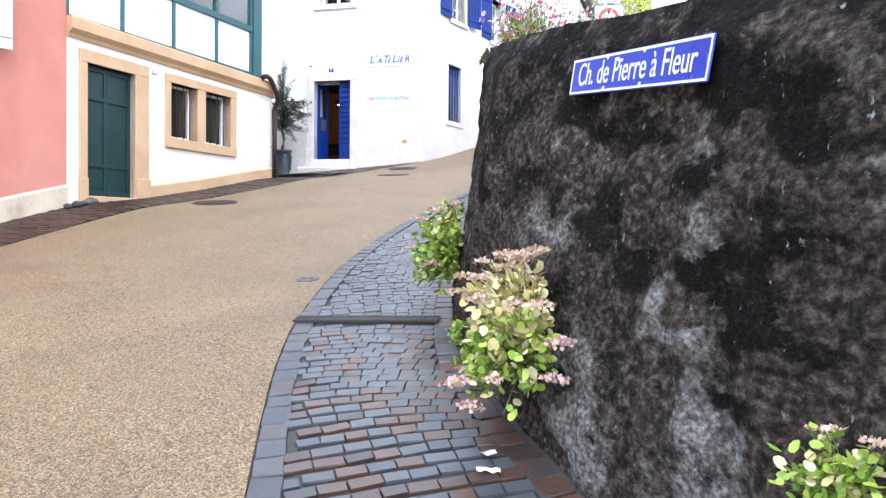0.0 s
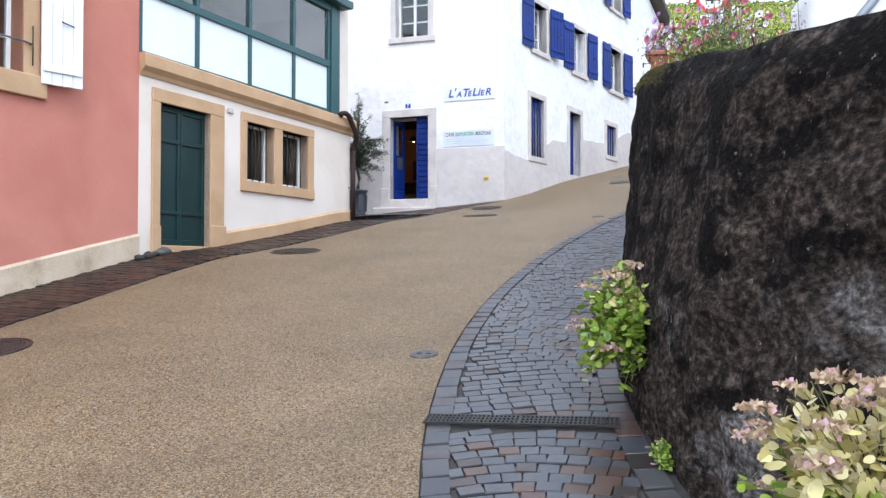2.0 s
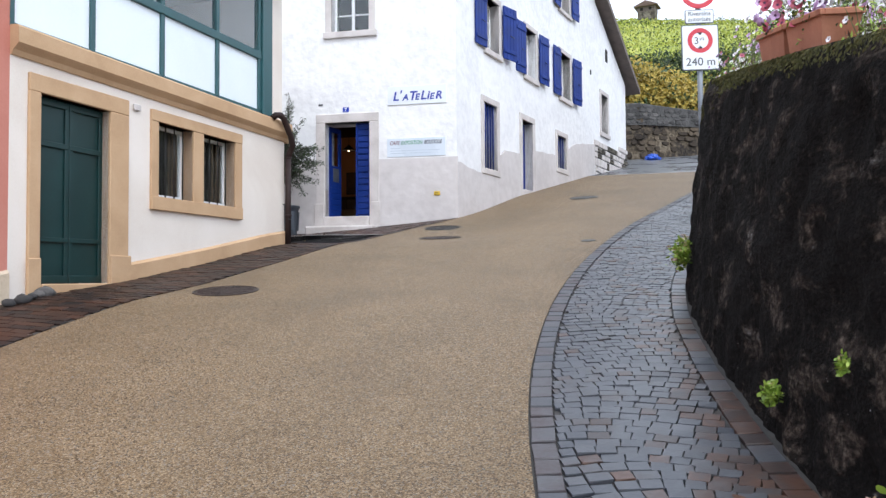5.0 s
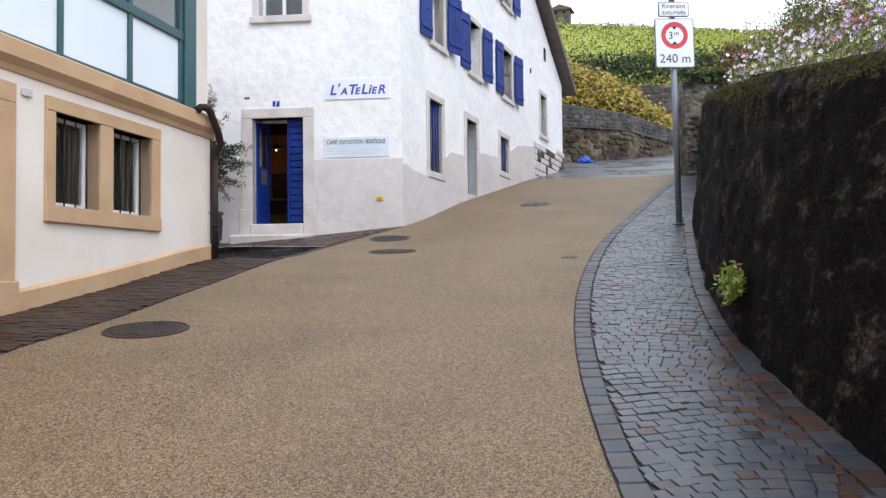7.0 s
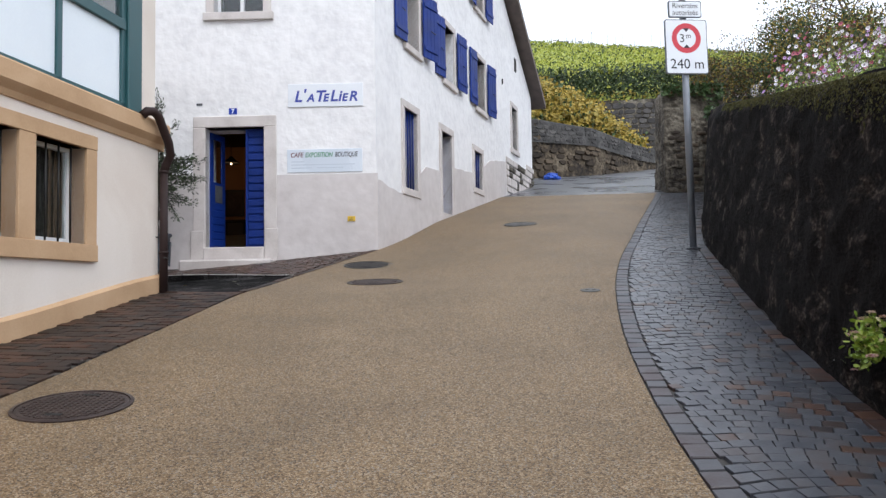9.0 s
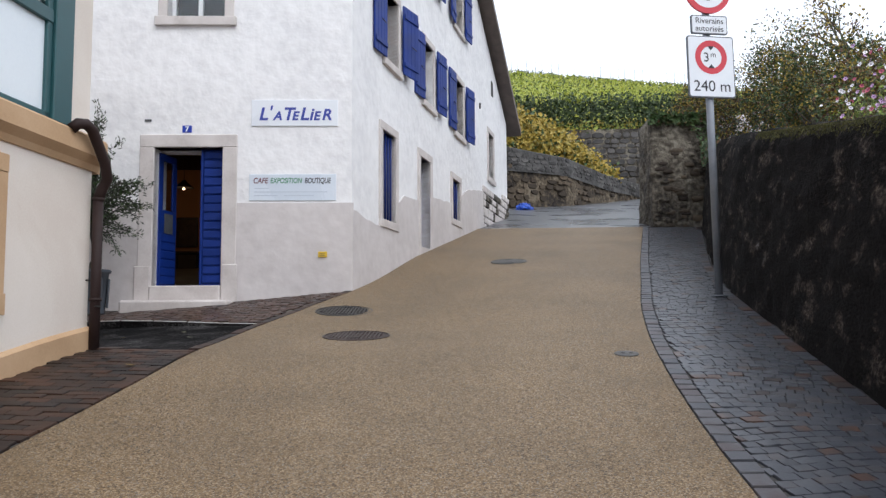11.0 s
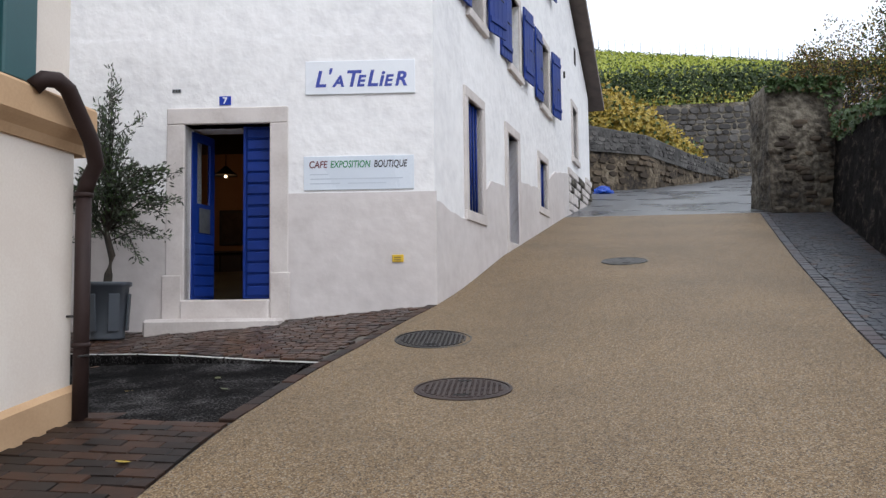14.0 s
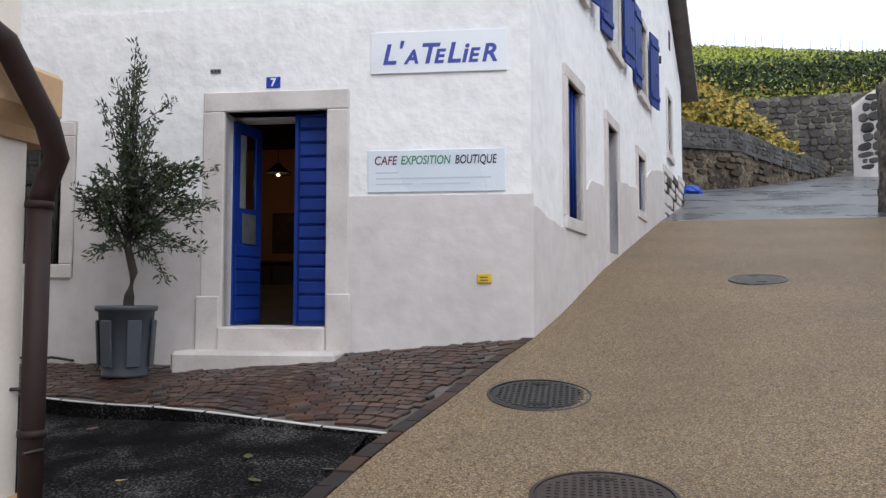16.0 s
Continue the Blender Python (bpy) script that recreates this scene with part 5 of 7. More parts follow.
class Leaves:
    """Collects many small flat pieces, each a folded or rounded leaf, for one mesh."""
    def __init__(self, seed):
        self.v, self.f, self.m, self.r = [], [], [], np.random.default_rng(seed)

    def leaf(self, p, d, n, length, width, mi=0, round_=False):
        d = d / (np.linalg.norm(d) + 1e-9)
        s = np.cross(d, n)
        s = s / (np.linalg.norm(s) + 1e-9)
        k = len(self.v)
        up = np.cross(s, d)
        if round_:
            prof = ((0.0, 0.12), (0.35, 0.46), (0.75, 0.46), (1.0, 0.14))
            for a, w in prof:
                self.v.append(tuple(p + d * length * a - s * width * w + up * length * 0.12 * a * a))
                self.v.append(tuple(p + d * length * a + s * width * w + up * length * 0.12 * a * a))
            self.f += [(k, k + 1, k + 3, k + 2), (k + 2, k + 3, k + 5, k + 4), (k + 4, k + 5, k + 7, k + 6)]
            self.m += [mi] * 3
        else:
            self.v += [tuple(p), tuple(p + d * length * 0.5 - s * width * 0.5 + up * width * 0.12), tuple(p + d * length), tuple(p + d * length * 0.5 + s * width * 0.5 + up * width * 0.12)]
            self.f.append((k, k + 1, k + 2, k + 3))
            self.m.append(mi)

    def spray(self, centre, radii, n, size, mis, ratio=0.55, shell=0.35, round_=False, droop=0.0):
        """Leaves spread through an egg-shaped clump, denser to its skin."""
        c = np.array(centre, float)
        u = self.r.normal(size=(n, 3))
        u /= np.linalg.norm(u, axis=1)[:, None]
        rad = self.r.uniform(shell, 1.0, n) ** 0.6
        for i in range(n):
            p = c + u[i] * rad[i] * np.array(radii)
            d = u[i] + self.r.normal(size=3) * 0.6
            d[2] -= droop
            self.leaf(p, d, self.r.normal(size=3), size * self.r.uniform(0.6, 1.3), size * ratio * self.r.uniform(0.7, 1.2), int(self.r.choice(mis)), round_)

    def flower(self, p, r, mi, eye, facing):
        f = np.array(facing, float)
        f /= np.linalg.norm(f)
        a = np.cross(f, [0.3, 0.2, 1.0])
        a /= np.linalg.norm(a)
        b = np.cross(f, a)
        n = 6
        for k in range(n):
            t = k * math.tau / n
            d = a * math.cos(t) + b * math.sin(t)
            self.leaf(np.array(p), d + f * 0.25, f, r, r * 0.95, mi, True)
        k = len(self.v)
        for j in range(5):
            t = j * math.tau / 5
            self.v.append(tuple(np.array(p) + (a * math.cos(t) + b * math.sin(t)) * r * 0.28 + f * r * 0.22))
        self.f.append(tuple(range(k, k + 5)))
        self.m.append(eye)

    def head(self, p, r, n, mis):
        """A flat-topped head of tiny florets."""
        p = np.array(p, float)
        for _ in range(n):
            a, q = self.r.uniform(0, math.tau), r * math.sqrt(self.r.uniform(0, 1))
            o = p + np.array([q * math.cos(a), q * math.sin(a), 0.35 * (r - q) * self.r.uniform(0.2, 1.0)])
            self.leaf(o, self.r.normal(size=3) + np.array([0, 0, 0.6]), self.r.normal(size=3), r * 0.42, r * 0.36, int(self.r.choice(mis)), False)

    def stem(self, p, q, w, mi):
        p, q = np.array(p, float), np.array(q, float)
        for s in (np.array([w, 0, 0]), np.array([0, w, 0])):
            k = len(self.v)
            self.v += [tuple(p - s), tuple(p + s), tuple(q + s * 0.6), tuple(q - s * 0.6)]
            self.f.append((k, k + 1, k + 2, k + 3))
            self.m.append(mi)

    def build(self, name, mats, parent=None, label="", kind=""):
        ob = data_mesh(name, self.v, self.f, mats, parent, self.m)
        if label:
            ob["label"] = label
        if kind:
            ob["kind"] = kind
        return ob


def sedum(y, h, size, seed, pale, label, stems=90, leaf=0.04):
    """A clump of stonecrop growing from a crack near the foot of the wall."""
    p0 = wall_point(y, 0.02, h)
    ty = (foot_x(y + 0.2) - foot_x(y - 0.2)) / 0.4
    nrm = -Vector((1, -ty, 0)).normalized()
    root = thing("stonecrop_plant", pose(p0.x, p0.y, p0.z), label, "plant", "plants in the wall")
    A = Leaves(seed)
    B = Leaves(seed + 50)
    C = Leaves(seed + 90)
    for k in range(stems):
        a = A.r.uniform(-1.45, 1.45)
        e = A.r.uniform(-0.7, 1.3)
        d = np.array(nrm) * math.cos(a) * math.cos(e) * 0.8 + np.array([-nrm.y, nrm.x, 0]) * math.sin(a) * math.cos(e) + np.array([0, 0, 1]) * math.sin(e) * 0.95
        L = size * A.r.uniform(0.45, 1.0)
        tip = d * L + np.array([0, 0, -0.06 * size])
        C.stem((0, 0, 0), tip, 0.0025, 0)
        for j in range(11):
            t = 0.35 + 0.65 * j / 11
            q = tip * t + A.r.normal(size=3) * leaf * 0.35
            ld = d * 0.35 + A.r.normal(size=3) * 0.75
            yellow = 1 if A.r.random() < pale * (0.15 + 1.1 * max(0, math.sin(e))) else 0
            A.leaf(q, ld, np.array([0, 0, 1]) + A.r.normal(size=3) * 0.6, leaf * A.r.uniform(0.55, 1.2), leaf * 0.72 * A.r.uniform(0.7, 1.2), yellow, True)
        if L > size * 0.66 and A.r.random() < 0.14 + 0.16 * (e > 0.5):
            B.head(tip + d * 0.012, size * 0.1 * A.r.uniform(0.7, 1.3), 60, [0, 0, 0, 1] if e < 0.35 else [1, 1, 1, 0])
    A.build("foliage", [M["leaf_sedum"], M["leaf_pale"]], root)["kind"] = "stuff"
    B.build("flower_cluster", [M["sedum_pink"], M["sedum_brown"]], root, "faded pink and brown flower heads", "stuff")
    C.build("stalk_cluster", [M["stem"]], root)["kind"] = "stuff"
    return root


sedum(3.2, 0.4, 0.45, 11, 1.15, "stonecrop with yellowing leaves and faded pink heads in the wall", 170, 0.046)
sedum(5.05, 0.4, 0.43, 12, 0.25, "green stonecrop with pink-brown heads in the wall", 160, 0.046)
sedum(1.74, 0.56, 0.19, 13, 0.25, "pale stonecrop sprouting from the wall foot", 40, 0.028)
sedum(10.0, 0.36, 0.24, 14, 0.1, "small green stonecrop in the dark wall", 60, 0.034)
sedum(6.75, 0.2, 0.08, 15, 0.0, "tiny pale green rosette at the wall foot", 26, 0.03)
sedum(6.0, 0.55, 0.05, 18, 0.1, "tiny fern in a crack of the wall", 14, 0.02)
sedum(4.4, 0.05, 0.1, 19, 0.0, "small weed at the wall foot", 24, 0.02)

tag_stick = thing("plant_marker", pose(*wall_point(5.05, -0.06, 0.3), 6, 4, 0), "thin pale plant marker stick", "plant marker")
part("stick", boxes((-0.01, 0.01, -0.002, 0.002, 0.0, 0.42), bevel=0.001), M["galv"], tag_stick)
cane = thing("dry_stalk", pose(*wall_point(3.35, -0.02, 0.4), 12, -18, 0), "dry bleached stalk leaning on the wall", "stalk")
bm = bmesh.new()
tube(bm, [(0, 0, 0), (0.005, 0, 0.12), (0.0, 0, 0.24)], 0.004, 5)
part("stalk", bm, M["petal_white"], cane)
for k, (x, y, r) in enumerate(((-0.69, 2.86, 20), (-0.72, 3.0, 70))):
    o = thing("litter_scrap", pose(x, y, ground_z(x, y) + 0.008, 8, 4, r), "crumpled white paper scrap on the setts", "litter")
    bm = bmesh.new()
    bmesh.ops.create_grid(bm, x_segments=6, y_segments=3, size=0.5)
    for v in bm.verts:
        v.co = Vector((v.co.x * 0.09, v.co.y * 0.035, 0.012 + 0.012 * noise.noise(v.co * 4 + Vector((k * 9, 0, 0)))))
    part("scrap", bm, M["petal_white"], o)

# moss hanging from the wall's edge
A = Leaves(41)
for _ in range(17000):
    y = A.r.uniform(5.2, 16)
    if A.r.random() > 0.35 + 0.65 * smooth01(1 - abs(y - 9.5) / 3.5):
        continue
    k = A.r.random() ** 2.2
    p = wall_point(y, 0.21 - 0.05 * k, wall_height(y) - 0.005 - (0.12 + 0.26 * smooth01(1 - abs(y - 10.2) / 2.6)) * k * (0.6 + 0.8 * abs(noise.noise((y * 5, 0, 3)))))
    A.leaf(np.array(p), np.array([-0.3, 0, -1]) + A.r.normal(size=3) * 0.35, A.r.normal(size=3), 0.024 * A.r.uniform(0.5, 1.4), 0.009, 0)
tagged(A.build("wall_moss", [M["moss"]]), "olive brown moss hanging over the wall top", "moss", kind="stuff")

# flower bed along the wall's top
A, B, C = Leaves(61), Leaves(62), Leaves(63)
for _ in range(760):
    y = A.r.uniform(4.9, 14.5)
    back = A.r.uniform(0.42, 0.62 if y < 7.3 else 1.5)
    p = np.array(wall_point(y, back, wall_height(y) - 0.15))
    tall = 0.2 + 0.42 * A.r.random() * min(1.0, back) + (0.35 * A.r.random() if A.r.random() < 0.2 else 0)
    tip = p + np.array([A.r.normal() * 0.09, A.r.normal() * 0.09, tall])
    C.stem(p, tip, 0.003, 0)
    for j in range(26):
        q = p + (tip - p) * A.r.uniform(0.1, 1.0) + A.r.normal(size=3) * 0.05
        A.leaf(q, A.r.normal(size=3) + np.array([0, 0, 0.3]), A.r.normal(size=3), 0.04 * A.r.uniform(0.5, 1.4), 0.009 * A.r.uniform(0.6, 1.6), int(A.r.choice([0, 1, 1, 2])))
    if A.r.random() < 0.75:
        red = 4.5 < y < 6.5 and A.r.random() < 0.55
        mi = 2 if red else int(A.r.choice([0, 0, 1, 1, 2]))
        for _2 in range(int(A.r.integers(1, 4))):
            B.flower(tip + A.r.normal(size=3) * np.array([0.07, 0.07, 0.05]), 0.019 * A.r.uniform(0.7, 1.25), mi, 3, (-0.8 + A.r.normal() * 0.4, -0.7 + A.r.normal() * 0.4, 0.4))
tagged(A.build("flower_bed_leaves", [M["leaf_green"], M["leaf_sedum"], M["leaf_red"]]), "fine green foliage of garden flowers above the wall", "foliage", kind="stuff")
tagged(B.build("flower_bed_blossoms", [M["petal_white"], M["petal_lilac"], M["petal_red"], M["petal_eye"]]), "white, lilac and crimson daisy-like blossoms", "flowers", kind="stuff")
tagged(C.build("flower_bed_stems", [M["stem"]]), "thin green flower stems above the wall", "stems", kind="stuff")


def planter(y0, y1):
    a, b = wall_point(y0, 0.36, wall_height(y0) + 0.0), wall_point(y1, 0.36, wall_height(y1) + 0.0)
    d = b - a
    m = pose(*((a + b) / 2), 0, 0, math.degrees(math.atan2(d.y, d.x))) @ pose(0, 0, 0, 0, -math.degrees(math.asin(d.z / d.length)), 0)
    L = d.length / 2
    root = thing("planter_box", m, "long terracotta planter box on the wall top", "planter", "planters on the wall")
    bm = bmesh.new()
    lo = [bm.verts.new(c) for c in ((-L + 0.03, -0.07, 0), (L - 0.03, -0.07, 0), (L - 0.03, 0.07, 0), (-L + 0.03, 0.07, 0))]
    hi = [bm.verts.new(c) for c in ((-L, -0.09, 0.15), (L, -0.09, 0.15), (L, 0.09, 0.15), (-L, 0.09, 0.15))]
    for i in range(4):
        bm.faces.new((lo[i], lo[(i + 1) % 4], hi[(i + 1) % 4], hi[i]))
    bm.faces.new(lo[::-1])
    part("body", bm, M["terracotta"], root)
    bm = bmesh.new()
    for row in ((-L - 0.012, L + 0.012, -0.102, -0.08), (-L - 0.012, L + 0.012, 0.08, 0.102), (-L - 0.012, -L + 0.01, -0.08, 0.08), (L - 0.01, L + 0.012, -0.08, 0.08)):
        box(bm, *row, 0.145, 0.175, 0.004)
    part("rim", bm, M["terracotta"], root)
    part("soil", boxes((-L + 0.02, L - 0.02, -0.08, 0.08, 0.1, 0.14)), M["earth"], root)
    A = Leaves(int(y0 * 100))
    B = Leaves(int(y0 * 100) + 1)
    A.spray((0, 0, 0.2), (L, 0.11, 0.12), 260, 0.035, [0, 0, 1])
    for _ in range(46):
        B.flower((A.r.uniform(-L, L), A.r.uniform(-0.12, 0.12), A.r.uniform(0.18, 0.36)), 0.03, int(A.r.choice([0, 1, 1, 2])), 3, (A.r.normal(), 0.9, 0.4))
    A.build("foliage", [M["leaf_green"], M["leaf_sedum"]], root)
    B.build("blossoms", [M["petal_white"], M["petal_lilac"], M["petal_red"], M["petal_eye"]], root)


planter(7.4, 7.95)
planter(6.8, 7.36)

cover_sheet = thing("garden_cover", pose(0.15, 10.4, ground_z(-2, 10.4) + 1.72, 0, 0, 10), "white sheeted garden furniture cover with a grey strap", "garden cover")
bm = bmesh.new()
bmesh.ops.create_cube(bm, size=1)
bmesh.ops.subdivide_edges(bm, edges=bm.edges, cuts=5, use_grid_fill=True)
for v in bm.verts:
    v.co = Vector((v.co.x * 1.15, v.co.y * 0.8, (v.co.z + 0.5) * 0.95))
    v.co += Vector((0.03, 0.03, 0.02)) * noise.noise(v.co * 3)
part("sheet", bm, M["white_paint"], cover_sheet, smooth=True)
bm = bmesh.new()
tube(bm, [(-0.52, -0.42, 0.0), (-0.4, -0.45, 0.25), (-0.1, -0.45, 0.6), (0.2, -0.42, 0.98)], 0.045, 8)
part("strap", bm, M["grey_metal"], cover_sheet, "grey strap")

# ---- olive tree in its pot ----
M["pot_grey"] = material("grey_plastic_pot", [(0.055, 0.065, 0.08), (0.07, 0.082, 0.1)], 3, 0.5, 0.05, 60)
ox, oy = -9.36, 17.24
oz = ground_z(ox, oy)
olive = thing("potted_olive", pose(ox, oy, oz) @ Matrix.Scale(0.94, 4), "small olive tree in a tall grey plastic pot", "tree")
bm = bmesh.new()
lathe(bm, [(0.19, 0.0), (0.195, 0.02), (0.19, 0.04), (0.232, 0.56), (0.258, 0.57), (0.262, 0.6), (0.256, 0.615), (0.235, 0.615), (0.23, 0.54)], 32)
pot = part("pot", bm, M["pot_grey"], olive)
for k in range(6):
    a = k * math.tau / 6 + 0.3
    bm = bmesh.new()
    box(bm, 0.2, 0.22, -0.06, 0.06, 0.1, 0.5, 0.006)
    o = part("pot_panel", bm, M["pot_grey"], pot)
    o.matrix_basis = pose(0, 0, 0, 0, 3, math.degrees(a))
part("soil", boxes((-0.15, 0.15, -0.15, 0.15, 0.46, 0.55)), M["earth"], olive)
M["olive_bark"] = material("dark_olive_bark", [(0.025, 0.02, 0.016), (0.055, 0.045, 0.036)], 9, 0.9, 0.5, 40)
bm = bmesh.new()
tube(bm, [(0, 0, 0.48), (0.02, 0, 0.7), (0.05, 0.01, 0.9), (0.0, 0, 1.1), (-0.02, 0, 1.3), (0.0, 0, 1.55)], 0.048, 10, taper=0.024)
part("trunk", bm, M["olive_bark"], olive)
A = Leaves(77)
r = random.Random(5)
limbs = []
for k in range(60):
    z0 = r.uniform(1.05, 1.6)
    a = r.uniform(0, math.tau)
    if k < 18:
        tip = Vector((r.gauss(-0.05, 0.13), r.gauss(0, 0.13), r.uniform(1.8, 2.8)))
    else:
        tip = Vector((0.72 * math.cos(a) * r.uniform(0.4, 1.05) + 0.12, 0.5 * math.sin(a) * r.uniform(0.5, 1), r.uniform(0.98, 1.9)))
    base = Vector((0, 0, z0))
    bend = base.lerp(tip, 0.55) + Vector((0, 0, 0.12))
    limbs.append([base, bend, tip])
limbs.append([Vector((0, 0, 1.5)), Vector((-0.02, 0, 2.2)), Vector((0.03, 0, 3.0))])
limbs.append([Vector((0, 0, 1.5)), Vector((0.2, 0, 1.75)), Vector((0.86, -0.05, 1.78))])
limbs.append([Vector((0, 0, 1.6)), Vector((0.05, 0, 2.2)), Vector((0.4, 0, 2.42))])
limbs.append([Vector((0, 0, 1.2)), Vector((0.3, -0.1, 1.1)), Vector((0.42, -0.1, 0.82))])
bm = bmesh.new()
for limb in limbs:
    tube(bm, limb, 0.009, 5, taper=0.003)
    a, b, c = [np.array(q) for q in limb]
    for j in range(95):
        t = 0.2 + 0.8 * j / 95
        q = (1 - t) ** 2 * a + 2 * t * (1 - t) * b + t * t * c + A.r.normal(size=3) * 0.028
        d = (c - a) / np.linalg.norm(c - a) + A.r.normal(size=3) * 0.75
        A.leaf(q, d, A.r.normal(size=3), 0.07 * A.r.uniform(0.7, 1.2), 0.019, int(A.r.random() < 0.25))
part("branchwork", bm, M["olive_bark"], olive)
A.build("crown", [M["leaf_olive"], M["leaf_green"]], olive, "narrow grey-green leaves")

# ---- pillar and walls up the road ----
pillar = tagged(new("gate_pillar"), "weathered rubble pillar at the garden wall's end", "pillar")
pillar.matrix_world = pose(0.78, 27.0, 0)
bm = bmesh.new()
bmesh.ops.create_cube(bm, size=1)
bmesh.ops.subdivide_edges(bm, edges=bm.edges, cuts=22, use_grid_fill=True)
for v in bm.verts:
    v.co = Vector((v.co.x * 1.5, v.co.y * 1.3, 4.7 + (v.co.z + 0.5) * 2.95))
    v.co += Vector((1, 1, 0.5)) * (0.06 * noise.fractal(v.co * 3.5, 0.8, 2.0, 5))
part("core", bm, M["mortar"], pillar, smooth=True)
rng = random.Random(21)
for k in range(46):
    x, z = rng.uniform(-0.62, 0.62), 4.95 + 1.9 * rng.random() ** 1.4
    w, h = rng.uniform(0.09, 0.19), rng.uniform(0.05, 0.1)
    bm = bmesh.new()
    bmesh.ops.create_icosphere(bm, subdivisions=2, radius=1)
    for v in bm.verts:
        q = 1 + 0.3 * noise.noise(v.co * 1.7 + Vector((k * 3, 0, 0)))
        v.co = Vector((x + max(-0.8, min(0.8, v.co.x)) * w * q, -0.64 + v.co.y * 0.05, z + max(-0.75, min(0.75, v.co.z)) * h * q))
    part("stone", bm, M["rubble_brown"] if k % 3 else M["mortar"], pillar)


def far_wall(name, pts, base, top, mat_, label, stone, rows_seed, relief=0.06, n_parts=140, bare=0.12, face_mat=None):
    face_mat = face_mat or M["mortar"]
    """A retaining wall along plan points with rubble stones set proud of its mortar."""
    root = tagged(new(name), label, kind="structure")
    pts = [Vector((*p, 0)) for p in pts]
    lens = [0]
    for a, b in zip(pts, pts[1:]):
        lens.append(lens[-1] + (b - a).length)
    def at(s):
        i = max(k for k in range(len(pts) - 1) if lens[k] <= s + 1e-6)
        t = (s - lens[i]) / (lens[i + 1] - lens[i])
        p = pts[i].lerp(pts[i + 1], t)
        d = (pts[i + 1] - pts[i]).normalized()
        return p, Vector((d.y, -d.x, 0)), d
    total = lens[-1] - 1e-3
    n, m = int(total / 0.3), 14
    verts, faces = [], []
    for j in range(n + 1):
        s = total * j / n
        p, nr, d = at(s)
        for i in range(m + 1):
            z = base(s) + (top(s) - base(s)) * i / m
            o = p + nr * (relief * 0.8 * noise.fractal((s * 0.9, z * 0.9, 3), 1.0, 2.0, 4))
            verts.append((o.x, o.y, z))
        q = p - nr * 0.6
        verts.append((q.x, q.y, top(s)))
    c = m + 2
    for j in range(n):
        for i in range(c - 1):
            k = j * c + i
            faces.append((k, k + c, k + c + 1, k + 1))
    data_mesh("mortar_face", verts, faces, face_mat, root, smooth=True)
    rng = random.Random(rows_seed)
    jv, jf, count = [], [], 0
    me_unit = None
    z = min(base(total * k / 10) for k in range(11))
    ztop = max(top(total * k / 10) for k in range(11))
    while z < ztop:
        h = stone * rng.uniform(0.55, 1.0)
        s = rng.uniform(0, stone)
        while s < total - stone:
            w = stone * rng.uniform(0.6, 1.7)
            sc = s + w / 2
            if base(sc) < z and z + h < top(sc) + 0.05 and rng.random() > bare:
                p, nr, d = at(sc)
                hw, hh = w / 2 - 0.014, h / 2 - 0.012
                loc = p + Vector((0, 0, z + h / 2))
                ring_ = []
                for k in range(8):
                    a = k * math.tau / 8 + 0.39
                    rr = rng.uniform(0.84, 1.14)
                    ring_.append((max(-1, min(1, 1.3 * math.cos(a))) * hw * rr, max(-1, min(1, 1.3 * math.sin(a))) * hh * rr))
                dep = relief * rng.uniform(0.5, 1.2)
                vs = [loc + d * x + Vector((0, 0, zz)) - nr * 0.03 for x, zz in ring_] + [loc + d * x * 0.8 + Vector((0, 0, zz * 0.8)) + nr * dep for x, zz in ring_]
                fs = [tuple(range(8, 16))] + [(k, (k + 1) % 8, 8 + (k + 1) % 8, 8 + k) for k in range(8)]
                if count < n_parts:
                    data_mesh("stone", [tuple(v) for v in vs], fs, mat_, root)
                    count += 1
                else:
                    o = len(jv)
                    jv += [tuple(v) for v in vs]
                    jf += [tuple(q + o for q in f) for f in fs]
            s += w
        z += h
    if jv:
        data_mesh("stones", jv, jf, mat_, root)["kind"] = "stuff"
    return root


def gz(x, y):
    return ground_z(x, y)


far_wall("wall_terrace_low", [(-9, 36.2), (-2.9, 36.8), (-0.6, 38.0), (1.8, 41.2), (4.0, 45.0), (5.2, 47.5)], lambda s: 6.4 + 0.0 * s, lambda s: along([(0, 9.2), (6, 9.2), (8.5, 9.0), (12.6, 8.75), (17, 9.0), (21, 9.2)], s), M["rubble_brown"], "low rubble retaining wall of brown stone", 0.3, 31, 0.07, 160, 0.55, M["dark_mortar"])
far_wall("wall_terrace_cap", [(-9, 36.12), (-2.88, 36.72), (-0.55, 37.93), (1.86, 41.15), (4.06, 44.95)], lambda s: along([(0, 8.35), (8.5, 8.3), (12.6, 8.15), (17, 8.4)], s), lambda s: along([(0, 9.23), (6, 9.23), (8.5, 9.03), (12.6, 8.78), (17, 9.03)], s), M["rubble"], "grey mortared stone course along the terrace wall top", 0.24, 35, 0.03, 60, 0.15, M["cap_mortar"])
far_wall("wall_terrace_high", [(-4, 50.5), (2.0, 50.5), (8.2, 50.2)], lambda s: 8.6, lambda s: 13.1, M["rubble"], "tall grey rubble retaining wall below the vines", 0.42, 32, 0.05, 150, 0.04, M["mortar"])
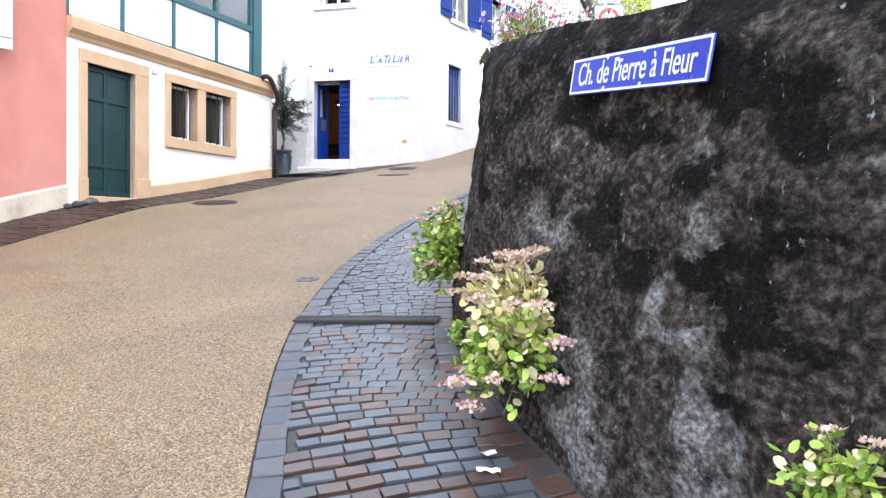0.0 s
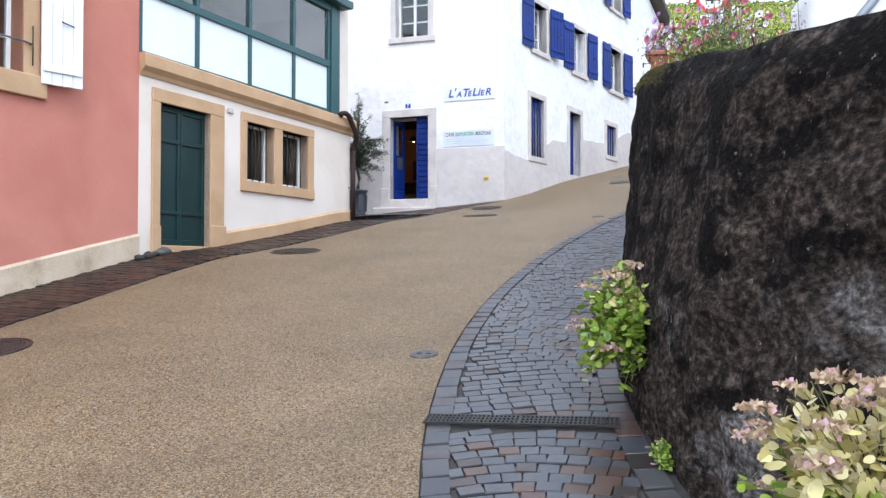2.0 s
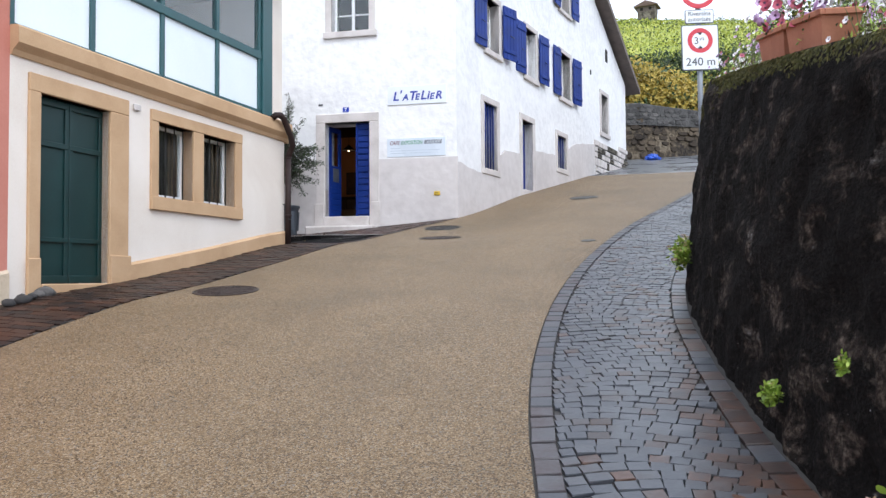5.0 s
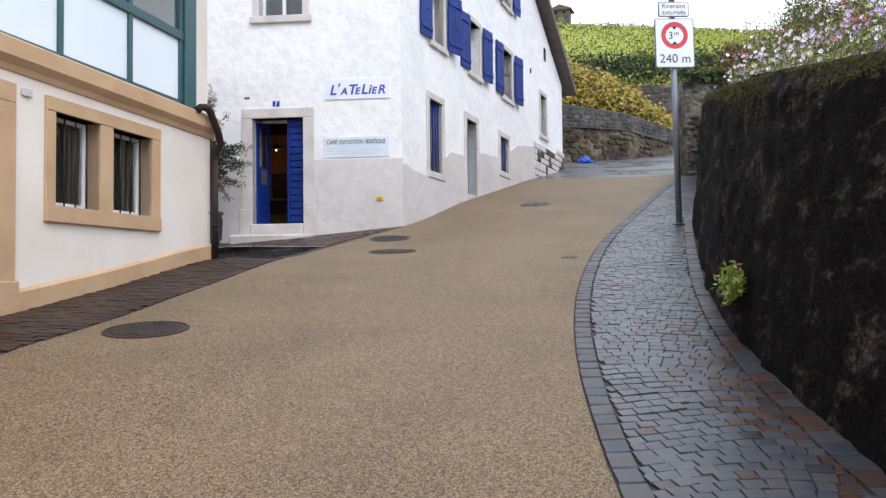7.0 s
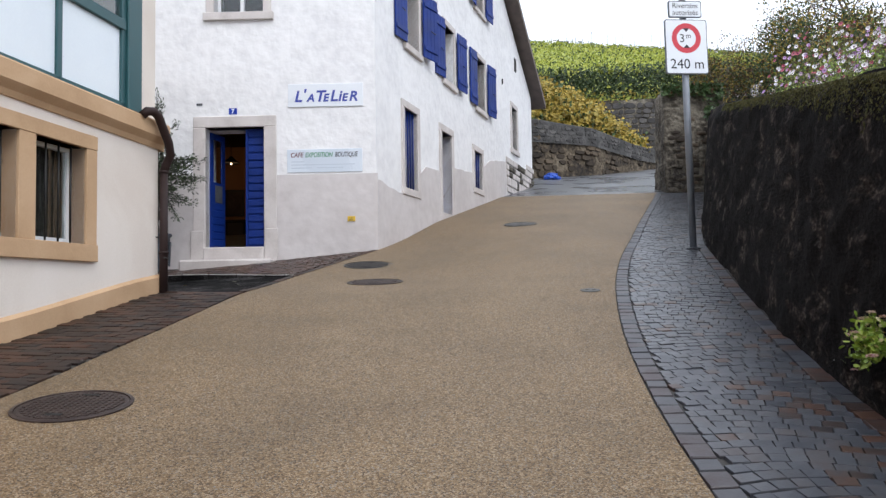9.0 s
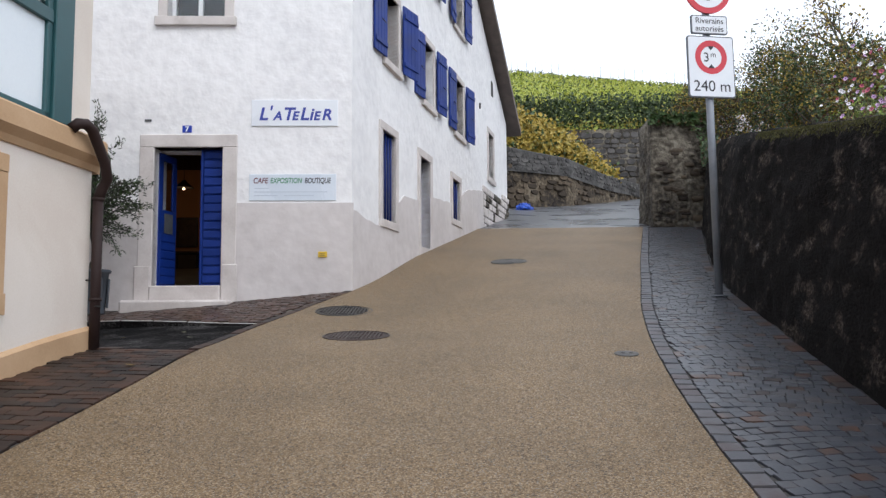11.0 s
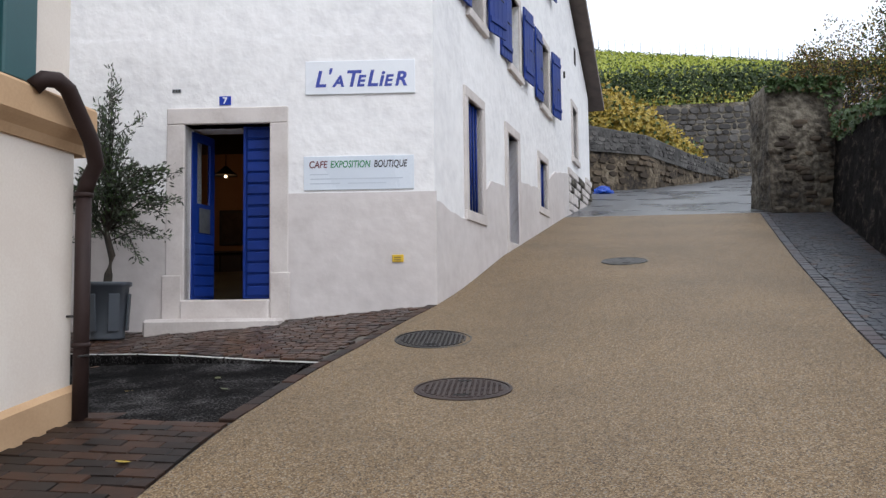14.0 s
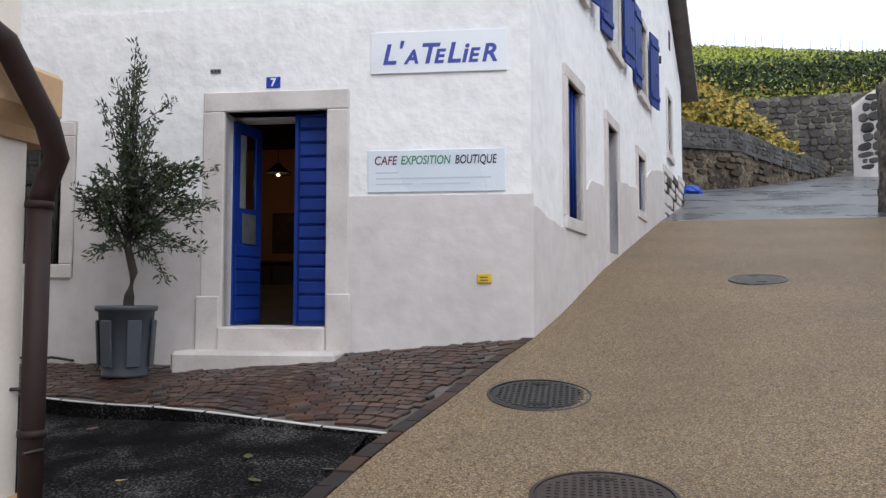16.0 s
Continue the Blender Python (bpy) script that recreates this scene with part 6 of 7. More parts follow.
far_wall("wall_buttress", [(5.0, 44.6), (5.6, 44.0), (9.5, 43.0), (14, 42.0)], lambda s: 8.2, lambda s: along([(0, 11.2), (1, 11.7), (5, 12.2), (10, 12.6)], s), M["rubble"], "pale rubble wall with light mortar beside the road", 0.42, 33, 0.06, 60, 0.1, M["pale_stone"])

tarp = thing("tarpaulin", pose(-2.35, 35.7, gz(-2.35, 35.7)), "crumpled bright blue tarpaulin at the wall foot", "tarpaulin")
M["tarp_blue"] = material("blue_tarpaulin", [(0.005, 0.05, 0.35), (0.012, 0.08, 0.45)], 4, 0.4, 0.2, 20)
bm = bmesh.new()
bmesh.ops.create_uvsphere(bm, u_segments=24, v_segments=12, radius=1)
for v in bm.verts:
    q = 1 + 0.45 * noise.fractal(v.co * 2.4, 1.0, 2.0, 3)
    v.co = Vector((v.co.x * 0.3 * q, v.co.y * 0.24 * q, max(-0.02, v.co.z * 0.2 * q + 0.02)))
part("sheet", bm, M["tarp_blue"], tarp)

# ---- vineyard hill ----
def hill_z(x, y):
    z = 13.3 + 0.345 * (y - 50.5) - 0.1 * max(-14, x) * smooth01((y - 60) / 60)
    return z + 0.5 * noise.noise((x * 0.03, y * 0.05, 2))


M["hill_grass"] = material("vineyard_hillside", [(0.16, 0.2, 0.025), (0.27, 0.3, 0.04), (0.36, 0.35, 0.055)], 0.12, 0.95, 0.0, 1.5, fine_mix=0.6)
verts, faces = [], []
hx = [-220, -120, -70, -45, -30, -20, -12, -6, 0, 6, 12, 20, 30, 45, 70, 120, 220]
hy = [50.6 + 5 * k for k in range(20)] + [152, 160, 240]
for y in hy:
    for x in hx:
        verts.append((x, y, hill_z(x, min(y, 149)) - (0.8 if y > 150 else 0) - (12 if y > 200 else 0)))
n = len(hx)
for j in range(len(hy) - 1):
    for i in range(n - 1):
        k = j * n + i
        faces.append((k, k + 1, k + n + 1, k + n))
tagged(data_mesh("hillside", verts, faces, M["hill_grass"], smooth=True), "green vineyard hillside rising to a crest", kind="structure")
verts = []
for y, z in ((36.9, 8.9), (50.6, 12.9)):
    for x in (-220, -40, -9, -3):
        verts.append((x, y, z))
tagged(data_mesh("terrace_bank", verts, [(0, 1, 5, 4), (1, 2, 6, 5), (2, 3, 7, 6)], M["earth"]), "earth bank of the vine terrace", kind="structure")
verts = [(-3, 36.9, 8.9), (-0.6, 38.3, 8.6), (1.8, 41.5, 8.6), (4, 45.3, 8.8), (5.2, 47.8, 9.0), (8.2, 50.4, 9.2), (-3, 50.6, 12.9), (2, 50.6, 9.6)]
tagged(data_mesh("terrace_slope", verts, [(0, 1, 6), (1, 2, 7, 6), (2, 3, 7), (3, 4, 7), (4, 5, 7)], M["earth"]), "sloping earth between the terrace walls", kind="structure")

# yellow vines on the terrace above the low wall
A = Leaves(82)
for _ in range(2300):
    t = A.r.random()
    x = -6.5 + 8.6 * t
    ytop = 37.3 + max(0, x + 3) * 0.9
    depth = A.r.uniform(0, 4.5)
    h = along([(-6.5, 2.1), (-3, 2.1), (0, 1.5), (2.2, 0.3)], x)
    zb = 8.95 - 0.1 * max(0, x + 1)
    c = (x, ytop + depth, zb + depth * 0.25 + h * A.r.random())
    for _2 in range(9):
        p = np.array(c) + A.r.normal(size=3) * 0.16
        A.leaf(p, A.r.normal(size=3) + np.array([0, -0.5, -0.2]), np.array([0, -1, 0.4]) + A.r.normal(size=3) * 0.5, 0.17 * A.r.uniform(0.6, 1.2), 0.15, int(A.r.random() < 0.12))
tagged(A.build("yellow_vines", [M["leaf_yellow"], M["leaf_green"]]), "yellow autumn vines above the low terrace wall", "vines", kind="stuff")

# rows of vines on the hill
A = Leaves(83)
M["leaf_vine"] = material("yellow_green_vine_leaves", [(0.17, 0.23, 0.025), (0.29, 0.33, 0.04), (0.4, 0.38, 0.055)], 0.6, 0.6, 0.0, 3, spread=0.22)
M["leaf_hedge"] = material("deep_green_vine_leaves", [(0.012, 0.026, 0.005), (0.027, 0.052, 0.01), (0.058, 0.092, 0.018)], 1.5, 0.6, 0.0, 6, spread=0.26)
y = 50.75
row = 0
while y < 150:
    big = y < 53.5
    dens = 125 if big else (13.0 if y < 80 else 7.0)
    size = 0.18 if big else 0.13 + (y - 53) * 0.003
    hgt = 2.1 if big else 0.75
    x0, x1 = (-11, 18) if big else (-0.16 * (y - 5) - 10, 0.5 * (y - 5) + 6)
    for _ in range(int((x1 - x0) * dens * (3 if big else 2.2))):
        x = A.r.uniform(x0, x1)
        low = A.r.random() ** 0.7
        z = hill_z(x, y) + hgt * low - (0.45 if big else 0.0)
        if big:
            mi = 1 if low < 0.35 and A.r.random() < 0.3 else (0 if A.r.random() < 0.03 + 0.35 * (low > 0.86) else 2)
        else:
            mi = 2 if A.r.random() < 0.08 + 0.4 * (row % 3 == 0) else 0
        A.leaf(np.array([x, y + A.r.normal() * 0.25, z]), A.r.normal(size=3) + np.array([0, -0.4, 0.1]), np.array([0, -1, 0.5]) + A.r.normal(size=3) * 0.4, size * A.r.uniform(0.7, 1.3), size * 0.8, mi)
    y += 1.5 if y < 52.5 else (4.0 if big else 2.0 + (y - 53) * 0.045)
    row += 1
tagged(A.build("vine_rows", [M["leaf_vine"], M["leaf_yellow"], M["leaf_hedge"]]), "rows of green and yellow vines on the hill", "vines", kind="stuff")
# dark scrub and stakes on the crest
A = Leaves(84)
for _ in range(7000):
    x = A.r.uniform(-50, 80)
    z = hill_z(x, 149)
    hh = 0.5 + 0.9 * max(0, noise.noise((x * 0.07, 1, 0)))
    A.leaf(np.array([x, 149 + A.r.normal() * 0.6, z + hh * A.r.random() - 0.2]), A.r.normal(size=3), np.array([0, -1, 0.3]) + A.r.normal(size=3) * 0.5, 0.34, 0.26, int(A.r.random() < 0.3))
tagged(A.build("crest_scrub", [M["leaf_green"], M["leaf_red"]]), "low dark scrub along the hill crest", "scrub", kind="stuff")
A = Leaves(85)
for k in range(40):
    x = 4 + k * 1.5 + A.r.normal() * 0.2
    A.stem((x, 149.5, hill_z(x, 149)), (x + A.r.normal() * 0.05, 149.5, hill_z(x, 149) + 3.0), 0.045, 0)
tagged(A.build("vine_stakes", [M["galv"]]), "thin grey stakes along the crest", "stakes", kind="stuff")

hut = thing("hillside_hut", pose(-3.2, 146, hill_z(-3.2, 146) + 0.9, 0, 0, -12) @ Matrix.Scale(0.62, 4), "small brown wooden hut high on the hillside", "hut")
part("wall", boxes((-2.4, 2.4, 0, 4, -1.2, 2.0)), M["mortar"], hut)
part("upper_wall", boxes((-2.5, 2.5, -0.1, 4, 2.0, 3.6)), M["eave"], hut)
bm = bmesh.new()
prism(bm, [(-3.4, 3.4), (3.4, 3.4), (3.4, 3.6), (0, 5.0), (-3.4, 3.6)], 5.4)
bmesh.ops.translate(bm, vec=(0, -0.9, 0), verts=bm.verts)
part("roof", bm, M["roof"], hut)
for x in (-1.2, 1.2):
    part("window", boxes((x - 0.4, x + 0.4, -0.13, -0.08, 2.3, 3.1)), M["dark_room"], hut)

# ---- bushes behind the garden wall ----
def bush(x, y, z, rx, ry, rz, n, size, mats, label, seed, mis, clumps=34):
    root = thing("garden_bush", pose(x, y, z), label, "bush", "bushes behind the wall")
    A = Leaves(seed)
    bm = bmesh.new()
    for k in range(clumps):
        a, q = A.r.uniform(0, math.tau), math.sqrt(A.r.random())
        c = (rx * 0.75 * q * math.cos(a), ry * 0.75 * q * math.sin(a), rz * A.r.uniform(0.35, 1.0) * (1 - 0.45 * q * q))
        f = A.r.uniform(0.22, 0.42)
        A.spray(c, (rx * f, ry * f, rz * f * 0.8), int(1.6 * n / clumps), size, mis, 0.65)
        tube(bm, [(c[0] * 0.15, c[1] * 0.15, 0), (c[0] * 0.5, c[1] * 0.5, c[2] * 0.6), c], 0.03, 5, taper=0.008)
    A.build("crown", mats, root)
    part("branchwork", bm, M["bark"], root)
    return root


def top_z(y):
    return ground_z(foot_x(y), y) + wall_height(y) - 0.15


bush(2.4, 29.2, 7.2, 1.4, 1.3, 2.5, 7000, 0.07, [M["leaf_red"], M["leaf_green"], M["leaf_yellow"]], "russet and green bush above the pillar", 201, [0, 0, 1, 2])
bush(4.3, 27.5, 7.0, 2.0, 1.8, 3.3, 11000, 0.075, [M["leaf_green"], M["leaf_red"], M["leaf_yellow"]], "dense green autumn bush behind the wall", 202, [0, 0, 1, 2])
bush(2.6, 22.5, top_z(22), 1.3, 1.9, 2.6, 9000, 0.062, [M["leaf_green"], M["leaf_red"], M["leaf_yellow"]], "green bush with russet leaves behind the wall", 203, [0, 0, 0, 1, 2])
bush(1.7, 18.5, top_z(18), 1.2, 1.8, 1.6, 6000, 0.06, [M["leaf_green"], M["leaf_red"], M["leaf_yellow"]], "low russet bush behind the wall", 204, [0, 1, 1, 2])
bush(0.6, 15.0, top_z(15), 1.1, 1.5, 0.85, 3600, 0.05, [M["leaf_green"], M["leaf_red"], M["leaf_sedum"]], "low green bush behind the flowers", 205, [0, 0, 1, 2])
bush(1.4, 11.5, top_z(11.5), 1.2, 1.6, 1.2, 3600, 0.05, [M["leaf_green"], M["leaf_sedum"]], "fresh green bush behind the flowers", 206, [0, 1])

# ivy over the pillar and the wall's far top
A = Leaves(91)
for _ in range(1900):
    y = A.r.uniform(20.5, 26.5)
    k = A.r.random() ** 1.8
    p = wall_point(y, 0.2 - 0.1 * A.r.random(), wall_height(y) + 0.08 - 0.5 * k * (0.3 + 0.7 * smooth01((y - 22) / 3)))
    A.leaf(np.array(p), A.r.normal(size=3) + np.array([-0.6, -0.3, -0.6]), np.array([-1, -0.4, 0.4]) + A.r.normal(size=3) * 0.5, 0.09 * A.r.uniform(0.6, 1.2), 0.08, int(A.r.random() < 0.12))
for _ in range(900):
    x = A.r.uniform(0.0, 1.5)
    k = A.r.random() ** 3.5
    A.leaf(np.array([x, 26.3 - 0.1 * A.r.random(), 7.68 - 0.2 * k - 0.7 * k * smooth01((x - 0.9) / 0.5)]), A.r.normal(size=3) + np.array([0, -0.6, -0.6]), np.array([0, -1, 0.4]) + A.r.normal(size=3) * 0.5, 0.1 * A.r.uniform(0.6, 1.2), 0.09, int(A.r.random() < 0.12))
tagged(A.build("ivy", [M["leaf_green"], M["leaf_red"]]), "green creeper hanging over the pillar and wall", "creeper", kind="stuff")


def bare_tree(x, y, z, h, seed, label):
    root = thing("garden_tree", pose(x, y, z), label, "tree")
    r = random.Random(seed)
    bm = bmesh.new()
    A = Leaves(seed)
    def grow(p, d, L, rad, depth):
        q = p + d * L
        tube(bm, [p, p.lerp(q, 0.5) + Vector((r.gauss(0, 0.04), r.gauss(0, 0.04), 0)) * L, q], rad, 5 if depth > 1 else 8, taper=rad * 0.6, cap=False)
        if depth >= 4:
            for _ in range(9):
                A.leaf(np.array(q) + A.r.normal(size=3) * 0.12, A.r.normal(size=3), A.r.normal(size=3), 0.09, 0.06, int(A.r.random() < 0.5))
            return
        for _ in range(3 if depth < 3 else 2):
            nd = (d + Vector((r.gauss(0, 0.55), r.gauss(0, 0.55), r.gauss(0.1, 0.3)))).normalized()
            grow(q, nd, L * r.uniform(0.6, 0.85), rad * 0.6, depth + 1)
    grow(Vector((0, 0, 0)), Vector((0.05, 0, 1)), h * 0.32, h * 0.028, 0)
    part("trunk", bm, M["bark"], root, "bare branching trunk")
    A.build("crown", [M["leaf_red"], M["leaf_yellow"]], root, "few withered leaves")


bare_tree(4.6, 25.0, 6.9, 3.4, 301, "small half-bare autumn tree in the garden")
bare_tree(2.6, 15.8, top_z(15.8), 2.6, 302, "small half-bare shrub tree in the garden")


# ---- forecourt, kerbs and paving pieces ----
EDGE_A, EDGE_B = Vector((-6.74, 15.58, 0)), Vector((-10.6, 16.74, 0))


def edge_y(x):
    return EDGE_A.y + (x - EDGE_A.x) * (EDGE_B.y - EDGE_A.y) / (EDGE_B.x - EDGE_A.x)


def drop_at(x):
    return 0.012 + 0.085 * smooth01((EDGE_A.x - x) / 2.4)


verts, faces = [], []
nx, ny = 16, 8
for i in range(nx + 1):
    x = -11.5 + (left_x(15) - 0.1 + 11.5) * i / nx
    for j in range(ny + 1):
        y1 = edge_y(min(x, EDGE_A.x)) if x < EDGE_A.x else EDGE_A.y
        y = 13.97 + (y1 - 13.97) * j / ny
        xx = min(x, left_x(y) - 0.1)
        verts.append((xx, y, ground_z(xx, y) - drop_at(xx) * smooth01(j / ny * 1.5) - 0.004))
for i in range(nx):
    for j in range(ny):
        k = i * (ny + 1) + j
        faces.append((k, k + ny + 1, k + ny + 2, k + 1))
tagged(data_mesh("forecourt_asphalt", verts, faces, M["asphalt"], smooth=True), "patch of old dark asphalt beside the cream house", kind="structure")

verts, faces = [], []
for i in range(21):
    x = -11.5 + (-6.0 + 11.5) * i / 20
    for j in range(9):
        ya = edge_y(x) if x < EDGE_A.x else 15.5
        y = ya + (18.05 + 0.052 * (x + 6.08) - ya) * j / 8
        xx = min(x, left_x(y) - 0.02)
        verts.append((xx, y, ground_z(xx, y) - 0.012))
for i in range(20):
    for j in range(8):
        k = i * 9 + j
        faces.append((k, k + 9, k + 10, k + 1))
M["pale_joint"] = material("pale_sandy_joint", [(0.065, 0.056, 0.047), (0.125, 0.11, 0.094)], 8, 0.8, 0.3, 60)
tagged(data_mesh("forecourt_bed", verts, faces, M["pale_joint"], smooth=True), "dark sand joints of the forecourt paving", kind="structure")

M["kerb_white"] = material("worn_white_kerb_arris", [(0.5, 0.49, 0.47), (0.7, 0.69, 0.67)], 6, 0.7, 0.2, 40)
edge_kerb = tagged(new("forecourt_kerb"), "thin stone kerb with a worn white edge", kind="structure")
n = 9
for k in range(n):
    a = EDGE_A.lerp(EDGE_B, k / n + 0.002)
    b = EDGE_A.lerp(EDGE_B, (k + 1) / n - 0.002)
    d = (b - a).normalized()
    pr = Vector((-d.y, d.x, 0)) * 0.022
    if pr.y < 0:
        pr = -pr
    vs = []
    for p in (a, b):
        zt = ground_z(p.x, p.y) + 0.006
        vs += [(p.x - 0.0, p.y - 0.0, zt - 0.2), (p.x, p.y, zt - 0.006), (p.x, p.y, zt), (p.x + pr.x, p.y + pr.y, zt + 0.002), (p.x + pr.x, p.y + pr.y, zt - 0.2)]
    data_mesh("kerb_stone", vs, [(0, 5, 6, 1), (1, 6, 7, 2), (2, 7, 8, 3), (3, 8, 9, 4), (0, 1, 2, 3, 4), (5, 9, 8, 7, 6)], [M["asphalt"], M["kerb_white"]], edge_kerb, [0, 1, 1, 0, 0, 0])


def unit_block(seed):
    """A worn block one metre square and one high, its top a little smaller and uneven."""
    r = random.Random(seed)
    lo = [(-0.5, -0.5, -1), (0.5, -0.5, -1), (0.5, 0.5, -1), (-0.5, 0.5, -1)]
    mid_ = [(x * r.uniform(0.97, 1.03), y * r.uniform(0.97, 1.03), -0.2) for x, y, _ in lo]
    top = [(x * r.uniform(0.94, 0.985), y * r.uniform(0.93, 0.98), r.uniform(-0.05, 0.05)) for x, y, _ in lo]
    v = lo + mid_ + top
    f = [(8, 9, 10, 11)]
    for o in (0, 4):
        f += [(o + i, o + (i + 1) % 4, o + 4 + (i + 1) % 4, o + 4 + i) for i in range(4)]
    return v, f


UNITS = [unit_block(k) for k in range(8)]


class Paving:
    def __init__(self, parent, name, mats, seed):
        self.parent, self.name, self.mats = parent, name, mats
        self.r = random.Random(seed)
        self.meshes = {}
        self.singles, self.v, self.f, self.m = 0, [], [], []

    def lay(self, x, y, angle, w, l, mi, single, rise=0.0, depth=0.03):
        tilt = [self.r.gauss(0, 0.012), self.r.gauss(0, 0.012)]
        sx = (ground_z(x + 0.1, y) - ground_z(x - 0.1, y)) / 0.2 + tilt[0]
        sy = (ground_z(x, y + 0.1) - ground_z(x, y - 0.1)) / 0.2 + tilt[1]
        z = ground_z(x, y) + rise + self.r.gauss(0, 0.0018)
        ca, sa = math.cos(angle), math.sin(angle)
        X = Vector((ca, sa, ca * sx + sa * sy)) * w
        Y = Vector((-sa, ca, -sa * sx + ca * sy)) * l
        Z = Vector((-sx, -sy, 1)) * depth
        k = self.r.randrange(8)
        if single and self.singles < 300:
            self.singles += 1
            key = (k, mi)
            if key not in self.meshes:
                me = bpy.data.meshes.new(self.name)
                me.from_pydata(UNITS[k][0], [], UNITS[k][1])
                me.materials.append(self.mats[mi])
                self.meshes[key] = me
            ob = new(self.name, self.meshes[key])
            ob.parent = self.parent
            ob.matrix_basis = Matrix(((X.x, Y.x, Z.x, x), (X.y, Y.y, Z.y, y), (X.z, Y.z, Z.z, z), (0, 0, 0, 1)))
        else:
            o = len(self.v)
            p = Vector((x, y, z))
            self.v += [tuple(p + X * a + Y * b + Z * c) for a, b, c in UNITS[k][0]]
            self.f += [tuple(q + o for q in f) for f in UNITS[k][1]]
            self.m += [mi] * len(UNITS[k][1])

    def rest(self, name):
        if self.v:
            data_mesh(name, self.v, self.f, self.mats, self.parent, self.m)["kind"] = "stuff"


def tangent(fn, y):
    return (fn(y + 0.15) - fn(y - 0.15)) / 0.3


# kerb stones along the lane
kerb_row = tagged(new("kerb"), "flush row of grey kerb stones beside the lane", kind="structure")
pv = Paving(kerb_row, "kerb_stone", [M["kerb"]], 401)
y = -3.0
while y < 26.3:
    L = pv.r.uniform(0.14, 0.21) if y < 9 else pv.r.uniform(0.13, 0.18)
    t = tangent(kerb_x, y)
    s = math.sqrt(1 + t * t)
    ym = y + L / s / 2
    pv.lay(kerb_x(ym) + 0.07 / s, ym - 0.07 * t / s, math.atan2(-t, 1) + pv.r.gauss(0, 0.02), 0.12 * pv.r.uniform(0.92, 1.04), L - 0.02, 0, True, 0.006)
    y += L / s
pv.rest("kerb_stones")

# setts of the pavement, in bowed rows
pave = tagged(new("pavement"), "narrow pavement of grey and red-brown stone setts", kind="structure")
pv = Paving(pave, "sett", [M["sett_grey"], M["sett_red"]], 402)
late = []
y = -3.0
while y < 26.2:
    pitch = 0.09 if y < 12 else 0.096
    xa, xb = kerb_x(y) + 0.15, foot_x(y) - 0.17
    width = xb - xa
    u = pv.r.uniform(-0.38, -0.28)
    t = tangent(kerb_x, y) * 0.6 + tangent(foot_x, y) * 0.4
    while u < width + 0.3:
        w = pv.r.uniform(0.08, 0.112)
        c = u + w / 2
        f = min(1.0, max(0.0, c / max(width, 0.3)))
        wave = math.sin(y * 2.1)
        slope = 0.075 * math.pi / max(width, 0.3) * math.cos(math.pi * f + wave) - t * 0.8
        yy = y + 0.075 * math.sin(math.pi * f + wave) - t * c * 0.8
        ca = math.cos(math.atan(slope))
        x0, x1 = max(xa + u, kerb_x(yy) + 0.138), min(xa + u + w, foot_x(yy) - 0.135)
        near = (Vector((xa + c, yy, 0)) - Vector((ga.x, ga.y, 0))).dot(Vector((-gdir.y, gdir.x, 0)))
        if x1 - x0 > 0.035 and (abs(near) > 0.105 or not (4.4 < yy < 5.5)):
            red = 0.08 + 0.4 * smooth01((5.0 - yy) / 1.2) + 0.6 * f ** 4 * smooth01((12 - yy) / 3)
            pv.lay((x0 + x1) / 2, yy, math.atan(slope) + pv.r.gauss(0, 0.035), (x1 - x0) / ca - 0.004, pitch * ca - 0.003, 1 if pv.r.random() < red else 0, 3.3 < yy < 6.6 and pv.r.random() < 0.85, 0.004)
        u += w
    y += pitch
pv.rest("setts")
pave2 = tagged(new("wall_foot_course"), "course of red-brown stones along the wall foot", kind="structure")
pv = Paving(pave2, "edge_stone", [M["sett_red"], M["sett_grey"]], 403)
y = -1.0
while y < 26.2:
    L = pv.r.uniform(0.12, 0.2)
    t = tangent(foot_x, y)
    s = math.sqrt(1 + t * t)
    ym = y + L / s / 2
    pv.lay(foot_x(ym) - 0.07 / s, ym + 0.07 * t / s, math.atan2(-t, 1), 0.12, L - 0.01, 0 if pv.r.random() < 0.35 + 0.5 * smooth01((9 - ym) / 3) else 1, True, 0.006)
    y += L / s
pv.rest("edge_stones")

# brick strip along the houses
strip_root = tagged(new("brick_strip"), "strip of wet dark brown paving bricks along the houses", kind="structure")
pv = Paving(strip_root, "brick", [M["brick"]], 404)
y = 3.0
row = 0
while y < 14.0:
    xa, xb = facade_x(y) + 0.05, left_x(y) - 0.02
    u = -0.1 * (row % 2)
    while u < xb - xa - 0.02:
        w = min(0.215, xb - xa - u)
        if w > 0.07 and u + w > 0.05:
            pv.lay(xa + u + w / 2, y - 0.08 * (u + w / 2), -0.08 + pv.r.gauss(0, 0.01), w - 0.006, 0.088, 0, 10.5 < y, 0.004)
        u += 0.215
    y += 0.094
    row += 1
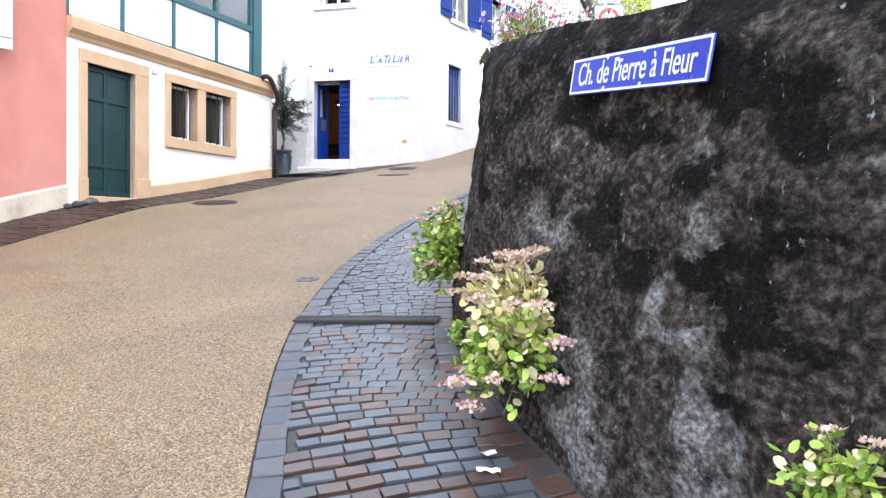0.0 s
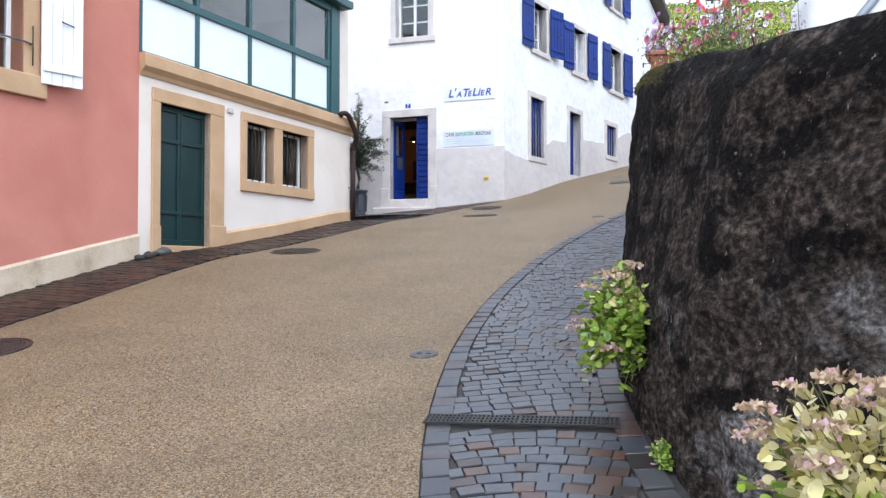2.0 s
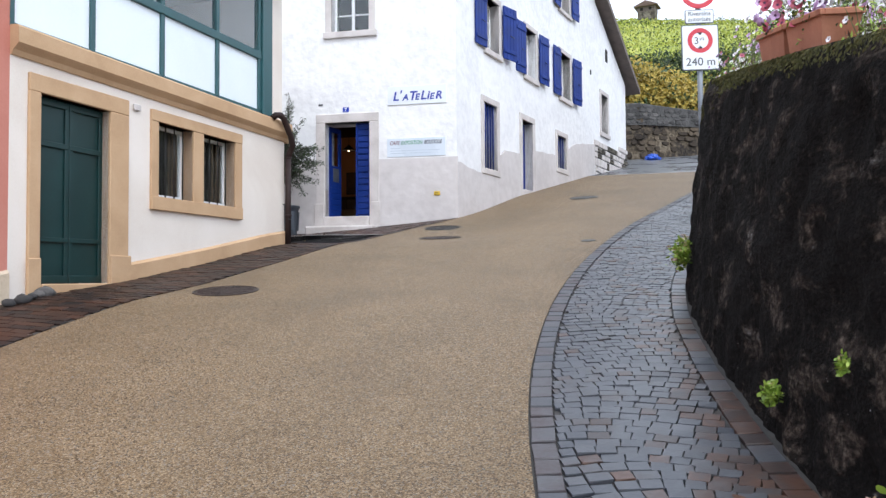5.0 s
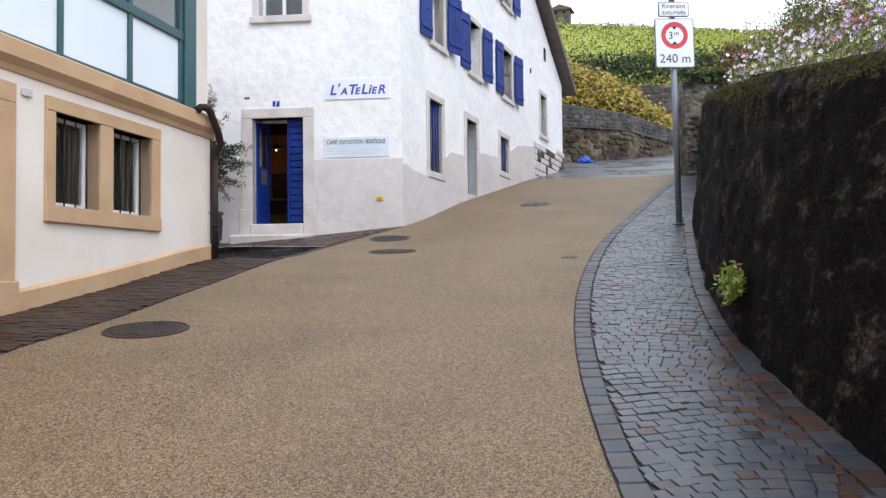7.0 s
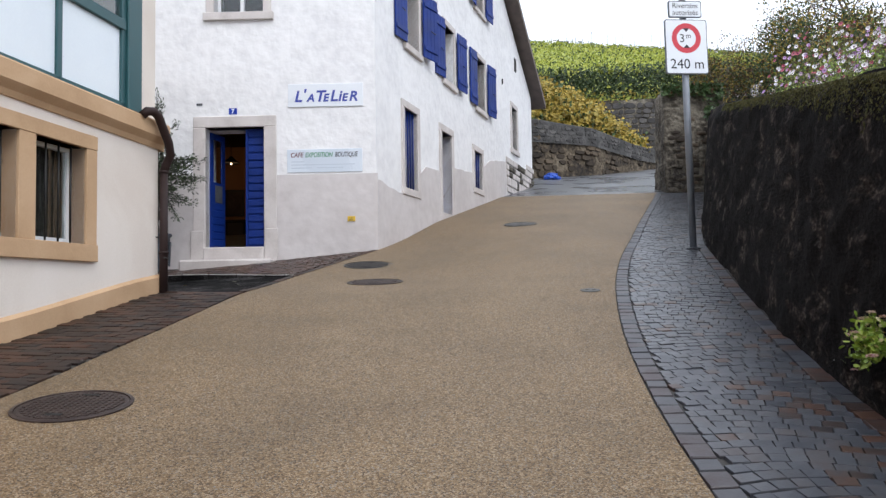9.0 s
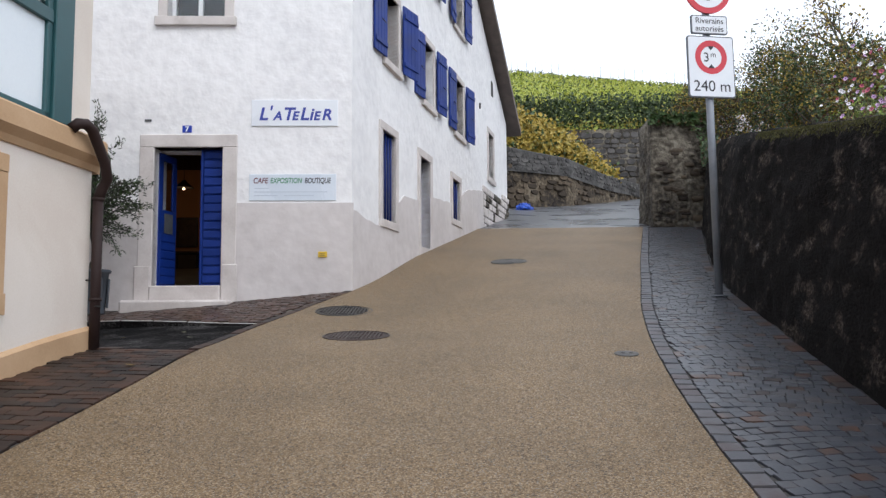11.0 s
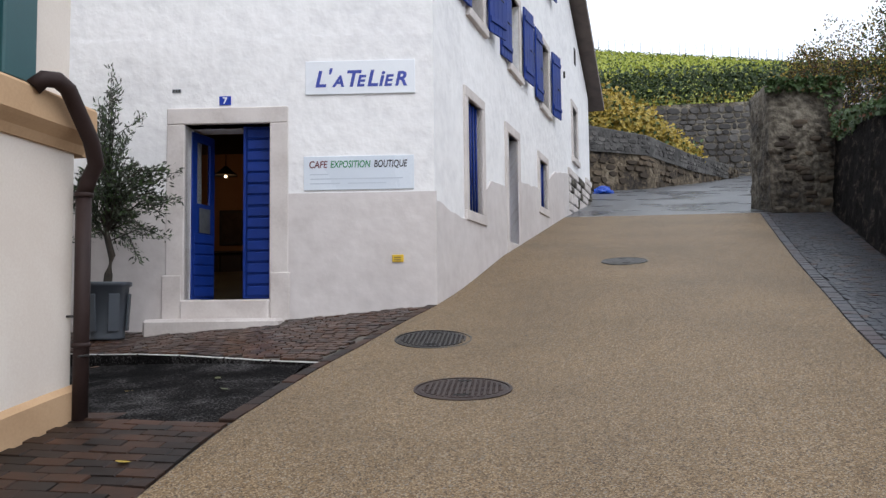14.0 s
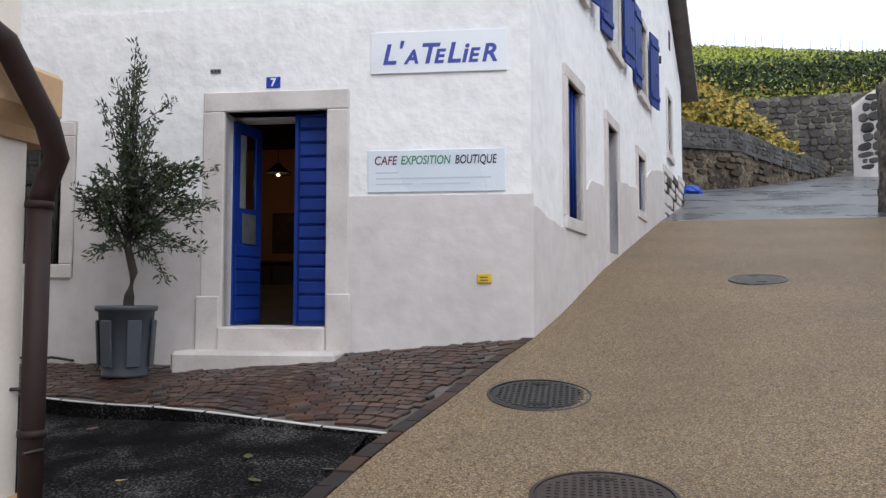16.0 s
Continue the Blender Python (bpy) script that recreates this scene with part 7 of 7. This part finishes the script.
# a single course edges the lane past the forecourt
y = 14.04
while y < 17.85:
    L = 0.2
    t = tangent(left_x, y)
    pv.lay(left_x(y + L / 2) - 0.055, y + L / 2, math.atan2(-t, 1), 0.1, L - 0.01, 0, False, 0.005)
    y += L * 0.98
pv.rest("bricks")

# forecourt setts laid in fans
fore = tagged(new("forecourt_paving"), "wet red-brown setts laid in arcs before the white house", kind="structure")
M["fore_sett"] = material("wet_rust_brown_setts", [(0.017, 0.0115, 0.01), (0.038, 0.021, 0.015), (0.074, 0.035, 0.02), (0.038, 0.031, 0.028)], 5, 0.42, 0.35, 45, spread=0.34, bump_dist=0.006, rough_var=0.15, spec=0.3)
pv = Paving(fore, "sett", [M["sett_red"], M["fore_sett"]], 405)
y = 14.9
while y < 18.3:
    x = -11.2
    while x < -5.95:
        w = pv.r.uniform(0.09, 0.135)
        f = ((x + 11.2) / 1.15) % 1.0
        yy = y + 0.2 * math.sin(math.pi * f)
        sl = 0.2 * math.pi / 1.15 * math.cos(math.pi * f)
        lim = edge_y(x) + 0.09 if x < EDGE_A.x else 15.4
        wall_front = 17.93 + 0.052 * (x + 6.08)
        if -9.15 < x < -7.68:
            wall_front -= 0.36
        if lim < yy < wall_front and x + w < left_x(yy) - 0.1:
            pv.lay(x + w / 2, yy, math.atan(sl) * 0.9, w / math.cos(math.atan(sl)) - 0.012, 0.078 * math.cos(math.atan(sl)), 0 if pv.r.random() < 0.22 else 1, -7.9 < x, 0.004)
        x += w
    y += 0.09
pv.rest("setts")

# fallen leaves
A = Leaves(501)
for x, y in ((-7.2, 14.9), (-7.4, 15.2), (-7.9, 14.8), (-8.6, 15.6), (-7.1, 13.3), (-2.0, 6.1), (-8.0, 12.6), (-6.9, 15.1), (-7.6, 16.9), (-8.5, 16.4)):
    A.leaf(np.array([x, y, ground_z(x, y) + (0.012 if not (14.2 < y < 15.8 and x < -6.8) else -0.01)]), np.append(A.r.normal(size=2), 0), np.array([0, 0, 1.0]), 0.07, 0.05, int(A.r.random() < 0.4), True)
tagged(A.build("fallen_leaves", [M["leaf_red"], M["leaf_yellow"]]), "few fallen brown leaves on the paving", "leaves", kind="stuff")
